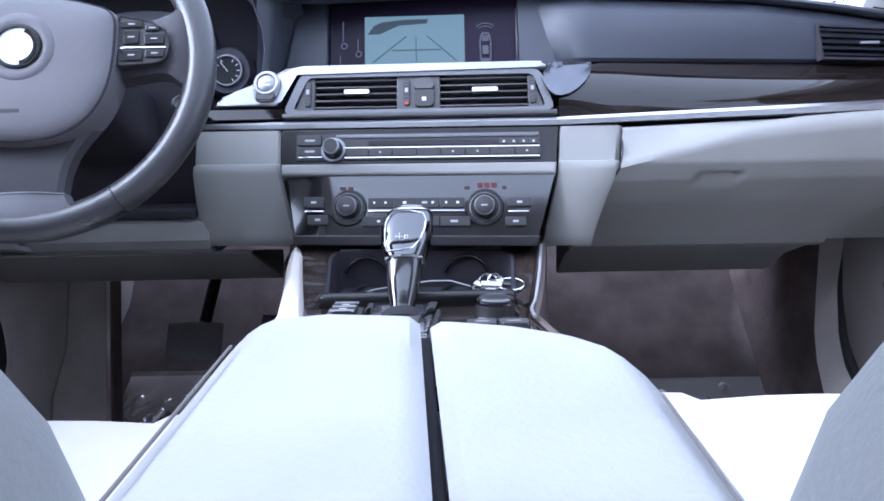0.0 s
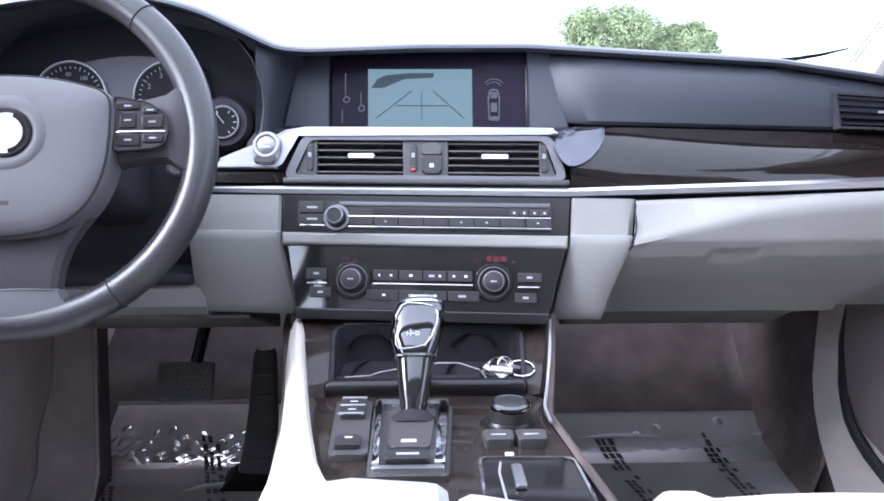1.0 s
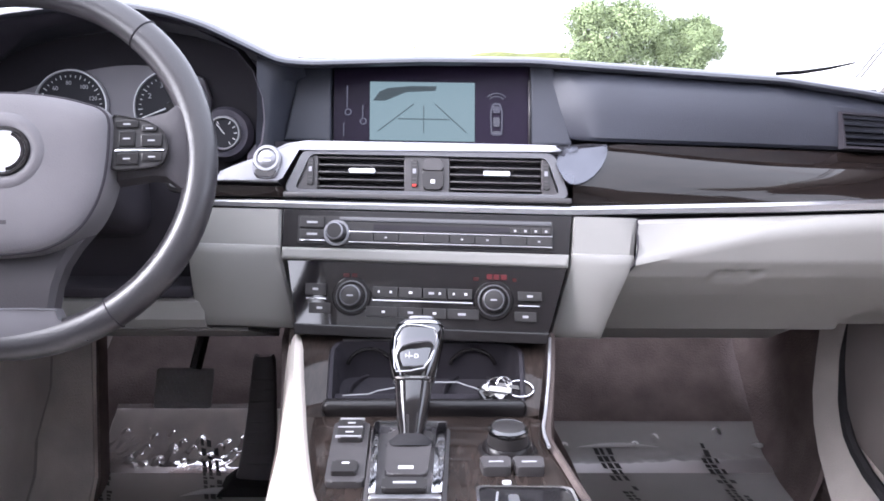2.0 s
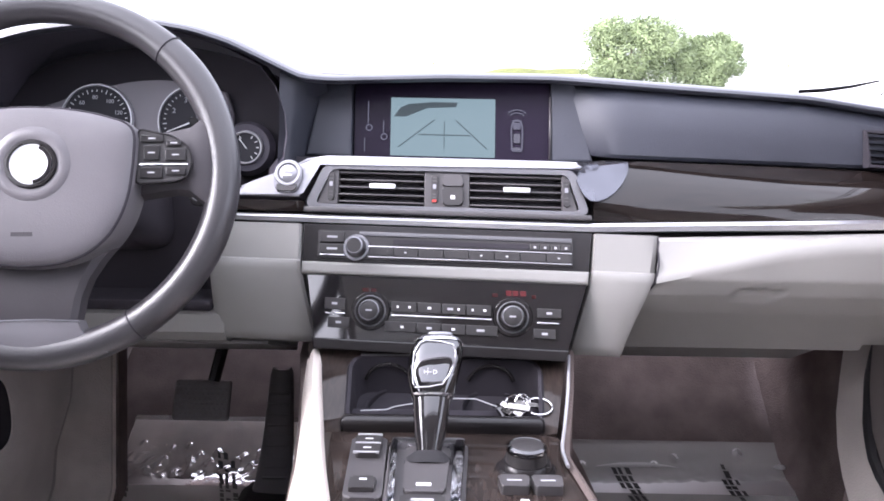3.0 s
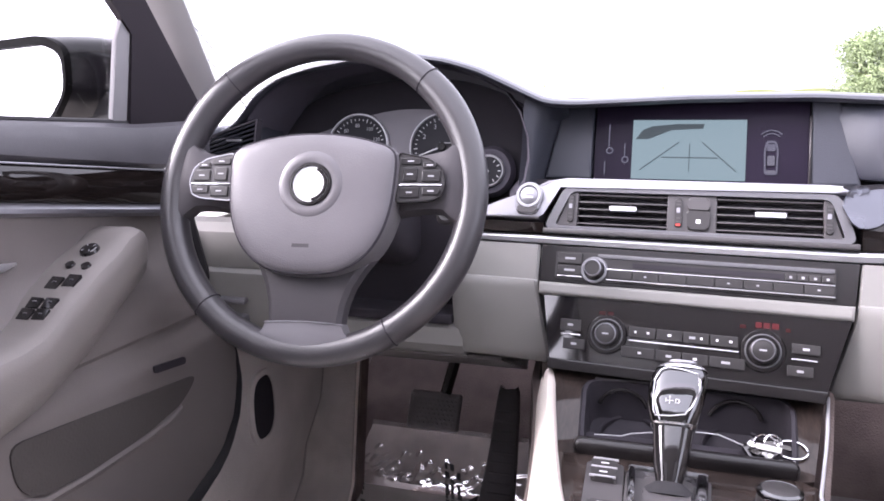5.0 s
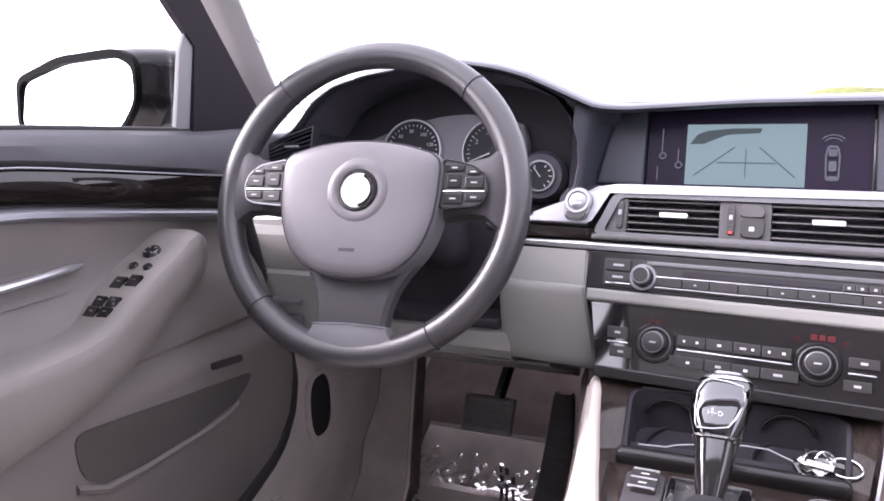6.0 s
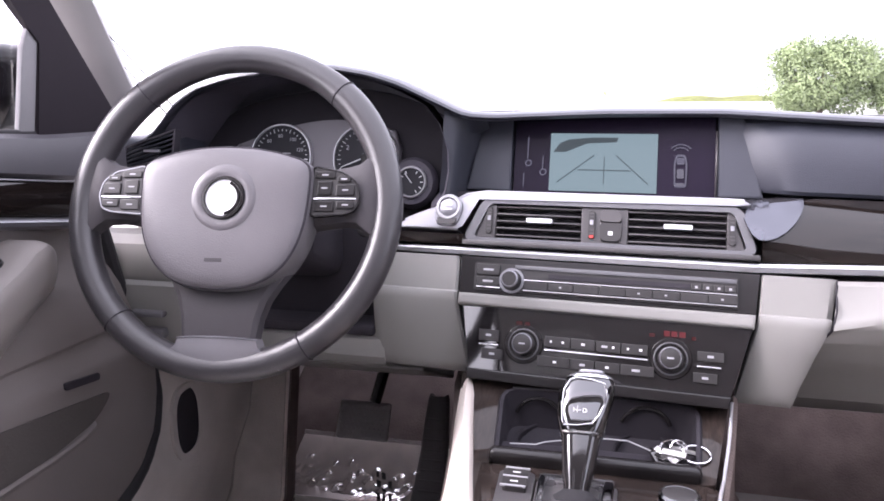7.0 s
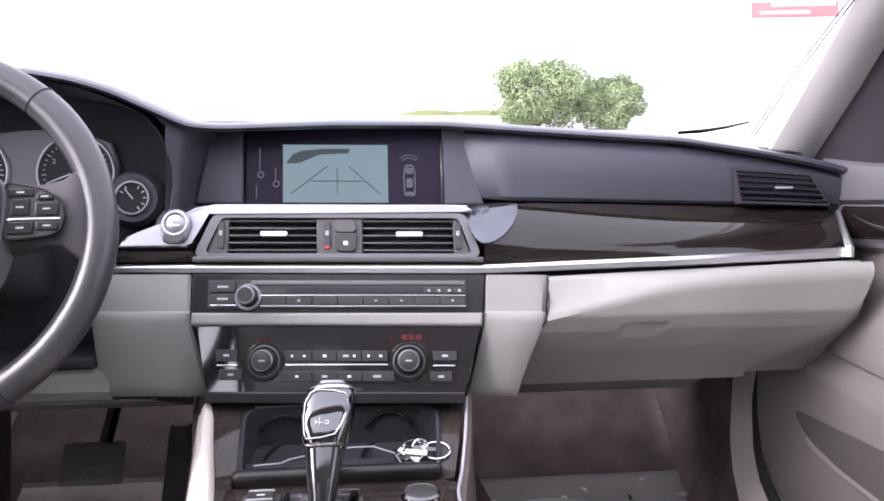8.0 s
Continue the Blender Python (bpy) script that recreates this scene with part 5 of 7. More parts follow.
# ---- climate panel ----
def climate():
    t = thing("climate_panel", "gloss black climate panel with two metal-ringed knobs", "control panel", tuple(STACK(0, 0.71, 0)))
    # the face is level in the middle and bends back a little towards the wheel
    rows = []
    for v in np.linspace(0, 1, 7):
        z = 0.7020 + v * 0.0840
        xl, xr = -0.1565 - 0.0150 * v, 0.1555 + 0.0270 * v
        row = [STACK(xl, z, -0.02)]
        for u in np.linspace(0, 1, 41):
            x = xl + (xr - xl) * u
            row.append(STACK(x, z, 0.003 - 0.115 * (math.hypot(max(0.0, xl + 0.052 - x), 0.006) - 0.006)))
        rows.append(row + [STACK(xr, z, -0.02)])
    part("face", bm_loft(rows), GLOSS, t, "gloss black face with one bent end")
    part("lower_lip", bm_prism([(-0.158, 0.700), (0.156, 0.699), (0.160, 0.712), (-0.160, 0.713)], 0.003, 0.0065, 0.002, place=STACK), FACE, t)
    for kx in (-0.0868, 0.0915):
        m = plane_pose(STACK, kx, 0.7462, 0.003) @ Matrix.Diagonal((0.88, 0.88, 0.82, 1))
        part("dial_plate", bm_lathe([(0.004, 0.0026), (0.0265, 0.0026), (0.0285, 0.0)], m, 44), FACE, t)
        kn = part("knob", bm_lathe([(0.002, 0.0165), (0.0120, 0.0165), (0.0142, 0.0155), (0.0162, 0.005), (0.0168, 0.0026)], m, 40), BUTTONS, t, "black turning knob")
        part("ring", bm_lathe([(0.0130, 0.0160), (0.0138, 0.0174), (0.0147, 0.0166), (0.0151, 0.0150), (0.0130, 0.0160)], m, 44), SATIN, kn, "satin metal ring")
        part("collar", bm_lathe([(0.0205, 0.003), (0.0212, 0.0046), (0.0222, 0.0042), (0.0226, 0.0026), (0.0205, 0.003)], m, 44), VFRAME, kn)
        part("print", moved(bm_box(-0.0045, 0.0045, -0.0011, 0.0011, 0.0166, 0.0169), m), MARK, kn)
    def button(x0, x1, z0, z1, marks=()):
        bt = part("button", slab(x0, x1, z0, z1, -0.008, 0.0062, 0.0009), BUTTONS, t)
        for mx, mw in marks:
            part("mark", slab(mx - mw, mx + mw, (z0 + z1) / 2 - 0.0013, (z0 + z1) / 2 + 0.0013, 0.0062, 0.0065), WHITE if mw < 0.003 else MARK, bt)
    row = [-0.0605, -0.0275, 0.0030, 0.0335, 0.0655]
    marks = [((-0.052, 0.0012), (-0.037, 0.0015)), ((-0.012, 0.0022),), ((0.014, 0.0035), (0.0245, 0.0014)), ((0.042, 0.0013), (0.057, 0.0018))]
    for k in range(4):
        button(row[k] + 0.0006, row[k + 1] - 0.0006, 0.7462, 0.7582, marks[k])
    row2 = [-0.0685, -0.0275, 0.0030, 0.0335, 0.0735]
    marks2 = [((-0.046, 0.0020),), ((-0.012, 0.0032),), ((0.018, 0.0022),), ((0.052, 0.0048),)]
    for k in range(4):
        button(row2[k] + 0.0006, row2[k + 1] - 0.0006, 0.7235, 0.7352, marks2[k])
    for x0, x1, z0, z1 in ((-0.1455, -0.1195, 0.7465, 0.7595), (-0.1405, -0.1130, 0.7255, 0.7375), (0.1215, 0.1510, 0.7470, 0.7575), (0.1170, 0.1440, 0.7235, 0.7345)):
        button(x0, x1, z0, z1, (((x0 + x1) / 2, 0.0035),))
    part("chrome_line", slab(-0.0600, 0.0655, 0.7412, 0.7432, 0.003, 0.0060, 0.0005), CHROME, t, "thin chrome line")
    part("chrome_line", slab(-0.1445, -0.1190, 0.7410, 0.7430, -0.008, 0.0060, 0.0005), CHROME, t, "thin chrome line")
    part("chrome_line", slab(0.1215, 0.1480, 0.7400, 0.7420, -0.008, 0.0060, 0.0005), CHROME, t, "thin chrome line")
    for x0, x1, z0, z1 in ((0.083, 0.090, 0.7705, 0.7765), (0.0915, 0.0985, 0.7705, 0.7765), (0.1005, 0.108, 0.7705, 0.7765)):
        part("red_readout", slab(x0, x1, z0, z1, 0.003, 0.0034), REDLED, t, "glowing red readout")
    for x0, x1 in ((-0.098, -0.090), (-0.087, -0.080), (0.066, 0.073), (0.115, 0.120)):
        part("red_readout", slab(x0, x1, 0.7685, 0.7725, 0.003, 0.0034), REDDIM, t, "faint red readout")
    return t


REDDIM = material("dim_red_display", (0.02, 0.0, 0.0), 0.3, emit=(1.0, 0.03, 0.06), emit_strength=0.022 * LIT)
climate()


# ---- gear selector and console controls ----
def deck_map(u, v, d):
    return (u, v, deck_z(v) + d)


def gear_selector():
    t = thing("gear_selector", "chrome and gloss black gear lever on a satin metal base", "gear lever", (-0.006, 0.76, 0.66))
    part("base", bm_prism(rounded([(-0.045, 0.640), (0.026, 0.640), (0.034, 0.802), (-0.049, 0.802)], 0.008), -0.002, 0.006, 0.002, place=deck_map), VENT, t, "dark grey base plate")
    part("boot_panel", bm_prism(rounded([(-0.029, 0.690), (0.010, 0.690), (0.016, 0.786), (-0.031, 0.786)], 0.008), 0.006, 0.010, 0.002, place=deck_map), VENT, t)
    for a, b in (((-0.047, -0.039), (-0.041, -0.034)), ((0.019, 0.031), (0.013, 0.023))):
        part("wing", bm_prism([(b[0], 0.650), (b[1], 0.650), (a[1], 0.797), (a[0], 0.797)], 0.006, 0.015, 0.003, place=deck_map), CHROME, t, "bright chrome wing")
    part("front_bar", bm_prism(rounded([(-0.045, 0.786), (0.029, 0.786), (0.031, 0.800), (-0.047, 0.800)], 0.003), 0.006, 0.014, 0.002, place=deck_map), CHROME, t, "bright chrome bar")
    part("rear_bar", bm_prism(rounded(rect(-0.040, 0.022, 0.645, 0.652), 0.002), 0.006, 0.011, 0.002, place=deck_map), ALU, t, "satin silver bar")
    bt = part("park_button", bm_prism(rounded(rect(-0.030, 0.010, 0.656, 0.676), 0.003), 0.010, 0.015, 0.002, place=deck_map), BUTTONS, t)
    part("mark", bm_prism(rect(-0.020, 0.000, 0.664, 0.668), 0.015, 0.0154, place=deck_map), MARK, bt)
    part("mark", bm_prism(rect(-0.017, -0.003, 0.700, 0.706), 0.0102, 0.0106, place=deck_map), WHITE, t)
    # lever: sections along a leaning axis
    o, ax = Vector((-0.0075, 0.758, 0.657)), Vector((0.035, 0.665, 0.745)).normalized() * 1.10
    fx, fb = Vector((1, 0, 0)), Vector((0, 0, 0))
    fb = ax.cross(fx).normalized()
    axn = ax.normalized()
    def ringlet(s, w, h, sq=2.6, off=0.0, n=28):
        out = []
        for k in range(n):
            a = k * math.tau / n
            c, d = math.cos(a), math.sin(a)
            out.append(o + ax * s + fx * (1.06 * w * math.copysign(abs(c) ** (2 / sq), c) + off) + fb * (h * math.copysign(abs(d) ** (2 / sq), d)))
        return out
    part("collar", bm_loft([ringlet(0.004, 0.024, 0.020), ringlet(0.010, 0.022, 0.018), ringlet(0.016, 0.014, 0.013)], True, True), RUBBER, t, "black rubber collar")
    part("stem", bm_loft([ringlet(0.010, 0.0115, 0.012), ringlet(0.020, 0.0125, 0.0130), ringlet(0.030, 0.0150, 0.0155), ringlet(0.048, 0.0172, 0.0172), ringlet(0.066, 0.0190, 0.0180, 2.8)], True, True), GLOSS, t, "gloss black stem")
    kn = part("grip", bm_loft([ringlet(0.064, 0.0188, 0.0178, 2.8), ringlet(0.070, 0.0215, 0.0195, 3.0), ringlet(0.085, 0.0252, 0.0206, 3.4, -0.0005), ringlet(0.103, 0.0272, 0.0206, 3.4, 0.0010), ringlet(0.116, 0.0258, 0.0192, 3.2, 0.0028), ringlet(0.1245, 0.0220, 0.0162, 3.0, 0.0040), ringlet(0.129, 0.0150, 0.0105, 2.8, 0.0045), ringlet(0.130, 0.006, 0.004, 2.6, 0.0045)], True, True), LEVER, t, "polished smoked grip")
    # chrome outline on the face towards the driver's seat side
    def face_pt(u, s, lift=0.0):
        return o + ax * s + fx * u - fb * (lerp([0.07, 0.085, 0.103, 0.117], [0.0195, 0.0207, 0.0207, 0.0195], s) * (1 - 0.10 * (abs(u) / 0.02) ** 2) + lift) if FLIP > 0 else o + ax * s + fx * u + fb * (lerp([0.07, 0.085, 0.103, 0.117], [0.0195, 0.0207, 0.0207, 0.0195], s) * (1 - 0.10 * (abs(u) / 0.02) ** 2) + lift)
    FLIP = 1 if fb.y > 0 else -1
    line = [face_pt(u, s, 0.0004) for u, s in ((-0.018, 0.0725), (-0.004, 0.0725), (0.010, 0.0755), (0.0165, 0.084), (0.0215, 0.097), (0.0225, 0.108), (0.0195, 0.1155), (0.006, 0.1180), (-0.010, 0.1195), (-0.0165, 0.1165), (-0.0215, 0.106), (-0.0220, 0.090), (-0.0205, 0.077))]
    part("chrome_outline", bm_sweep(line, 0.0009, 8, True), CHROME, kn, "chrome outline")
    part("chrome_cap", bm_loft([ringlet(0.1215, 0.0245, 0.0184, 3.1, 0.0036), ringlet(0.1235, 0.0234, 0.0176, 3.0, 0.0039), ringlet(0.1255, 0.0216, 0.0158, 2.9, 0.0041), ringlet(0.1280, 0.0175, 0.0126, 2.8, 0.0044)], True), CHROME, kn, "chrome cap ring")
    part("chrome_band", bm_loft([ringlet(0.0662, 0.0196, 0.0186, 2.8), ringlet(0.0672, 0.0206, 0.0192, 2.8), ringlet(0.0682, 0.0212, 0.0196, 2.9)], True), CHROME, kn, "chrome band")
    part("release_button", bm_loft([ringlet(0.127, 0.014, 0.009, 3.0, 0.0045), ringlet(0.1320, 0.0130, 0.008, 3.0, 0.0045), ringlet(0.1328, 0.009, 0.005, 2.6, 0.0045)], True, True), SATIN, kn)
    p = face_pt(0.002, 0.0865, 0.0008)
    nrm = (-fb if FLIP > 0 else fb)
    up = axn
    rt = up.cross(nrm)
    m = Matrix(((rt.x, up.x, nrm.x, p.x), (rt.y, up.y, nrm.y, p.y), (rt.z, up.z, nrm.z, p.z), (0, 0, 0, 1)))
    writing("D", 0.0066, m, WHITE, "letter", kn)
    part("pattern", [moved(bm_box(-0.0110, -0.0034, -0.0003, 0.0003, 0, 0.0004), m), moved(bm_box(-0.0078, -0.0072, -0.0030, 0.0052, 0, 0.0004), m), moved(bm_box(-0.0115, -0.0108, -0.0022, 0.0022, 0, 0.0004), m)], WHITE, kn, "white shift pattern")
    return t


gear_selector()


def mode_switches():
    t = thing("mode_switches", "dark switch block with a silver-edged rocker beside the gear lever", "switch", (-0.07, 0.75, 0.66))
    part("block", bm_prism(rounded([(-0.083, 0.682), (-0.047, 0.682), (-0.052, 0.815), (-0.090, 0.815)], 0.007), -0.002, 0.007, 0.003, place=deck_map), VENT, t)
    r = part("rocker", bm_prism(rounded([(-0.081, 0.762), (-0.056, 0.762), (-0.058, 0.808), (-0.085, 0.808)], 0.004), 0.007, 0.013, 0.003, place=deck_map), BUTTONS, t)
    for y in (0.764, 0.786, 0.807):
        part("chrome_edge", bm_prism(rect(-0.083, -0.057, y - 0.0012, y + 0.0012), 0.012, 0.0142, 0.0005, place=deck_map), SILVER, r, "silver edge")
    for y in (0.775, 0.797):
        part("mark", bm_prism(rect(-0.074, -0.066, y - 0.0012, y + 0.0012), 0.013, 0.0134, place=deck_map), WHITE, r)
    b = part("brake_button", bm_prism(rounded(rect(-0.079, -0.055, 0.692, 0.715), 0.003), 0.007, 0.012, 0.002, place=deck_map), BUTTONS, t)
    part("mark", bm_prism(rect(-0.070, -0.063, 0.707, 0.710), 0.012, 0.0124, place=deck_map), WHITE, b)
    return t


mode_switches()


def rotary_controller():
    t = thing("rotary_controller", "black rotary controller with polished band and button ring", "controller", (0.094, 0.765, 0.66))
    m = pose(0.091, 0.760, 0.657, -4) @ Matrix.Diagonal((0.76, 0.72, 0.95, 1))
    part("base_ring", bm_lathe([(0.002, 0.006), (0.036, 0.006), (0.041, 0.003), (0.043, 0.0)], m, 44), FACE, t)
    part("skirt", bm_lathe([(0.002, 0.012), (0.031, 0.012), (0.034, 0.009), (0.035, 0.006)], m, 44), FACE, t)
    k = part("knob", bm_lathe([(0.002, 0.030), (0.022, 0.030), (0.0255, 0.0285), (0.0265, 0.022), (0.0275, 0.012)], m, 44), BUTTONS, t, "black turning knob")
    part("chrome_band", bm_lathe([(0.0262, 0.0225), (0.0272, 0.0255), (0.0262, 0.0285), (0.0225, 0.0304), (0.0215, 0.030), (0.0262, 0.0225)], m, 48), LEVER, k, "polished band")
    for x0, x1 in ((0.060, 0.090), (0.0915, 0.1215)):
        bt = part("button", bm_prism(rounded([(x0 + 0.002, 0.704), (x1 - 0.002, 0.704), (x1, 0.727), (x0, 0.727)], 0.003), 0.0, 0.010, 0.002, place=deck_map), VENT, t)
        part("mark", bm_prism(rect((x0 + x1) / 2 - 0.007, (x0 + x1) / 2 + 0.007, 0.714, 0.7165), 0.010, 0.0104, place=deck_map), MARK, bt)
    part("symbol", bm_prism(rounded(rect(0.079, 0.087, 0.688, 0.695), 0.002), 0.0, 0.0012, place=deck_map), WHITE, t)
    return t


rotary_controller()


def storage_lid():
    t = thing("storage_lid", "gloss dark veneer storage lid with thin chrome frame", "lid", (0.09, 0.62, 0.67))
    o = rounded([(0.050, 0.52), (0.146, 0.52), (0.139, 0.672), (0.053, 0.675)], 0.008)
    c = (0.096, 0.60)
    inner = [(c[0] + (x - c[0]) * 0.94, c[1] + (y - c[1]) * 0.965) for x, y in o]
    part("lid", bm_prism(inner, 0.0, 0.006, 0.002, place=deck_map), GLOSS, t)
    part("frame", bm_ring(o, inner, -0.002, 0.0075, place=deck_map), CHROME, t, "chrome frame")
    part("groove", bm_sweep([deck_map(x, y, 0.0062) for x, y in ((0.072, 0.53), (0.070, 0.60), (0.069, 0.645), (0.072, 0.664))], 0.0011, 6), SILVER, t, "thin silver line")
    part("latch", bm_prism(rounded(rect(0.080, 0.089, 0.615, 0.656), 0.002), 0.006, 0.009, 0.001, place=deck_map), ALU, t, "bright metal latch")
    return t


storage_lid()


def keys_and_cable():
    t = thing("car_keys", "bunch of car keys on a split ring in the cup tray", "keys", (0.09, 0.886, 0.652))
    part("ring", bm_sweep([(0.118 + 0.016 * math.cos(a), 0.886 + 0.013 * math.sin(a), 0.665 + 0.004 * math.sin(a)) for a in np.linspace(0, math.tau, 24)[:-1]], 0.0014, 8, True), CHROME, t, "steel split ring")
    part("fob", moved(bm_box(-0.018, 0.018, -0.010, 0.010, -0.004, 0.004, 0.003), pose(0.088, 0.884, 0.661, 22, -8, 25)), GLOSS, t, "gloss black key fob")
    part("fob_logo", moved(bm_lathe([(0.0005, 0.0012), (0.005, 0.001), (0.0055, 0.0)], pose(0, 0, 0.004), 20), pose(0.088, 0.884, 0.661, 22, -8, 25)), WHITE, t, "small pale disc")
    for k, (x, y, rx, ry, rz, ln) in enumerate(((0.076, 0.880, 25, -10, -62, 0.036), (0.086, 0.878, 30, 12, -40, 0.030), (0.098, 0.880, 35, -18, 58, 0.030), (0.106, 0.886, 20, 14, 12, 0.032), (0.094, 0.876, 40, 0, -15, 0.026))):
        part("blade", moved(bm_box(-ln / 2, ln / 2, -0.0034, 0.0034, -0.0009, 0.0009, 0.0004), pose(x, y, 0.664 + 0.0012 * k, rx, ry, rz)), STEEL, t)
    for x, y, r, tilt in ((0.092, 0.882, 0.013, 35), (0.100, 0.888, 0.009, 60)):
        part("small_ring", bm_lathe([(r - 0.0012, 0), (r, 0.0012), (r + 0.0012, 0), (r, -0.0012), (r - 0.0012, 0)], pose(x, y, 0.669, tilt, 5, 10), 28), CHROME, t, "small steel ring")
    loose = [(-0.090, 0.883, 0.6575), (-0.072, 0.885, 0.6575), (-0.060, 0.886, 0.6577), (-0.050, 0.890, 0.660), (-0.02, 0.894, 0.664), (0.020, 0.897, 0.668), (0.045, 0.897, 0.668), (0.062, 0.892, 0.664), (0.080, 0.887, 0.660)]
    solo("charging_cable", bm_sweep(loose, 0.0008, 8), MARK, "thin pale cable lying in the cup tray", "cable")


keys_and_cable()


# ---- steering wheel ----
def steering_wheel():
    c = Vector((-0.411, 0.852, 0.934))
    tilt, yaw = 0.387, 0.105
    ex, f = Vector((math.cos(yaw), math.sin(yaw), 0)), Vector((-math.sin(yaw), math.cos(yaw), 0))
    up = math.cos(tilt) * Vector((0, 0, 1)) + math.sin(tilt) * f
    n = ex.cross(up)
    W = Matrix(((ex.x, up.x, n.x, c.x), (ex.y, up.y, n.y, c.y), (ex.z, up.z, n.z, c.z), (0, 0, 0, 1)))
    t = thing("steering_wheel", "black leather three-spoke steering wheel with button pads", "steering wheel", tuple(c))
    R = 0.1835
    def rim_r(a):
        d = math.degrees(a) % 360
        return 0.0168 + 0.0012 * (math.exp(-((d - 40) / 14) ** 2) + math.exp(-((d - 140) / 14) ** 2)) - 0.0006 * math.exp(-((d - 90) / 30) ** 2)
    rows = []
    for k in range(96):
        a = k * math.tau / 96
        r = rim_r(a)
        rows.append([Vector(((R + r * math.cos(b)) * math.cos(a), (R + r * math.cos(b)) * math.sin(a), r * 1.05 * math.sin(b))) for b in np.linspace(0, math.tau, 19)[:-1]])
    rows.append(rows[0])
    b = bm_loft(rows, True)
    bmesh.ops.remove_doubles(b, verts=list(b.verts), dist=1e-6)
    part("rim", moved(b, W), RIMHIDE, t, "black leather rim")
    for deg in (48, 131, 227, -58):
        a = radians(deg)
        r = rim_r(a) + 0.0003
        ringp = [Vector(((R + r * math.cos(q)) * math.cos(a), (R + r * math.cos(q)) * math.sin(a), r * 1.05 * math.sin(q))) for q in np.linspace(0, math.tau, 25)[:-1]]
        part("rim_seam", moved(bm_sweep(ringp, 0.0008, 6, True), W), HOODIN, t, "dark seam line")
    # hub cover: domed airbag lid
    half = [(0.0, 0.077), (0.03, 0.0755), (0.06, 0.0705), (0.088, 0.062), (0.0965, 0.055), (0.0985, 0.044), (0.0975, 0.015), (0.0945, -0.012), (0.088, -0.034), (0.076, -0.056), (0.057, -0.0725), (0.034, -0.0815), (0.0, -0.0845)]
    line = rounded(half + [(-x, y) for x, y in half[-2:0:-1]], 0.012, 3)
    hc = (0.0, -0.002)
    H = W @ pose(0, -0.013, 0.018)
    rows = []
    for s, h in ((1.035, -0.032), (1.03, 0.004), (1.0, 0.0095), (0.985, 0.0110), (0.94, 0.0130), (0.82, 0.0145), (0.62, 0.0155), (0.4, 0.0160), (0.2, 0.0162), (0.02, 0.0163)):
        rows.append([Vector((hc[0] + (x - hc[0]) * s, hc[1] + (y - hc[1]) * s, h)) for x, y in line])
    part("hub_cover", moved(bm_loft(rows, True, True), H), HUBSKIN, t, "grained dark airbag cover")
    groove = [Vector((hc[0] + (x - hc[0]) * 1.0, hc[1] + (y - hc[1]) * 1.0, 0.0085)) for x, y in line]
    part("hub_groove", moved(bm_sweep(groove, 0.0018, 6, True), H), HOODIN, t, "black groove round the cover")
    em = H @ pose(0.003, 0.0165, 0.0145)
    part("dish", bm_lathe([(0.0245, 0.002), (0.029, 0.0036), (0.036, 0.0025), (0.042, -0.0015), (0.0245, -0.002), (0.0245, 0.002)], em, 48), HUBSKIN, t)
    e = part("emblem", bm_lathe([(0.002, 0.0036), (0.014, 0.0034), (0.0205, 0.0026), (0.0215, 0.0)], em, 44), WHITE, t, "round emblem, white disc in a dark ring")
    part("emblem_ring", bm_lathe([(0.0205, 0.0030), (0.0215, 0.0050), (0.0240, 0.0048), (0.0255, 0.002), (0.0255, -0.001), (0.0205, 0.0030)], em, 48), FACE, e, "dark ring")
    part("emblem_band", moved(bm_loft([[(r * math.cos(q), r * math.sin(q), 0.0040) for r in (0.0168, 0.0203)] for q in np.linspace(radians(-80), radians(66), 20)], thick=0.0008), em), GLOSS, e, "dark curved band")
    part("legend", moved(bm_box(-0.013, 0.007, -0.0555, -0.0515, 0.0150, 0.0157), H), SPOKE, t, "small dark legend bar")
    # side spokes and pads
    for s in (-1, 1):
        rows = []
        for x, y0, y1, z, th in ((0.075, -0.028, 0.050, -0.012, 0.014), (0.11, -0.022, 0.048, -0.010, 0.013), (0.135, -0.020, 0.050, -0.004, 0.0135), (0.150, -0.022, 0.052, 0.0, 0.0145), (0.160, -0.030, 0.060, 0.001, 0.0145), (0.170, -0.038, 0.064, 0.000, 0.0125), (0.178, -0.050, 0.072, -0.001, 0.009)):
            rows.append([Vector((s * x, y, z + w)) for y, w in ((y0, -th * 0.4), (y0 + 0.004, th * 0.7), (y0 + 0.014, th), ((y0 + y1) / 2, th * 1.15), (y1 - 0.012, th), (y1 - 0.003, th * 0.7), (y1, -th * 0.4), ((y0 + y1) / 2, -th))])
        part("side_spoke", moved(bm_loft(rows, True, True), W), SPOKE, t)
        P2 = W @ pose(0, -0.010, 0.008)
        pad = [(0.1005, 0.054), (0.135, 0.047), (0.1500, 0.036), (0.1545, 0.020), (0.1500, 0.004), (0.139, -0.0005), (0.0990, -0.0035)]
        pad = [(s * x, y) for x, y in pad][::s]
        pd = part("button_pad", moved(bm_prism(rounded(pad, 0.005), 0.002, 0.0125, 0.002), P2), BUTTONS if s > 0 else VENT, t, "dark button pad" if s > 0 else "satin grey button pad")
        part("pad_frame", moved(bm_sweep([Vector((x, y, 0.0125)) for x, y in rounded(pad, 0.005)], 0.0011, 6, True), P2), FACE if s > 0 else SATIN, pd)
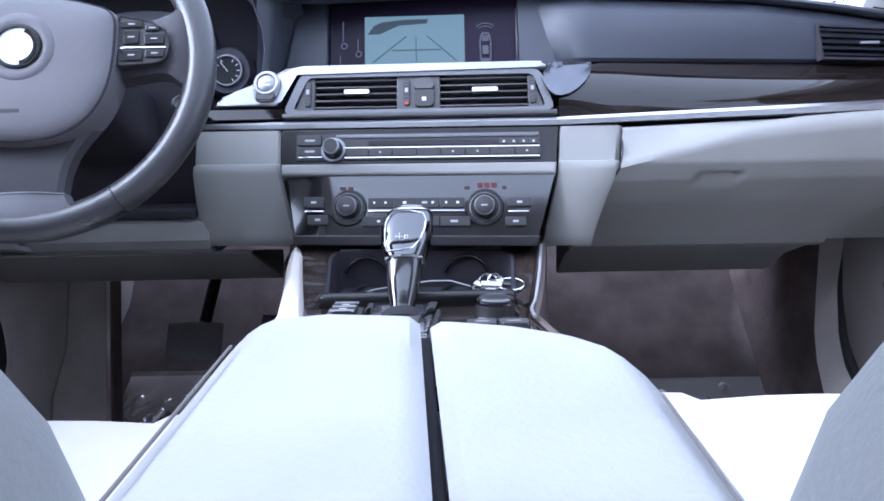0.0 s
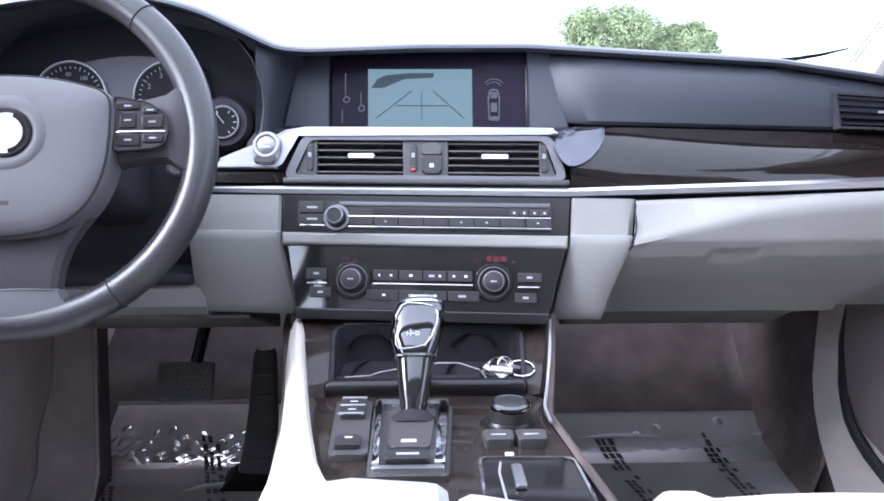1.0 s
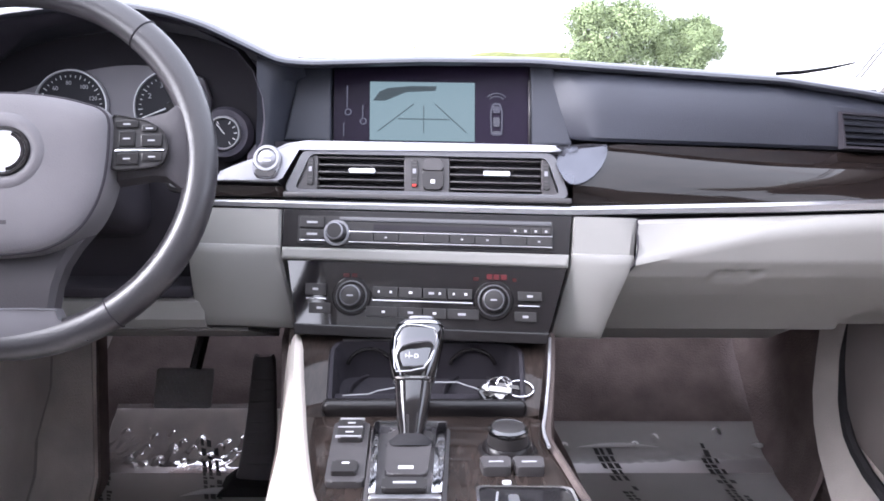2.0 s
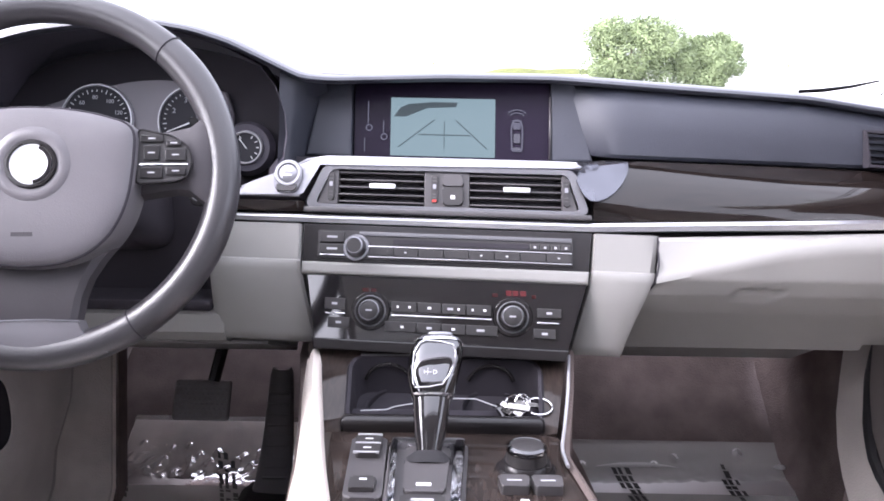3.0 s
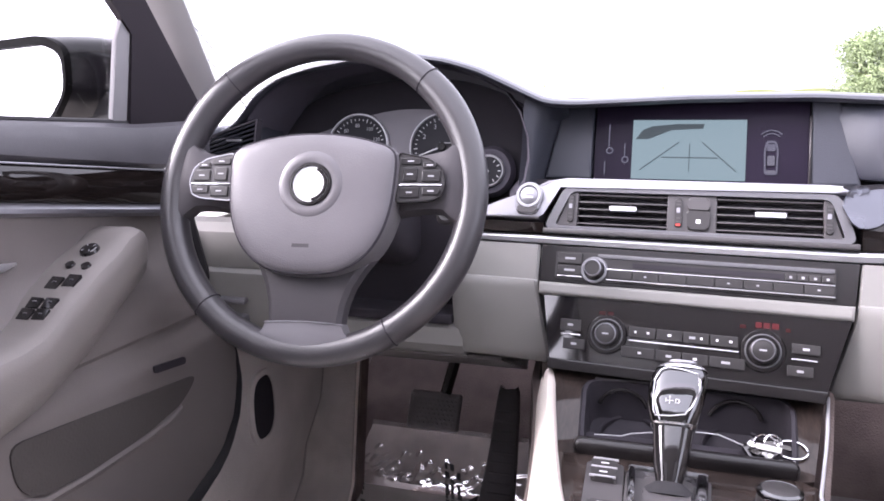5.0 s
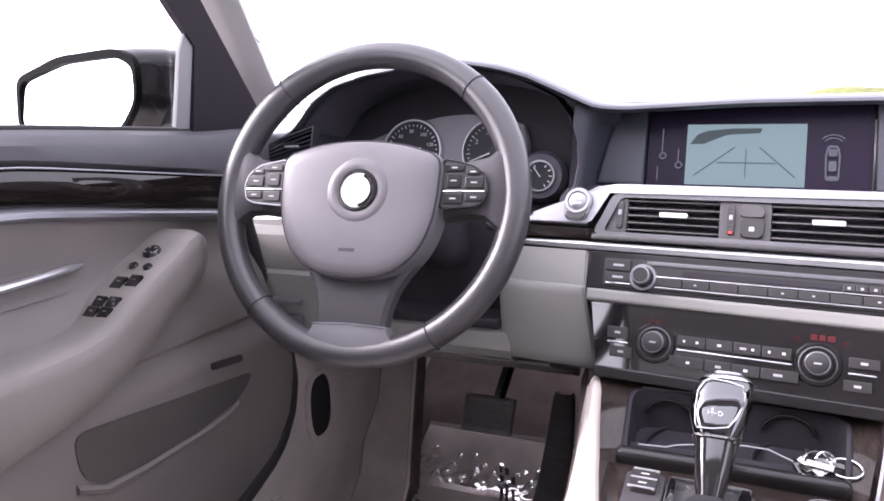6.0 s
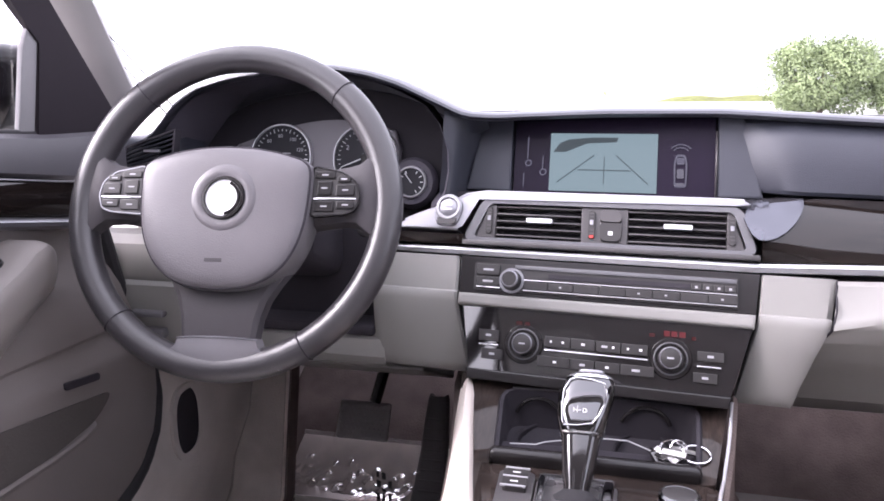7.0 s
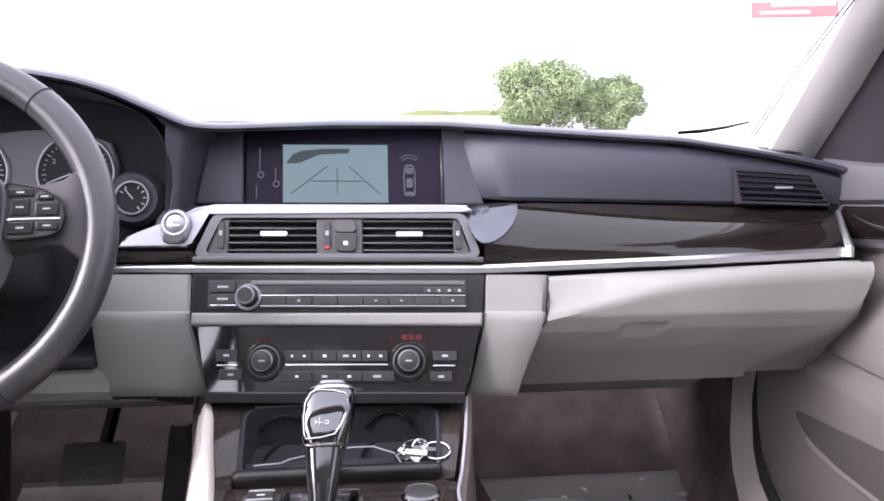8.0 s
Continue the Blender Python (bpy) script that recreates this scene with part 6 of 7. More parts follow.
        part("chrome_bar", moved(bm_box(min(s * 0.102, s * 0.151), max(s * 0.102, s * 0.151), 0.0155, 0.0175, 0.0125, 0.0142, 0.0005), P2), CHROME, pd, "thin chrome bar")
        for x0, x1, y0, y1 in ((0.1035, 0.126, 0.0395, 0.0475), (0.129, 0.144, 0.0355, 0.0425), (0.1065, 0.1225, 0.0205, 0.0365), (0.128, 0.149, 0.0200, 0.0330), (0.1035, 0.126, 0.0015, 0.0140), (0.129, 0.149, 0.0050, 0.0140)):
            bt = part("button", moved(bm_box(min(s * x0, s * x1), max(s * x0, s * x1), y0, y1, 0.0125, 0.0148, 0.0012), P2), FACE if s > 0 else BUTTONS, pd)
            mx, my = s * (x0 + x1) / 2, (y0 + y1) / 2
            part("mark", moved(bm_box(mx - 0.0035, mx + 0.0035, my - 0.0007, my + 0.0007, 0.0148, 0.0151), P2), MARK, bt)
    # lower spoke; the lighter grey of its foot stands for a highlight
    rows = []
    for y, hw, z in ((-0.055, 0.083, -0.010), (-0.075, 0.074, -0.004), (-0.090, 0.064, 0.0), (-0.108, 0.054, 0.0025), (-0.128, 0.0475, 0.0035), (-0.150, 0.0445, 0.004), (-0.168, 0.050, 0.002)):
        rows.append([Vector((u * hw, y, z + w)) for u, w in ((-1, -0.010), (-0.97, 0.004), (-0.85, 0.0085), (0, 0.010), (0.85, 0.0085), (0.97, 0.004), (1, -0.010), (0, -0.014))])
    part("lower_spoke", moved(bm_loft(rows, True, True), W), SPOKE, t, "dark grey lower spoke")
    part("spoke_foot", moved(bm_loft([[Vector((u * hw, y, z + w)) for u, w in ((-1, -0.008), (-0.95, 0.009), (0, 0.0125), (0.95, 0.009), (1, -0.008), (0, -0.014))] for y, hw, z in ((-0.150, 0.047, 0.004), (-0.160, 0.051, 0.004), (-0.174, 0.066, 0.004), (-0.183, 0.080, 0.002))], True, True), W), FOOTGREY, t, "satin spoke foot, highlight put into its grey")
    part("foot_seam", moved(bm_sweep([Vector((u * 0.047, -0.1495 - 0.002 * u * u, 0.0166 - 0.004 * u * u)) for u in np.linspace(-1, 1, 9)], 0.0009, 6), W), SATIN, t, "pale seam line")
    return t


steering_wheel()


def column():
    t = thing("steering_column", "black steering column shroud with two stalks", "steering column", (-0.405, 1.0, 0.9))
    m = Matrix.Translation((-0.408, 0.935, 0.905)) @ Euler((radians(-22), 0, radians(6))).to_matrix().to_4x4()
    part("shroud", moved(bm_box(-0.062, 0.062, -0.05, 0.16, -0.052, 0.045, 0.025, 3), m), HOODIN, t)
    part("stalk", bm_sweep([(-0.36, 0.935, 0.925), (-0.31, 0.925, 0.925), (-0.262, 0.915, 0.918), (-0.238, 0.905, 0.912)], [0.008, 0.007, 0.009, 0.008], 12), FACE, t, "black wiper stalk")
    part("stalk", bm_sweep([(-0.455, 0.93, 0.925), (-0.52, 0.92, 0.93), (-0.57, 0.91, 0.93)], [0.008, 0.007, 0.009], 12), FACE, t, "black indicator stalk")
    part("key_slot", bm_lathe([(0.006, 0.004), (0.009, 0.006), (0.013, 0.004), (0.014, 0)], pose(-0.305, 1.012, 0.885, 60), 24), BUTTONS, t)
    return t


column()


# ---- doors ----
def door(s, name, X, dy, dz, label):
    """A front door seen from inside; s is its side, dy and dz shift it to its hinge."""
    t = thing(name, label, "door", (s * 0.72, 0.4, 0.35))
    yf = 0.925 + dy
    def P(y, inset, z):
        return (s * (X - inset), y, z)
    def zt(y):
        return lerp([-0.05, 0.62, 0.92], [1.040, 0.994, 0.951], y - dy) + dz
    def belt(y):
        return lerp([-0.05, 0.63, 0.90], [1.050, 1.031, 1.013], y - dy) + dz
    ys = list(np.linspace(-0.02, yf, 28))
    # padded top under the window
    rows = [[P(y, -0.045, belt(y)), P(y, -0.012, belt(y) + 0.002), P(y, -0.003, belt(y) - 0.004), P(y, 0.004, (belt(y) + zt(y)) / 2 + 0.004), P(y, 0.004, zt(y) + 0.008), P(y, -0.006, zt(y) + 0.001)] for y in ys]
    rows.append([P(yf + (0.10 if s < 0 else 0.022 + 0.045 * k), i, z) for (i, z), k in zip(((-0.045, belt(yf)), (-0.012, belt(yf) + 0.002), (-0.003, belt(yf) - 0.004), (0.004, (belt(yf) + zt(yf)) / 2 + 0.004), (0.004, zt(yf) + 0.008), (-0.006, zt(yf) + 0.001)), (1, 1, 0.95, 0.5, 0.1, 0))])
    part("top_pad", bm_loft(rows, thick=0.004), PADDOOR, t, "charcoal padded door top")
    part("window_seal", bm_sweep([P(y, -0.016, belt(y) + 0.003) for y in ys], 0.004, 8), RUBBER, t, "black window seal")
    # veneer with metal surround
    hv = lambda y: lerp([0.55, 0.92], [0.040, 0.047], y - dy)
    rows = [[P(y, -0.004, zt(y) - 0.002), P(y, 0.0035, zt(y) - hv(y) * 0.35), P(y, 0.003, zt(y) - hv(y) * 0.75), P(y, -0.003, zt(y) - hv(y))] for y in ys]
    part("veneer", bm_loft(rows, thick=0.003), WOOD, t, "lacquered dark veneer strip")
    part("top_line", bm_sweep([P(y, 0.001, zt(y)) for y in ys], 0.0014, 8), SATIN, t, "thin metal line")
    rows = [[P(y, -0.004, zt(y) - hv(y) + 0.001), P(y, 0.004, zt(y) - hv(y) - 0.001), P(y, 0.0095, zt(y) - hv(y) - 0.006), P(y, 0.010, zt(y) - hv(y) - 0.011), P(y, 0.002, zt(y) - hv(y) - 0.0155)] for y in ys]
    part("lower_line", bm_loft(rows, thick=0.002), BANDALU, t, "satin metal lower moulding")
    part("end_line", bm_sweep([P(yf, 0.001, zt(yf)), P(yf + 0.004, 0.004, zt(yf) - 0.010), P(yf + 0.002, 0.005, zt(yf) - 0.035), P(yf - 0.012, 0.006, zt(yf) - 0.056)], 0.0032, 8), ALU, t, "satin metal end")
    # main skin
    def front(z):
        if s > 0:
            return lerp([0.33, 0.40, 0.415, 0.43, 0.445, 0.467, 0.51, 0.58, 0.64, 0.73, 0.83, 0.93], [0.75, 0.90, 1.02, 1.10, 1.140, 1.170, 1.192, 1.202, 1.203, 1.195, 1.17, 1.13], z)
        return lerp([0.30, 0.44, 0.473, 0.486, 0.509, 0.555, 0.61, 0.65, 0.70, 0.80, 0.90], [0.66, 0.83, 0.912, 0.943, 0.976, 1.003, 1.012, 1.010, 1.000, 0.965, 0.945], z) + dy
    prof = [(-0.004, -1), (-0.012, 0.893), (-0.014, 0.868), (-0.010, 0.845), (0.004, 0.822), (0.014, 0.800), (0.020, 0.772), (0.020, 0.758), (0.016, 0.752), (0.018, 0.735), (0.027, 0.722), (0.028, 0.700), (0.026, 0.660), (0.022, 0.620), (0.019, 0.585), (0.015, 0.555), (0.011, 0.53), (0.008, 0.509), (0.004, 0.486), (0.0, 0.46), (-0.02, 0.40), (-0.04, 0.34)]
    rows = []
    for k in range(36):
        u = k / 35
        row = []
        for inset, z in prof:
            if z < 0:
                y = -0.02 + (yf + 0.02) * u
                row.append(P(y, inset, zt(y) - hv(y) - 0.012))
            else:
                zz = z + dz
                y = -0.02 + (front(z) + 0.02) * u
                row.append(P(y, inset, zz + lerp([0, 1], [0.012, -0.012], u) * (0.72 < z < 0.80)))
        rows.append(row)
    part("skin", bm_loft(rows, thick=0.004), CARD, t, "oyster door skin, coloured darker than the armrest")
    # dark rubber seal round the front edge
    line = [P(front(z) + 0.012, lerp([0.40, 0.60, 0.70, 0.9], [0.006, 0.016, 0.010, 0.0], z), z + dz) for z in np.linspace(0.44 if s < 0 else 0.415, 0.90, 30)]
    part("edge_seal", bm_sweep(line, 0.0095, 8), RUBBER, t, "black rubber door seal")
    part("frame_panel", bm_box(min(s * (X + 0.02), s * (X + 0.06)), max(s * (X + 0.02), s * (X + 0.06)), -0.02, 0.93 + dy, 0.36, 0.98 + dz), PAINT, t)
    # armrest: level at the back, climbing forwards under the switches to a rounded nose
    def ridge(ya):
        return lerp([0.0, 0.55, 0.605, 0.635, 0.656, 0.67, 0.70, 0.725, 0.753, 0.785, 0.805, 0.825, 0.84, 0.852], [0.812, 0.812, 0.812, 0.817, 0.8275, 0.837, 0.8515, 0.865, 0.876, 0.892, 0.896, 0.889, 0.874, 0.850], ya) + dz
    def top(ya, ins, lift):
        return P(ya + dy, ins, ridge(ya) + lift)
    rows = []
    for k in range(64):
        ya = -0.02 + (k / 63) ** 0.8 * (0.852 + 0.02)
        y, z = ya + dy - (0.0 if s < 0 else 0.11), ridge(ya)
        w = lerp([0.0, 0.56, 0.66, 0.76, 0.80, 0.825, 0.84, 0.852], [0.078, 0.076, 0.068, 0.062, 0.056, 0.044, 0.030, 0.012], ya)
        r = lerp([0.0, 0.80, 0.852], [0.020, 0.020, 0.008], ya)
        lo = min(z - 0.03, lerp([0.0, 0.5, 0.62, 0.70, 0.76, 0.80, 0.84, 0.852], [0.700, 0.705, 0.725, 0.755, 0.795, 0.815, 0.828, 0.832], ya) + dz)
        rows.append([P(y, -0.014, z), P(y, 0.0, z), P(y, w - r - 0.012, z), P(y, w - r, z + 0.0005), P(y, w - r * 0.55, z - 0.002), P(y, w - r * 0.22, z - r * 0.28), P(y, w - r * 0.04, z - r * 0.62), P(y, w, z - r), P(y, w * 0.96, z - r - 0.4 * (z - r - lo)), P(y, w * 0.78, z - r - 0.8 * (z - r - lo)), P(y, w * 0.5, lo), P(y, 0.0, lo - 0.010), P(y, -0.02, lo)])
    arm = part("armrest", bm_loft(rows, True, True), ARMSKIN, t, "oyster armrest climbing to the front, coloured lighter than the door")
    if s < 0:
        for ya, i0, i1, ln in ((0.6985, 0.0115, 0.0295, 0.0145), (0.703, 0.0310, 0.0490, 0.0145), (0.6695, 0.0115, 0.0295, 0.0110), (0.6705, 0.0310, 0.0490, 0.0110), (0.6560, 0.0115, 0.0295, 0.0110), (0.6570, 0.0310, 0.0490, 0.0110)):
            rows = [[top(y, i0, -0.003), top(y, i0 + 0.001, 0.0015 + 0.002 * k), top(y, i1 - 0.001, 0.0015 + 0.002 * k), top(y, i1, -0.003)] for k, y in ((0, ya - ln / 2), (0, ya - ln / 2 + 0.001), (1, ya + ln / 2 - 0.001), (0, ya + ln / 2))]
            w = part("window_switch", bm_loft(rows, True, True), GLOSS, arm, "black window switch")
            q = Vector(top(ya, (i0 + i1) / 2, 0.0030))
            part("mark", bm_box(q.x - 0.0022, q.x + 0.0022, q.y - 0.0010, q.y + 0.0010, q.z - 0.0005, q.z + 0.0003), SATIN, w)
        tilt = lambda ya, ins: Matrix.Translation(top(ya, ins, 0.0)) @ pose(0, 0, 0, 24)
        k = part("mirror_knob", bm_lathe([(0.002, 0.005), (0.009, 0.005), (0.0105, 0.004), (0.0118, 0.0)], tilt(0.753, 0.022), 28), GLOSS, arm, "round black mirror knob")
        for a in range(4):
            part("mark", moved(bm_box(0.0055, 0.0085, -0.0006, 0.0006, 0.005, 0.0053), tilt(0.753, 0.022) @ pose(0, 0, 0, 0, 0, 45 + 90 * a)), MARK, k)
        for ya, i in ((0.7255, 0.0185), (0.7255, 0.0405)):
            part("mirror_button", bm_lathe([(0.001, 0.003), (0.0050, 0.003), (0.0060, 0.0)], tilt(ya, i), 16), GLOSS, arm, "small black button")
    # inner door handle in a recess
    sunk = lambda y: 0.012 * max(0.0, abs(y - dy - 0.56) / 0.14 - 0.5)
    part("handle_recess", bm_loft([[P(y, -0.0125 - sunk(y), 0.905 + dz), P(y, -0.0110 - sunk(y), 0.895 + dz), P(y, -0.010 - sunk(y), 0.860 + dz), P(y, -0.006 - sunk(y), 0.850 + dz)] for y in np.linspace(0.42 + dy, 0.70 + dy, 17)], thick=0.002), CARD, t)
    part("handle", bm_sweep([P(y, 0.004 - 0.010 * ((y - dy - 0.58) / 0.1) ** 2, 0.8735 + dz + 0.004 * math.sin((y - dy - 0.48) * 9)) for y in np.linspace(0.48 + dy, 0.676 + dy, 12)], [0.002] + [0.0045] * 10 + [0.0015], 10), ALU, t, "bright metal door pull")
    # map pocket and small lamp slot
    pk = rounded([(0.911, 0.664), (0.874, 0.634), (0.793, 0.622), (0.698, 0.622), (0.630, 0.630), (0.606, 0.655), (0.600, 0.706), (0.664, 0.698), (0.75, 0.686)], 0.02)
    if s > 0:
        pk = [(u + 0.035, v - 0.030) for u, v in pk]
    pmap = lambda u, v, d: P(u + dy, lerp([0.56, 0.62, 0.66, 0.70, 0.722], [0.016, 0.022, 0.026, 0.028, 0.027], v) + d, v + dz)
    part("pocket", bm_prism(pk if s < 0 else pk[::-1], -0.010, 0.0065, 0.001, place=pmap), POCKET, t, "dark map pocket")
    rows = [[pmap(u, v - 0.004, -0.004), pmap(u, v - 0.005, 0.0075), pmap(u, v + 0.001, 0.0095), pmap(u, v + 0.005, 0.007), pmap(u, v + 0.010, -0.004)] for u, v in [(u + (0.0 if s < 0 else 0.035), v - (0.0 if s < 0 else 0.030)) for u, v in ((0.60, 0.640), (0.64, 0.620), (0.70, 0.616), (0.80, 0.616), (0.85, 0.620), (0.872, 0.628))]]
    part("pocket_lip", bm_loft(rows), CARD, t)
    if s < 0:
        part("lamp_slot", bm_prism(rounded([(0.822, 0.6985), (0.884, 0.6895), (0.884, 0.6995), (0.822, 0.7085)], 0.003)[::(1 if s < 0 else -1)], -0.004, 0.0075, 0.001, place=pmap), HOODIN, t, "black lamp slot")
    # window pane and its front guide, sail panel
    w = part("window_pane", bm_loft([[P(y, -0.020, belt(y) - 0.01), P(y, -0.004, 1.16 + dz), P(y, 0.05, 1.34 + dz)] for y in (-0.02, 0.3, 0.6, 0.85 + dy)], thick=0.003), GLASS, t)
    w.visible_shadow = False
    sail = [(0.879, 1.012), (1.05, 1.000), (1.03, 1.035), (0.898, 1.170), (0.80, 1.27), (0.70, 1.36), (0.64, 1.34), (0.76, 1.235), (0.839, 1.163), (0.881, 1.127)]
    if s > 0:
        sail = [(0.70, 1.016)] + sail[1:6] + [(0.56, 1.36), (0.58, 1.30), (0.66, 1.18)]
    bow = lambda u, v, d: P(u + dy, -0.022 + d + 0.30 * max(0, v - 1.0) ** 1.3, v + dz)
    part("sail_panel", bm_prism(sail if s < 0 else sail[::-1], 0, 0.010, 0.002, place=bow), SAIL, t, "black mirror triangle panel")
    guide = [(0.852, 1.012), (0.878, 1.012), (0.880, 1.127), (0.862, 1.142), (0.856, 1.12)]
    part("window_guide", bm_prism(guide if s < 0 else guide[::-1], 0, 0.007 if s < 0 else 0.004, 0.002, place=bow), GUIDE, t, "grey window guide")
    return t


# lighter copy of the door oyster, light on the armrest put into the colour
ARMSKIN = material("lightened_oyster_skin", (0.196, 0.178, 0.168), 0.55, grain=0.2, grain_scale=700, mottle=0.06)
POCKET = material("dark_pocket_cloth", (0.062, 0.055, 0.051), 0.9, grain=0.4, grain_scale=300)
door(-1, "driver_door", 0.68, 0.0, 0.0, "oyster car door with dark veneer strip and switch armrest, closed")
door(1, "passenger_door", 0.72, 0.150, -0.030, "oyster car door with dark veneer strip and map pocket, closed")


def pillar(s, lo, hi, name):
    lo, hi = Vector(lo), Vector(hi)
    end = hi + (hi - lo) * 1.75
    start = lo - (hi - lo) * 0.35
    t = thing(name, "grey windscreen pillar trim rising from the dashboard", "pillar", tuple(lo), kind="structure")
    rows = []
    out = Vector((s * 1.0, -0.25, -0.25)).normalized()
    for k in np.linspace(0, 1, 14):
        p = start.lerp(end, k)
        ax = (end - start).normalized()
        o = (out - ax * out.dot(ax)).normalized()
        q = ax.cross(o).normalized() * s
        w = 0.058 + 0.02 * (1 - k) ** 3
        rows.append([p, p + o * w * 0.25 - q * 0.010, p + o * w * 0.6 - q * 0.012, p + o * w * 0.95 - q * 0.004, p + o * w + q * 0.01, p + o * w * 0.6 + q * 0.035, p + o * 0.004 + q * 0.025])
    part("trim", bm_loft(rows, True, True), PILLAR, t)
    return t


pillar(-1, (-0.707, 1.10, 1.067), (-0.650, 0.95, 1.190), "wall_windscreen_pillar_west")
pillar(1, (0.672, 1.18, 1.007), (0.634, 0.98, 1.174), "wall_windscreen_pillar_east")


def door_mirror():
    t = thing("door_mirror", "dark door mirror with bright mirror glass outside the window", "mirror", (-0.93, 0.97, 1.02))
    line = rounded([(-1.10, 1.018), (-0.872, 1.012), (-0.835, 1.060), (-0.832, 1.120), (-0.868, 1.137), (-0.99, 1.130), (-1.09, 1.100)], 0.02, 5)
    c = (-0.96, 1.07)
    rows = []
    for y, k, dx in ((0.948, 0.97, 0.0), (0.942, 1.0, 0.0), (0.955, 1.02, 0.008), (0.985, 1.03, 0.030), (1.03, 1.0, 0.058), (1.075, 0.8, 0.070), (1.10, 0.4, 0.065)):
        rows.append([(c[0] + (x - c[0]) * k + dx, y, c[1] + (z - c[1]) * k) for x, z in line])
    part("shell", bm_loft(rows, True, True), PAINT, t, "dark painted shell")
    inner = [(c[0] + (x - c[0]) * 0.95, c[1] - 0.003 + (z - c[1]) * 0.86) for x, z in line]
    part("bezel", bm_ring(line, inner, 0.0, 0.014, place=lambda u, v, d: (u, 0.944 - d, v)), BEZEL, t)
    part("glass", bm_prism(inner, 0.0, 0.003, place=lambda u, v, d: (u, 0.938 - d + 0.06 * (v - c[1]), v)), MIRROR, t, "mirror glass")
    part("foot", bm_box(-0.85, -0.72, 0.975, 1.035, 1.000, 1.060, 0.015), PAINT, t)
    return t


door_mirror()


# ---- footwells ----
def footwell(s):
    side = "wall_kick_west" if s < 0 else "wall_kick_east"
    rows = []
    if s < 0:
        for y, ins in ((0.60, -0.032), (0.90, -0.030), (0.98, -0.004), (1.06, 0.004), (1.19, 0.008), (1.28, 0.0), (1.45, -0.01), (1.78, 0.0)):
            kx = 0.715 - ins
            rows.append([(-kx, y, 0.86), (-kx, y, 0.6), (-kx + 0.003, y, 0.42), (-kx - 0.02, y, 0.33), (-kx - 0.02, y, 0.20)])
    else:
        # an upright panel with a rolled front edge that runs back towards the sill lower down
        for u in (0.0, 0.4, 0.7, 0.88, 0.97, 1.0):
            row = []
            for z in (0.86, 0.62, 0.52, 0.46, 0.41, 0.37, 0.33, 0.29, 0.25, 0.22):
                end = lerp([0.22, 0.29, 0.33, 0.37, 0.41, 0.46, 0.56, 0.86], [1.08, 1.15, 1.20, 1.245, 1.275, 1.295, 1.305, 1.305], z)
                x = lerp([0.0, 0.4, 0.7, 0.88, 0.97, 1.0], [0.756, 0.752, 0.738, 0.720, 0.710, 0.716], u)
                row.append((x, 0.90 + (end - 0.90) * u, z))
            rows.append(row)
        carpet = []
        for y, lift in ((1.27, 0.0), (1.40, 0.004), (1.46, 0.035), (1.54, 0.10), (1.62, 0.165), (1.70, 0.24), (1.79, 0.36)):
            carpet.append([(0.742 - q, y, max(z, 0.214 + lift + h)) for q, z, h in ((0.0, 0.88, 0.2), (0.0, 0.50, 0.12), (0.002, 0.36, 0.06), (0.006, 0.29, 0.03), (0.018, 0.24, 0.012), (0.035, 0.214, 0.0))])
        solo("wall_footwell_east", bm_loft(carpet, thick=0.008), CARPET, "brown-grey carpet on the side of the footwell", "carpet", "structure")
    solo(side, bm_loft(rows, thick=0.01), KICK, "oyster carpeted kick panel at the side of the footwell", "kick panel", "structure")
    if s < 0:
        t = thing("kick_panel_grille", "dark oval opening in the kick panel", "grille", (-0.70, 1.150, 0.45))
        oval = [(1.142 + 0.034 * math.copysign(abs(math.cos(a)) ** 0.7, math.cos(a)), 0.505 + 0.058 * math.copysign(abs(math.sin(a)) ** 0.8, math.sin(a))) for a in np.linspace(0, math.tau, 33)[:-1]]
        pm = lambda u, v, d: (-0.698 + d, u, v)
        part("opening", bm_prism(oval, -0.002, 0.0035, 0.001, place=pm), HOODIN, t)
        part("rim", bm_ring([(1.142 + (u - 1.142) * 1.35, 0.505 + (v - 0.505) * 1.18) for u, v in oval], oval, -0.006, 0.006, place=pm), KICK, t)


footwell(-1)
footwell(1)


def toe(y):
    """Height of the carpet that rises softly from the floor to the toe board."""
    return 0.208 + 0.84 * 0.028 * math.log(1 + math.exp((y - 1.43) / 0.028))


def floor_mat(name, x0, x1, y1, mat, label):
    rows = []
    ys = [y for y in (0.80, 1.0, 1.2, 1.3, 1.35, 1.38, 1.40, 1.42, 1.44, 1.46, 1.48, 1.50, 1.515, 1.53) if y <= y1]
    for y in ys:
        z = toe(y)
        c, h = (x0 + x1) / 2, (x1 - x0) / 2
        rows.append([(c + h * u, y, z + 0.008 - 0.010 * max(0.0, (y - y1 + 0.03) / 0.03) + 0.0015 * noise.noise((u, y * 9, 0))) for u in np.linspace(-1, 1, 11)])
    return solo(name, bm_loft(rows, thick=0.008), mat, label, "floor mat", group="floor mats")


floor_mat("floor_mat", -0.655, -0.275, 1.53, MAT, "taupe carpet floor mat in the driver footwell")
floor_mat("floor_mat", 0.235, 0.735, 1.50, MATGREY, "grey carpet floor mat in the passenger footwell")


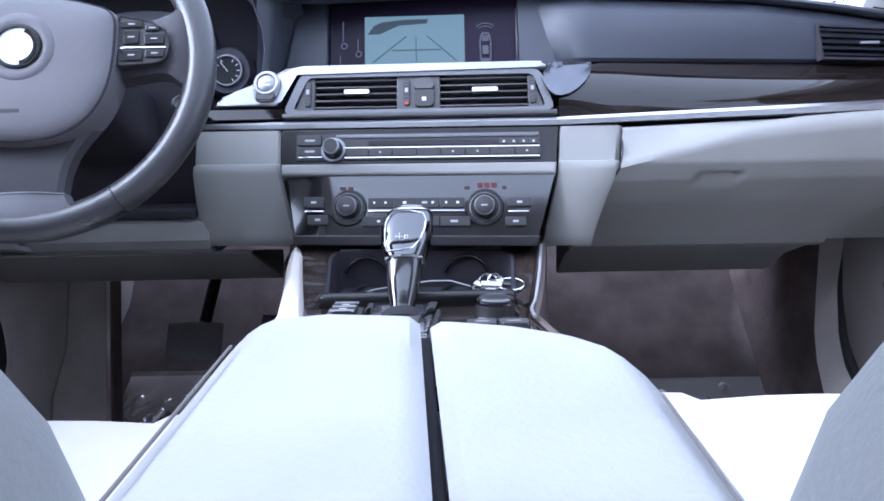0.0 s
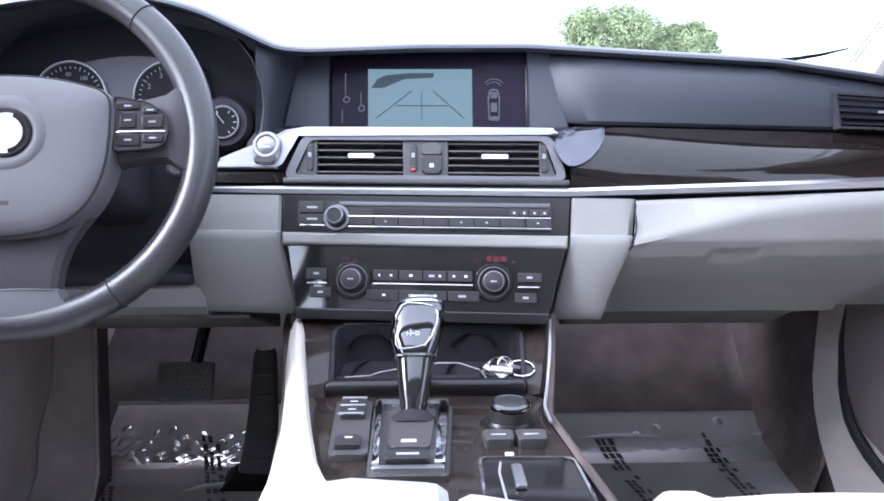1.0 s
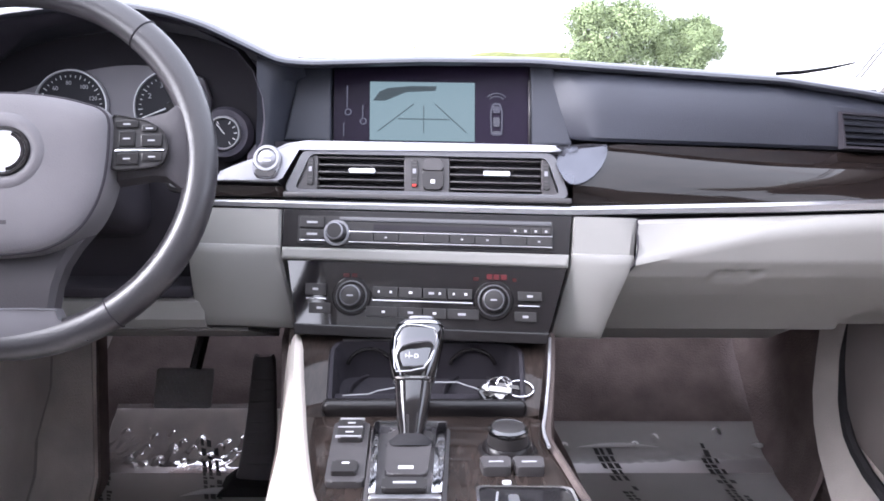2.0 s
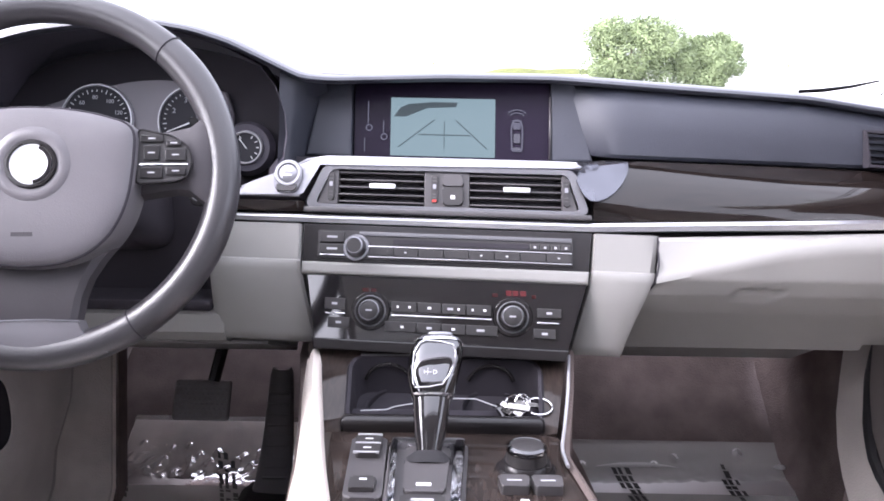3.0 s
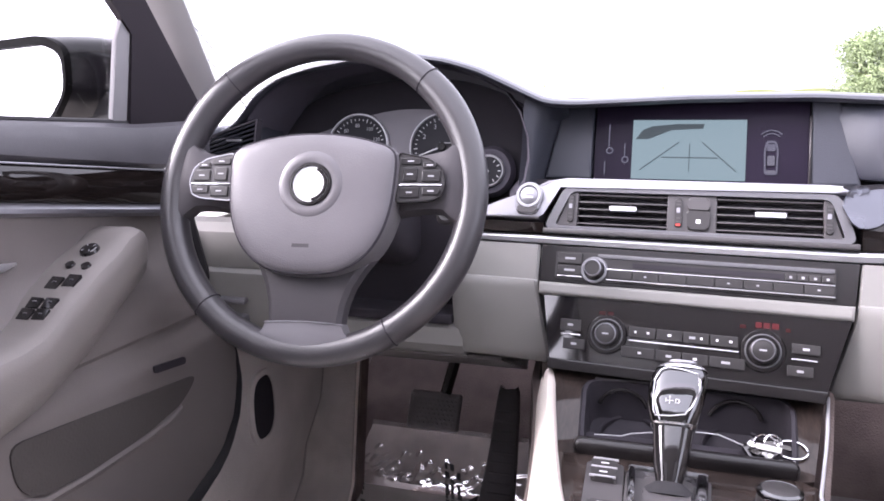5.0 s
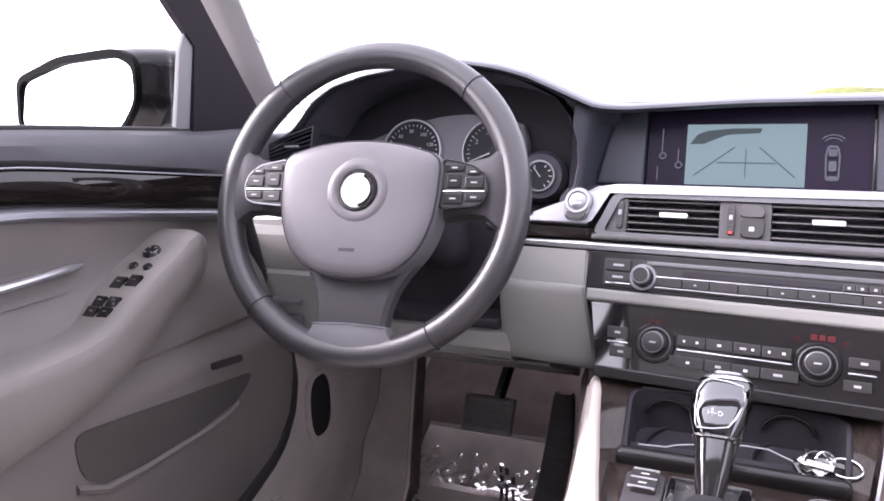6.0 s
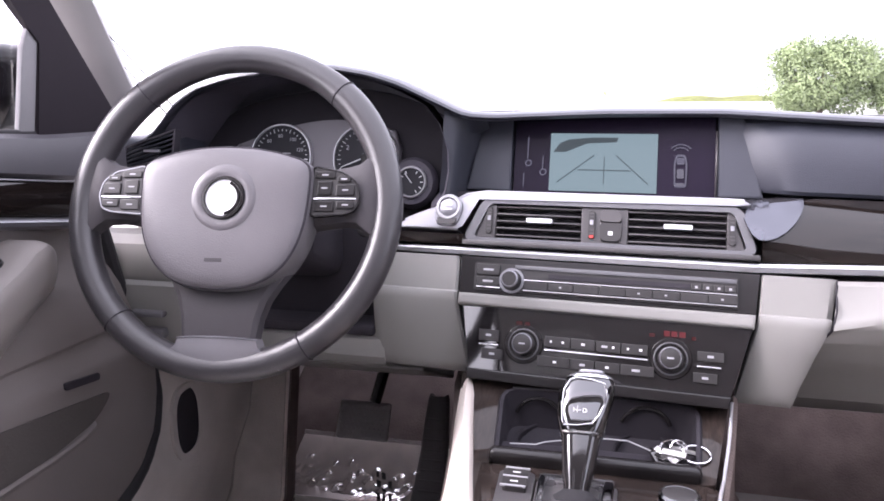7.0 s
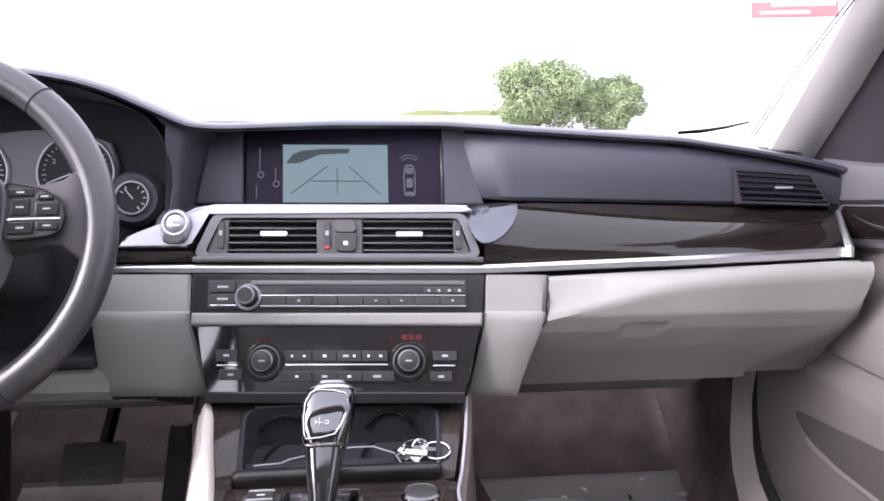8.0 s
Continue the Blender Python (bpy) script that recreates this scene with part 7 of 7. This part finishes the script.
def floor_film(name, x0, x1, y0, y1, crumple, creases, bars, folds, label, seed):
    """Clear protective film, smooth but for crumpled spots, with rows of printed bars."""
    t = thing(name, label, "plastic film", ((x0 + x1) / 2, (y0 + y1) / 2, 0.22), group="floor films")
    rnd = random.Random(seed)
    spots = [(x0 + 0.03 + (x1 - x0 - 0.06) * (k + rnd.random()) / creases, 1.415 + 0.06 * rnd.random(), 0.006 + 0.008 * rnd.random()) for k in range(creases)]
    def zf(x, y):
        base = toe(y) + 0.009
        a = noise.noise((x * 12 + seed, y * 10, 1.0)) + 0.9 * abs(noise.noise((x * 46, y * 50 + seed, 4.0)))
        lump = max(0.0, 1 - abs(y - 1.445) / 0.055)
        peak = max([0.0] + [1 - math.hypot(x - sx, (y - sy) * 0.8) / r for sx, sy, r in spots])
        return base + 0.010 + crumple * lump * max(0.0, a + 0.1) + 0.008 * peak * (0.6 + abs(noise.noise((x * 120, y * 120, seed))))
    for piece, ya, yb, ny, mat in (("sheet", y0, 1.385, 40, SHEET), ("crumpled_end", 1.385, y1, 60, FILM if creases > 9 else SHEET)):
        sh = part(piece, bm_loft([[(x, y, zf(x, y)) for x in np.linspace(x0, x1, 110)] for y in np.linspace(ya, yb, ny)]), mat, t, "clear film")
        sh.visible_shadow = False
    for fx, fy, ln, bend, high in folds:
        arc = [(fx + ln * u, fy + bend * (1 - 4 * u * u), zf(fx + ln * u, fy) + 0.001) for u in np.linspace(-0.5, 0.5, 21)]
        f = part("fold", bm_loft([[(x, y + 0.006 * math.cos(q) * (1 - 3.6 * u * u), z + high * (1 - 4 * u * u) * math.sin(q)) for q in np.linspace(0, math.pi, 9)] for (x, y, z), u in zip(arc, np.linspace(-0.5, 0.5, 21))]), FOLD, t, "raised fold of clear film")
        f.visible_shadow = False
    for bx, by0, by1, lean in bars:
        y = by1
        while y > by0:
            ln = 0.006 + 0.010 * rnd.random()
            for c in (-0.016, -0.004, 0.010):
                w = 0.006 + 0.005 * rnd.random()
                x = bx + lean * (by1 - y) + c
                rows = [[(x + lean * (y - yy), yy, zf(x, yy) + 0.0015), (x + w + lean * (y - yy), yy - 0.002, zf(x + w, yy) + 0.0015)] for yy in (y, y - ln * 0.5, y - ln)]
                if rnd.random() < 0.75:
                    part("printed_bar", bm_loft(rows), BLACKINK, t)
            y -= ln + 0.003
    return t


floor_film("floor_film", 0.237, 0.733, 0.95, 1.497, 0.0008, 4, ((0.368, 1.10, 1.445, 0.28), (0.582, 1.10, 1.455, 0.16)), ((0.405, 1.447, 0.17, 0.006, 0.006), (0.70, 1.452, 0.03, -0.006, 0.008)), "clear plastic film with black print over the mat", 3)
floor_film("floor_film", -0.653, -0.277, 0.95, 1.527, 0.007, 20, ((-0.655, 1.10, 1.43, 0.42), (-0.445, 1.10, 1.46, 0.33)), ((-0.384, 1.312, 0.15, 0.014, 0.010),), "crinkled clear plastic film with black print over the mat", 8)


def foot_rest():
    t = thing("foot_rest", "carpeted foot rest wrapped in clear film beside the pedals", "foot rest", (-0.67, 1.34, 0.2))
    ys, zs = [1.18, 1.28, 1.325, 1.37, 1.42, 1.47, 1.52], [0.222, 0.230, 0.262, 0.37, 0.49, 0.60, 0.70]
    xr = lambda y: lerp([1.18, 1.32, 1.47], [-0.598, -0.615, -0.646], y)
    rows = [[(xr(y) - 0.124, y + 0.008, z - 0.004), (xr(y) - 0.118, y, z + 0.004), (xr(y) - 0.06, y - 0.004, z + 0.006), (xr(y) - 0.006, y, z + 0.004), (xr(y), y + 0.006, z - 0.004)] for y, z in zip(ys, zs)]
    part("pad", bm_loft(rows, thick=0.006), MAT, t)
    part("side", bm_loft([[(xr(y) + 0.001, y + 0.006, z - 0.004), (xr(y), y + 0.03, z - 0.03), (xr(y) - 0.006, y + 0.05, z - 0.06)] for y, z in zip(ys, zs)], thick=0.004), CARPET, t, "dark carpet side")
    rows = [[(xr(y) + x, y - 0.012 - 0.003 * max(0, noise.noise((x * 60, z * 9, 2))), z + 0.009) for x in np.linspace(-0.122, 0.003, 18)] for y, z in zip(np.interp(np.linspace(0, 6, 30), range(7), ys), np.interp(np.linspace(0, 6, 30), range(7), zs))]
    f = part("film", bm_loft(rows), FILM, t, "clear film wrap")
    f.visible_shadow = False
    return t


foot_rest()


def pedals():
    t = thing("brake_pedal", "studded grey rubber brake pedal on a curved arm", "pedal", (-0.42, 1.34, 0.45))
    m = pose(-0.435, 1.325, 0.448, -32)
    part("pad", moved(bm_box(-0.052, 0.052, -0.006, 0.006, -0.038, 0.035, 0.007, 3), m), PEDALR, t, "rubber pad")
    part("studs", [moved(bm_box(-0.046 + i * 0.0092 + 0.0046 * (k % 2) - 0.0026, -0.046 + i * 0.0092 + 0.0046 * (k % 2) + 0.0026, -0.0085, -0.005, -0.026 + k * 0.0087 - 0.0022, -0.026 + k * 0.0087 + 0.0022, 0.0008, 1), m) for k in range(7) for i in range(10)], PEDALR, t, "rubber studs")
    part("arm", bm_sweep([(-0.415, 1.335, 0.480), (-0.400, 1.38, 0.56), (-0.405, 1.42, 0.66), (-0.410, 1.45, 0.76)], 0.009, 8, flat=1.6), FACE, t, "black steel arm")
    a = thing("accelerator_pedal", "long black accelerator pedal hinged at the floor", "pedal", (-0.31, 1.42, 0.24))
    rows = []
    for y, z, x0, x1 in ((1.332, 0.228, -0.368, -0.283), (1.345, 0.262, -0.357, -0.284), (1.360, 0.305, -0.349, -0.284), (1.380, 0.355, -0.343, -0.285), (1.402, 0.410, -0.338, -0.287), (1.420, 0.456, -0.334, -0.290), (1.424, 0.466, -0.330, -0.294)):
        rows.append([(x0, y + 0.012, z), (x0 + 0.003, y + 0.001, z), (x0 + 0.010, y - 0.003, z), ((x0 + x1) / 2, y - 0.004, z), (x1 - 0.010, y - 0.003, z), (x1 - 0.003, y + 0.001, z), (x1, y + 0.012, z)])
    part("pad", bm_loft(rows, thick=0.008), GASPAD, a)
    for k in range(9):
        q = k / 8
        y, z = 1.350 + 0.058 * q, 0.275 + 0.148 * q
        part("rib", bm_box(-0.340 + 0.008 * q, -0.292, y - 0.0055, y + 0.002, z - 0.0025, z + 0.0025, 0.001), GASPAD, a)
    part("foot", bm_prism(rounded([(-0.392, 0.0), (-0.281, 0.0), (-0.279, 0.030), (-0.365, 0.034), (-0.389, 0.014)], 0.006), -0.05, 0.012, 0.004, place=lambda u, v, d: (u, 1.322 - d, 0.216 + v)), RUBBER, a, "black hinge foot")
    # dark side carpet against the console
    rows = [[(x - w, y, z) for w, z in ((-0.006, h), (0.004, h - 0.004), (0.012, 0.45), (0.03, 0.28), (0.06, 0.215))] for y, x, h in ((0.45, -0.126, 0.655), (0.63, -0.128, 0.650), (0.72, -0.140, 0.642), (0.80, -0.149, 0.636), (0.88, -0.159, 0.645), (0.96, -0.172, 0.645), (1.05, -0.19, 0.66), (1.3, -0.21, 0.68), (1.7, -0.23, 0.68))]
    solo("wall_tunnel_west", bm_loft(rows, thick=0.008), TUNNEL, "dark carpet on the side of the centre tunnel", "carpet", "structure")
    rows = [[(0.165 + w, y, z) for w, z in ((0.020, 0.50), (0.045, 0.44), (0.095, 0.30), (0.150, 0.222))] for y in (0.45, 0.7, 0.85, 1.1, 1.3, 1.5, 1.7)]
    solo("wall_tunnel_east", bm_loft(rows, thick=0.008), TUNNEL, "dark carpet on the side of the centre tunnel", "carpet", "structure")


pedals()
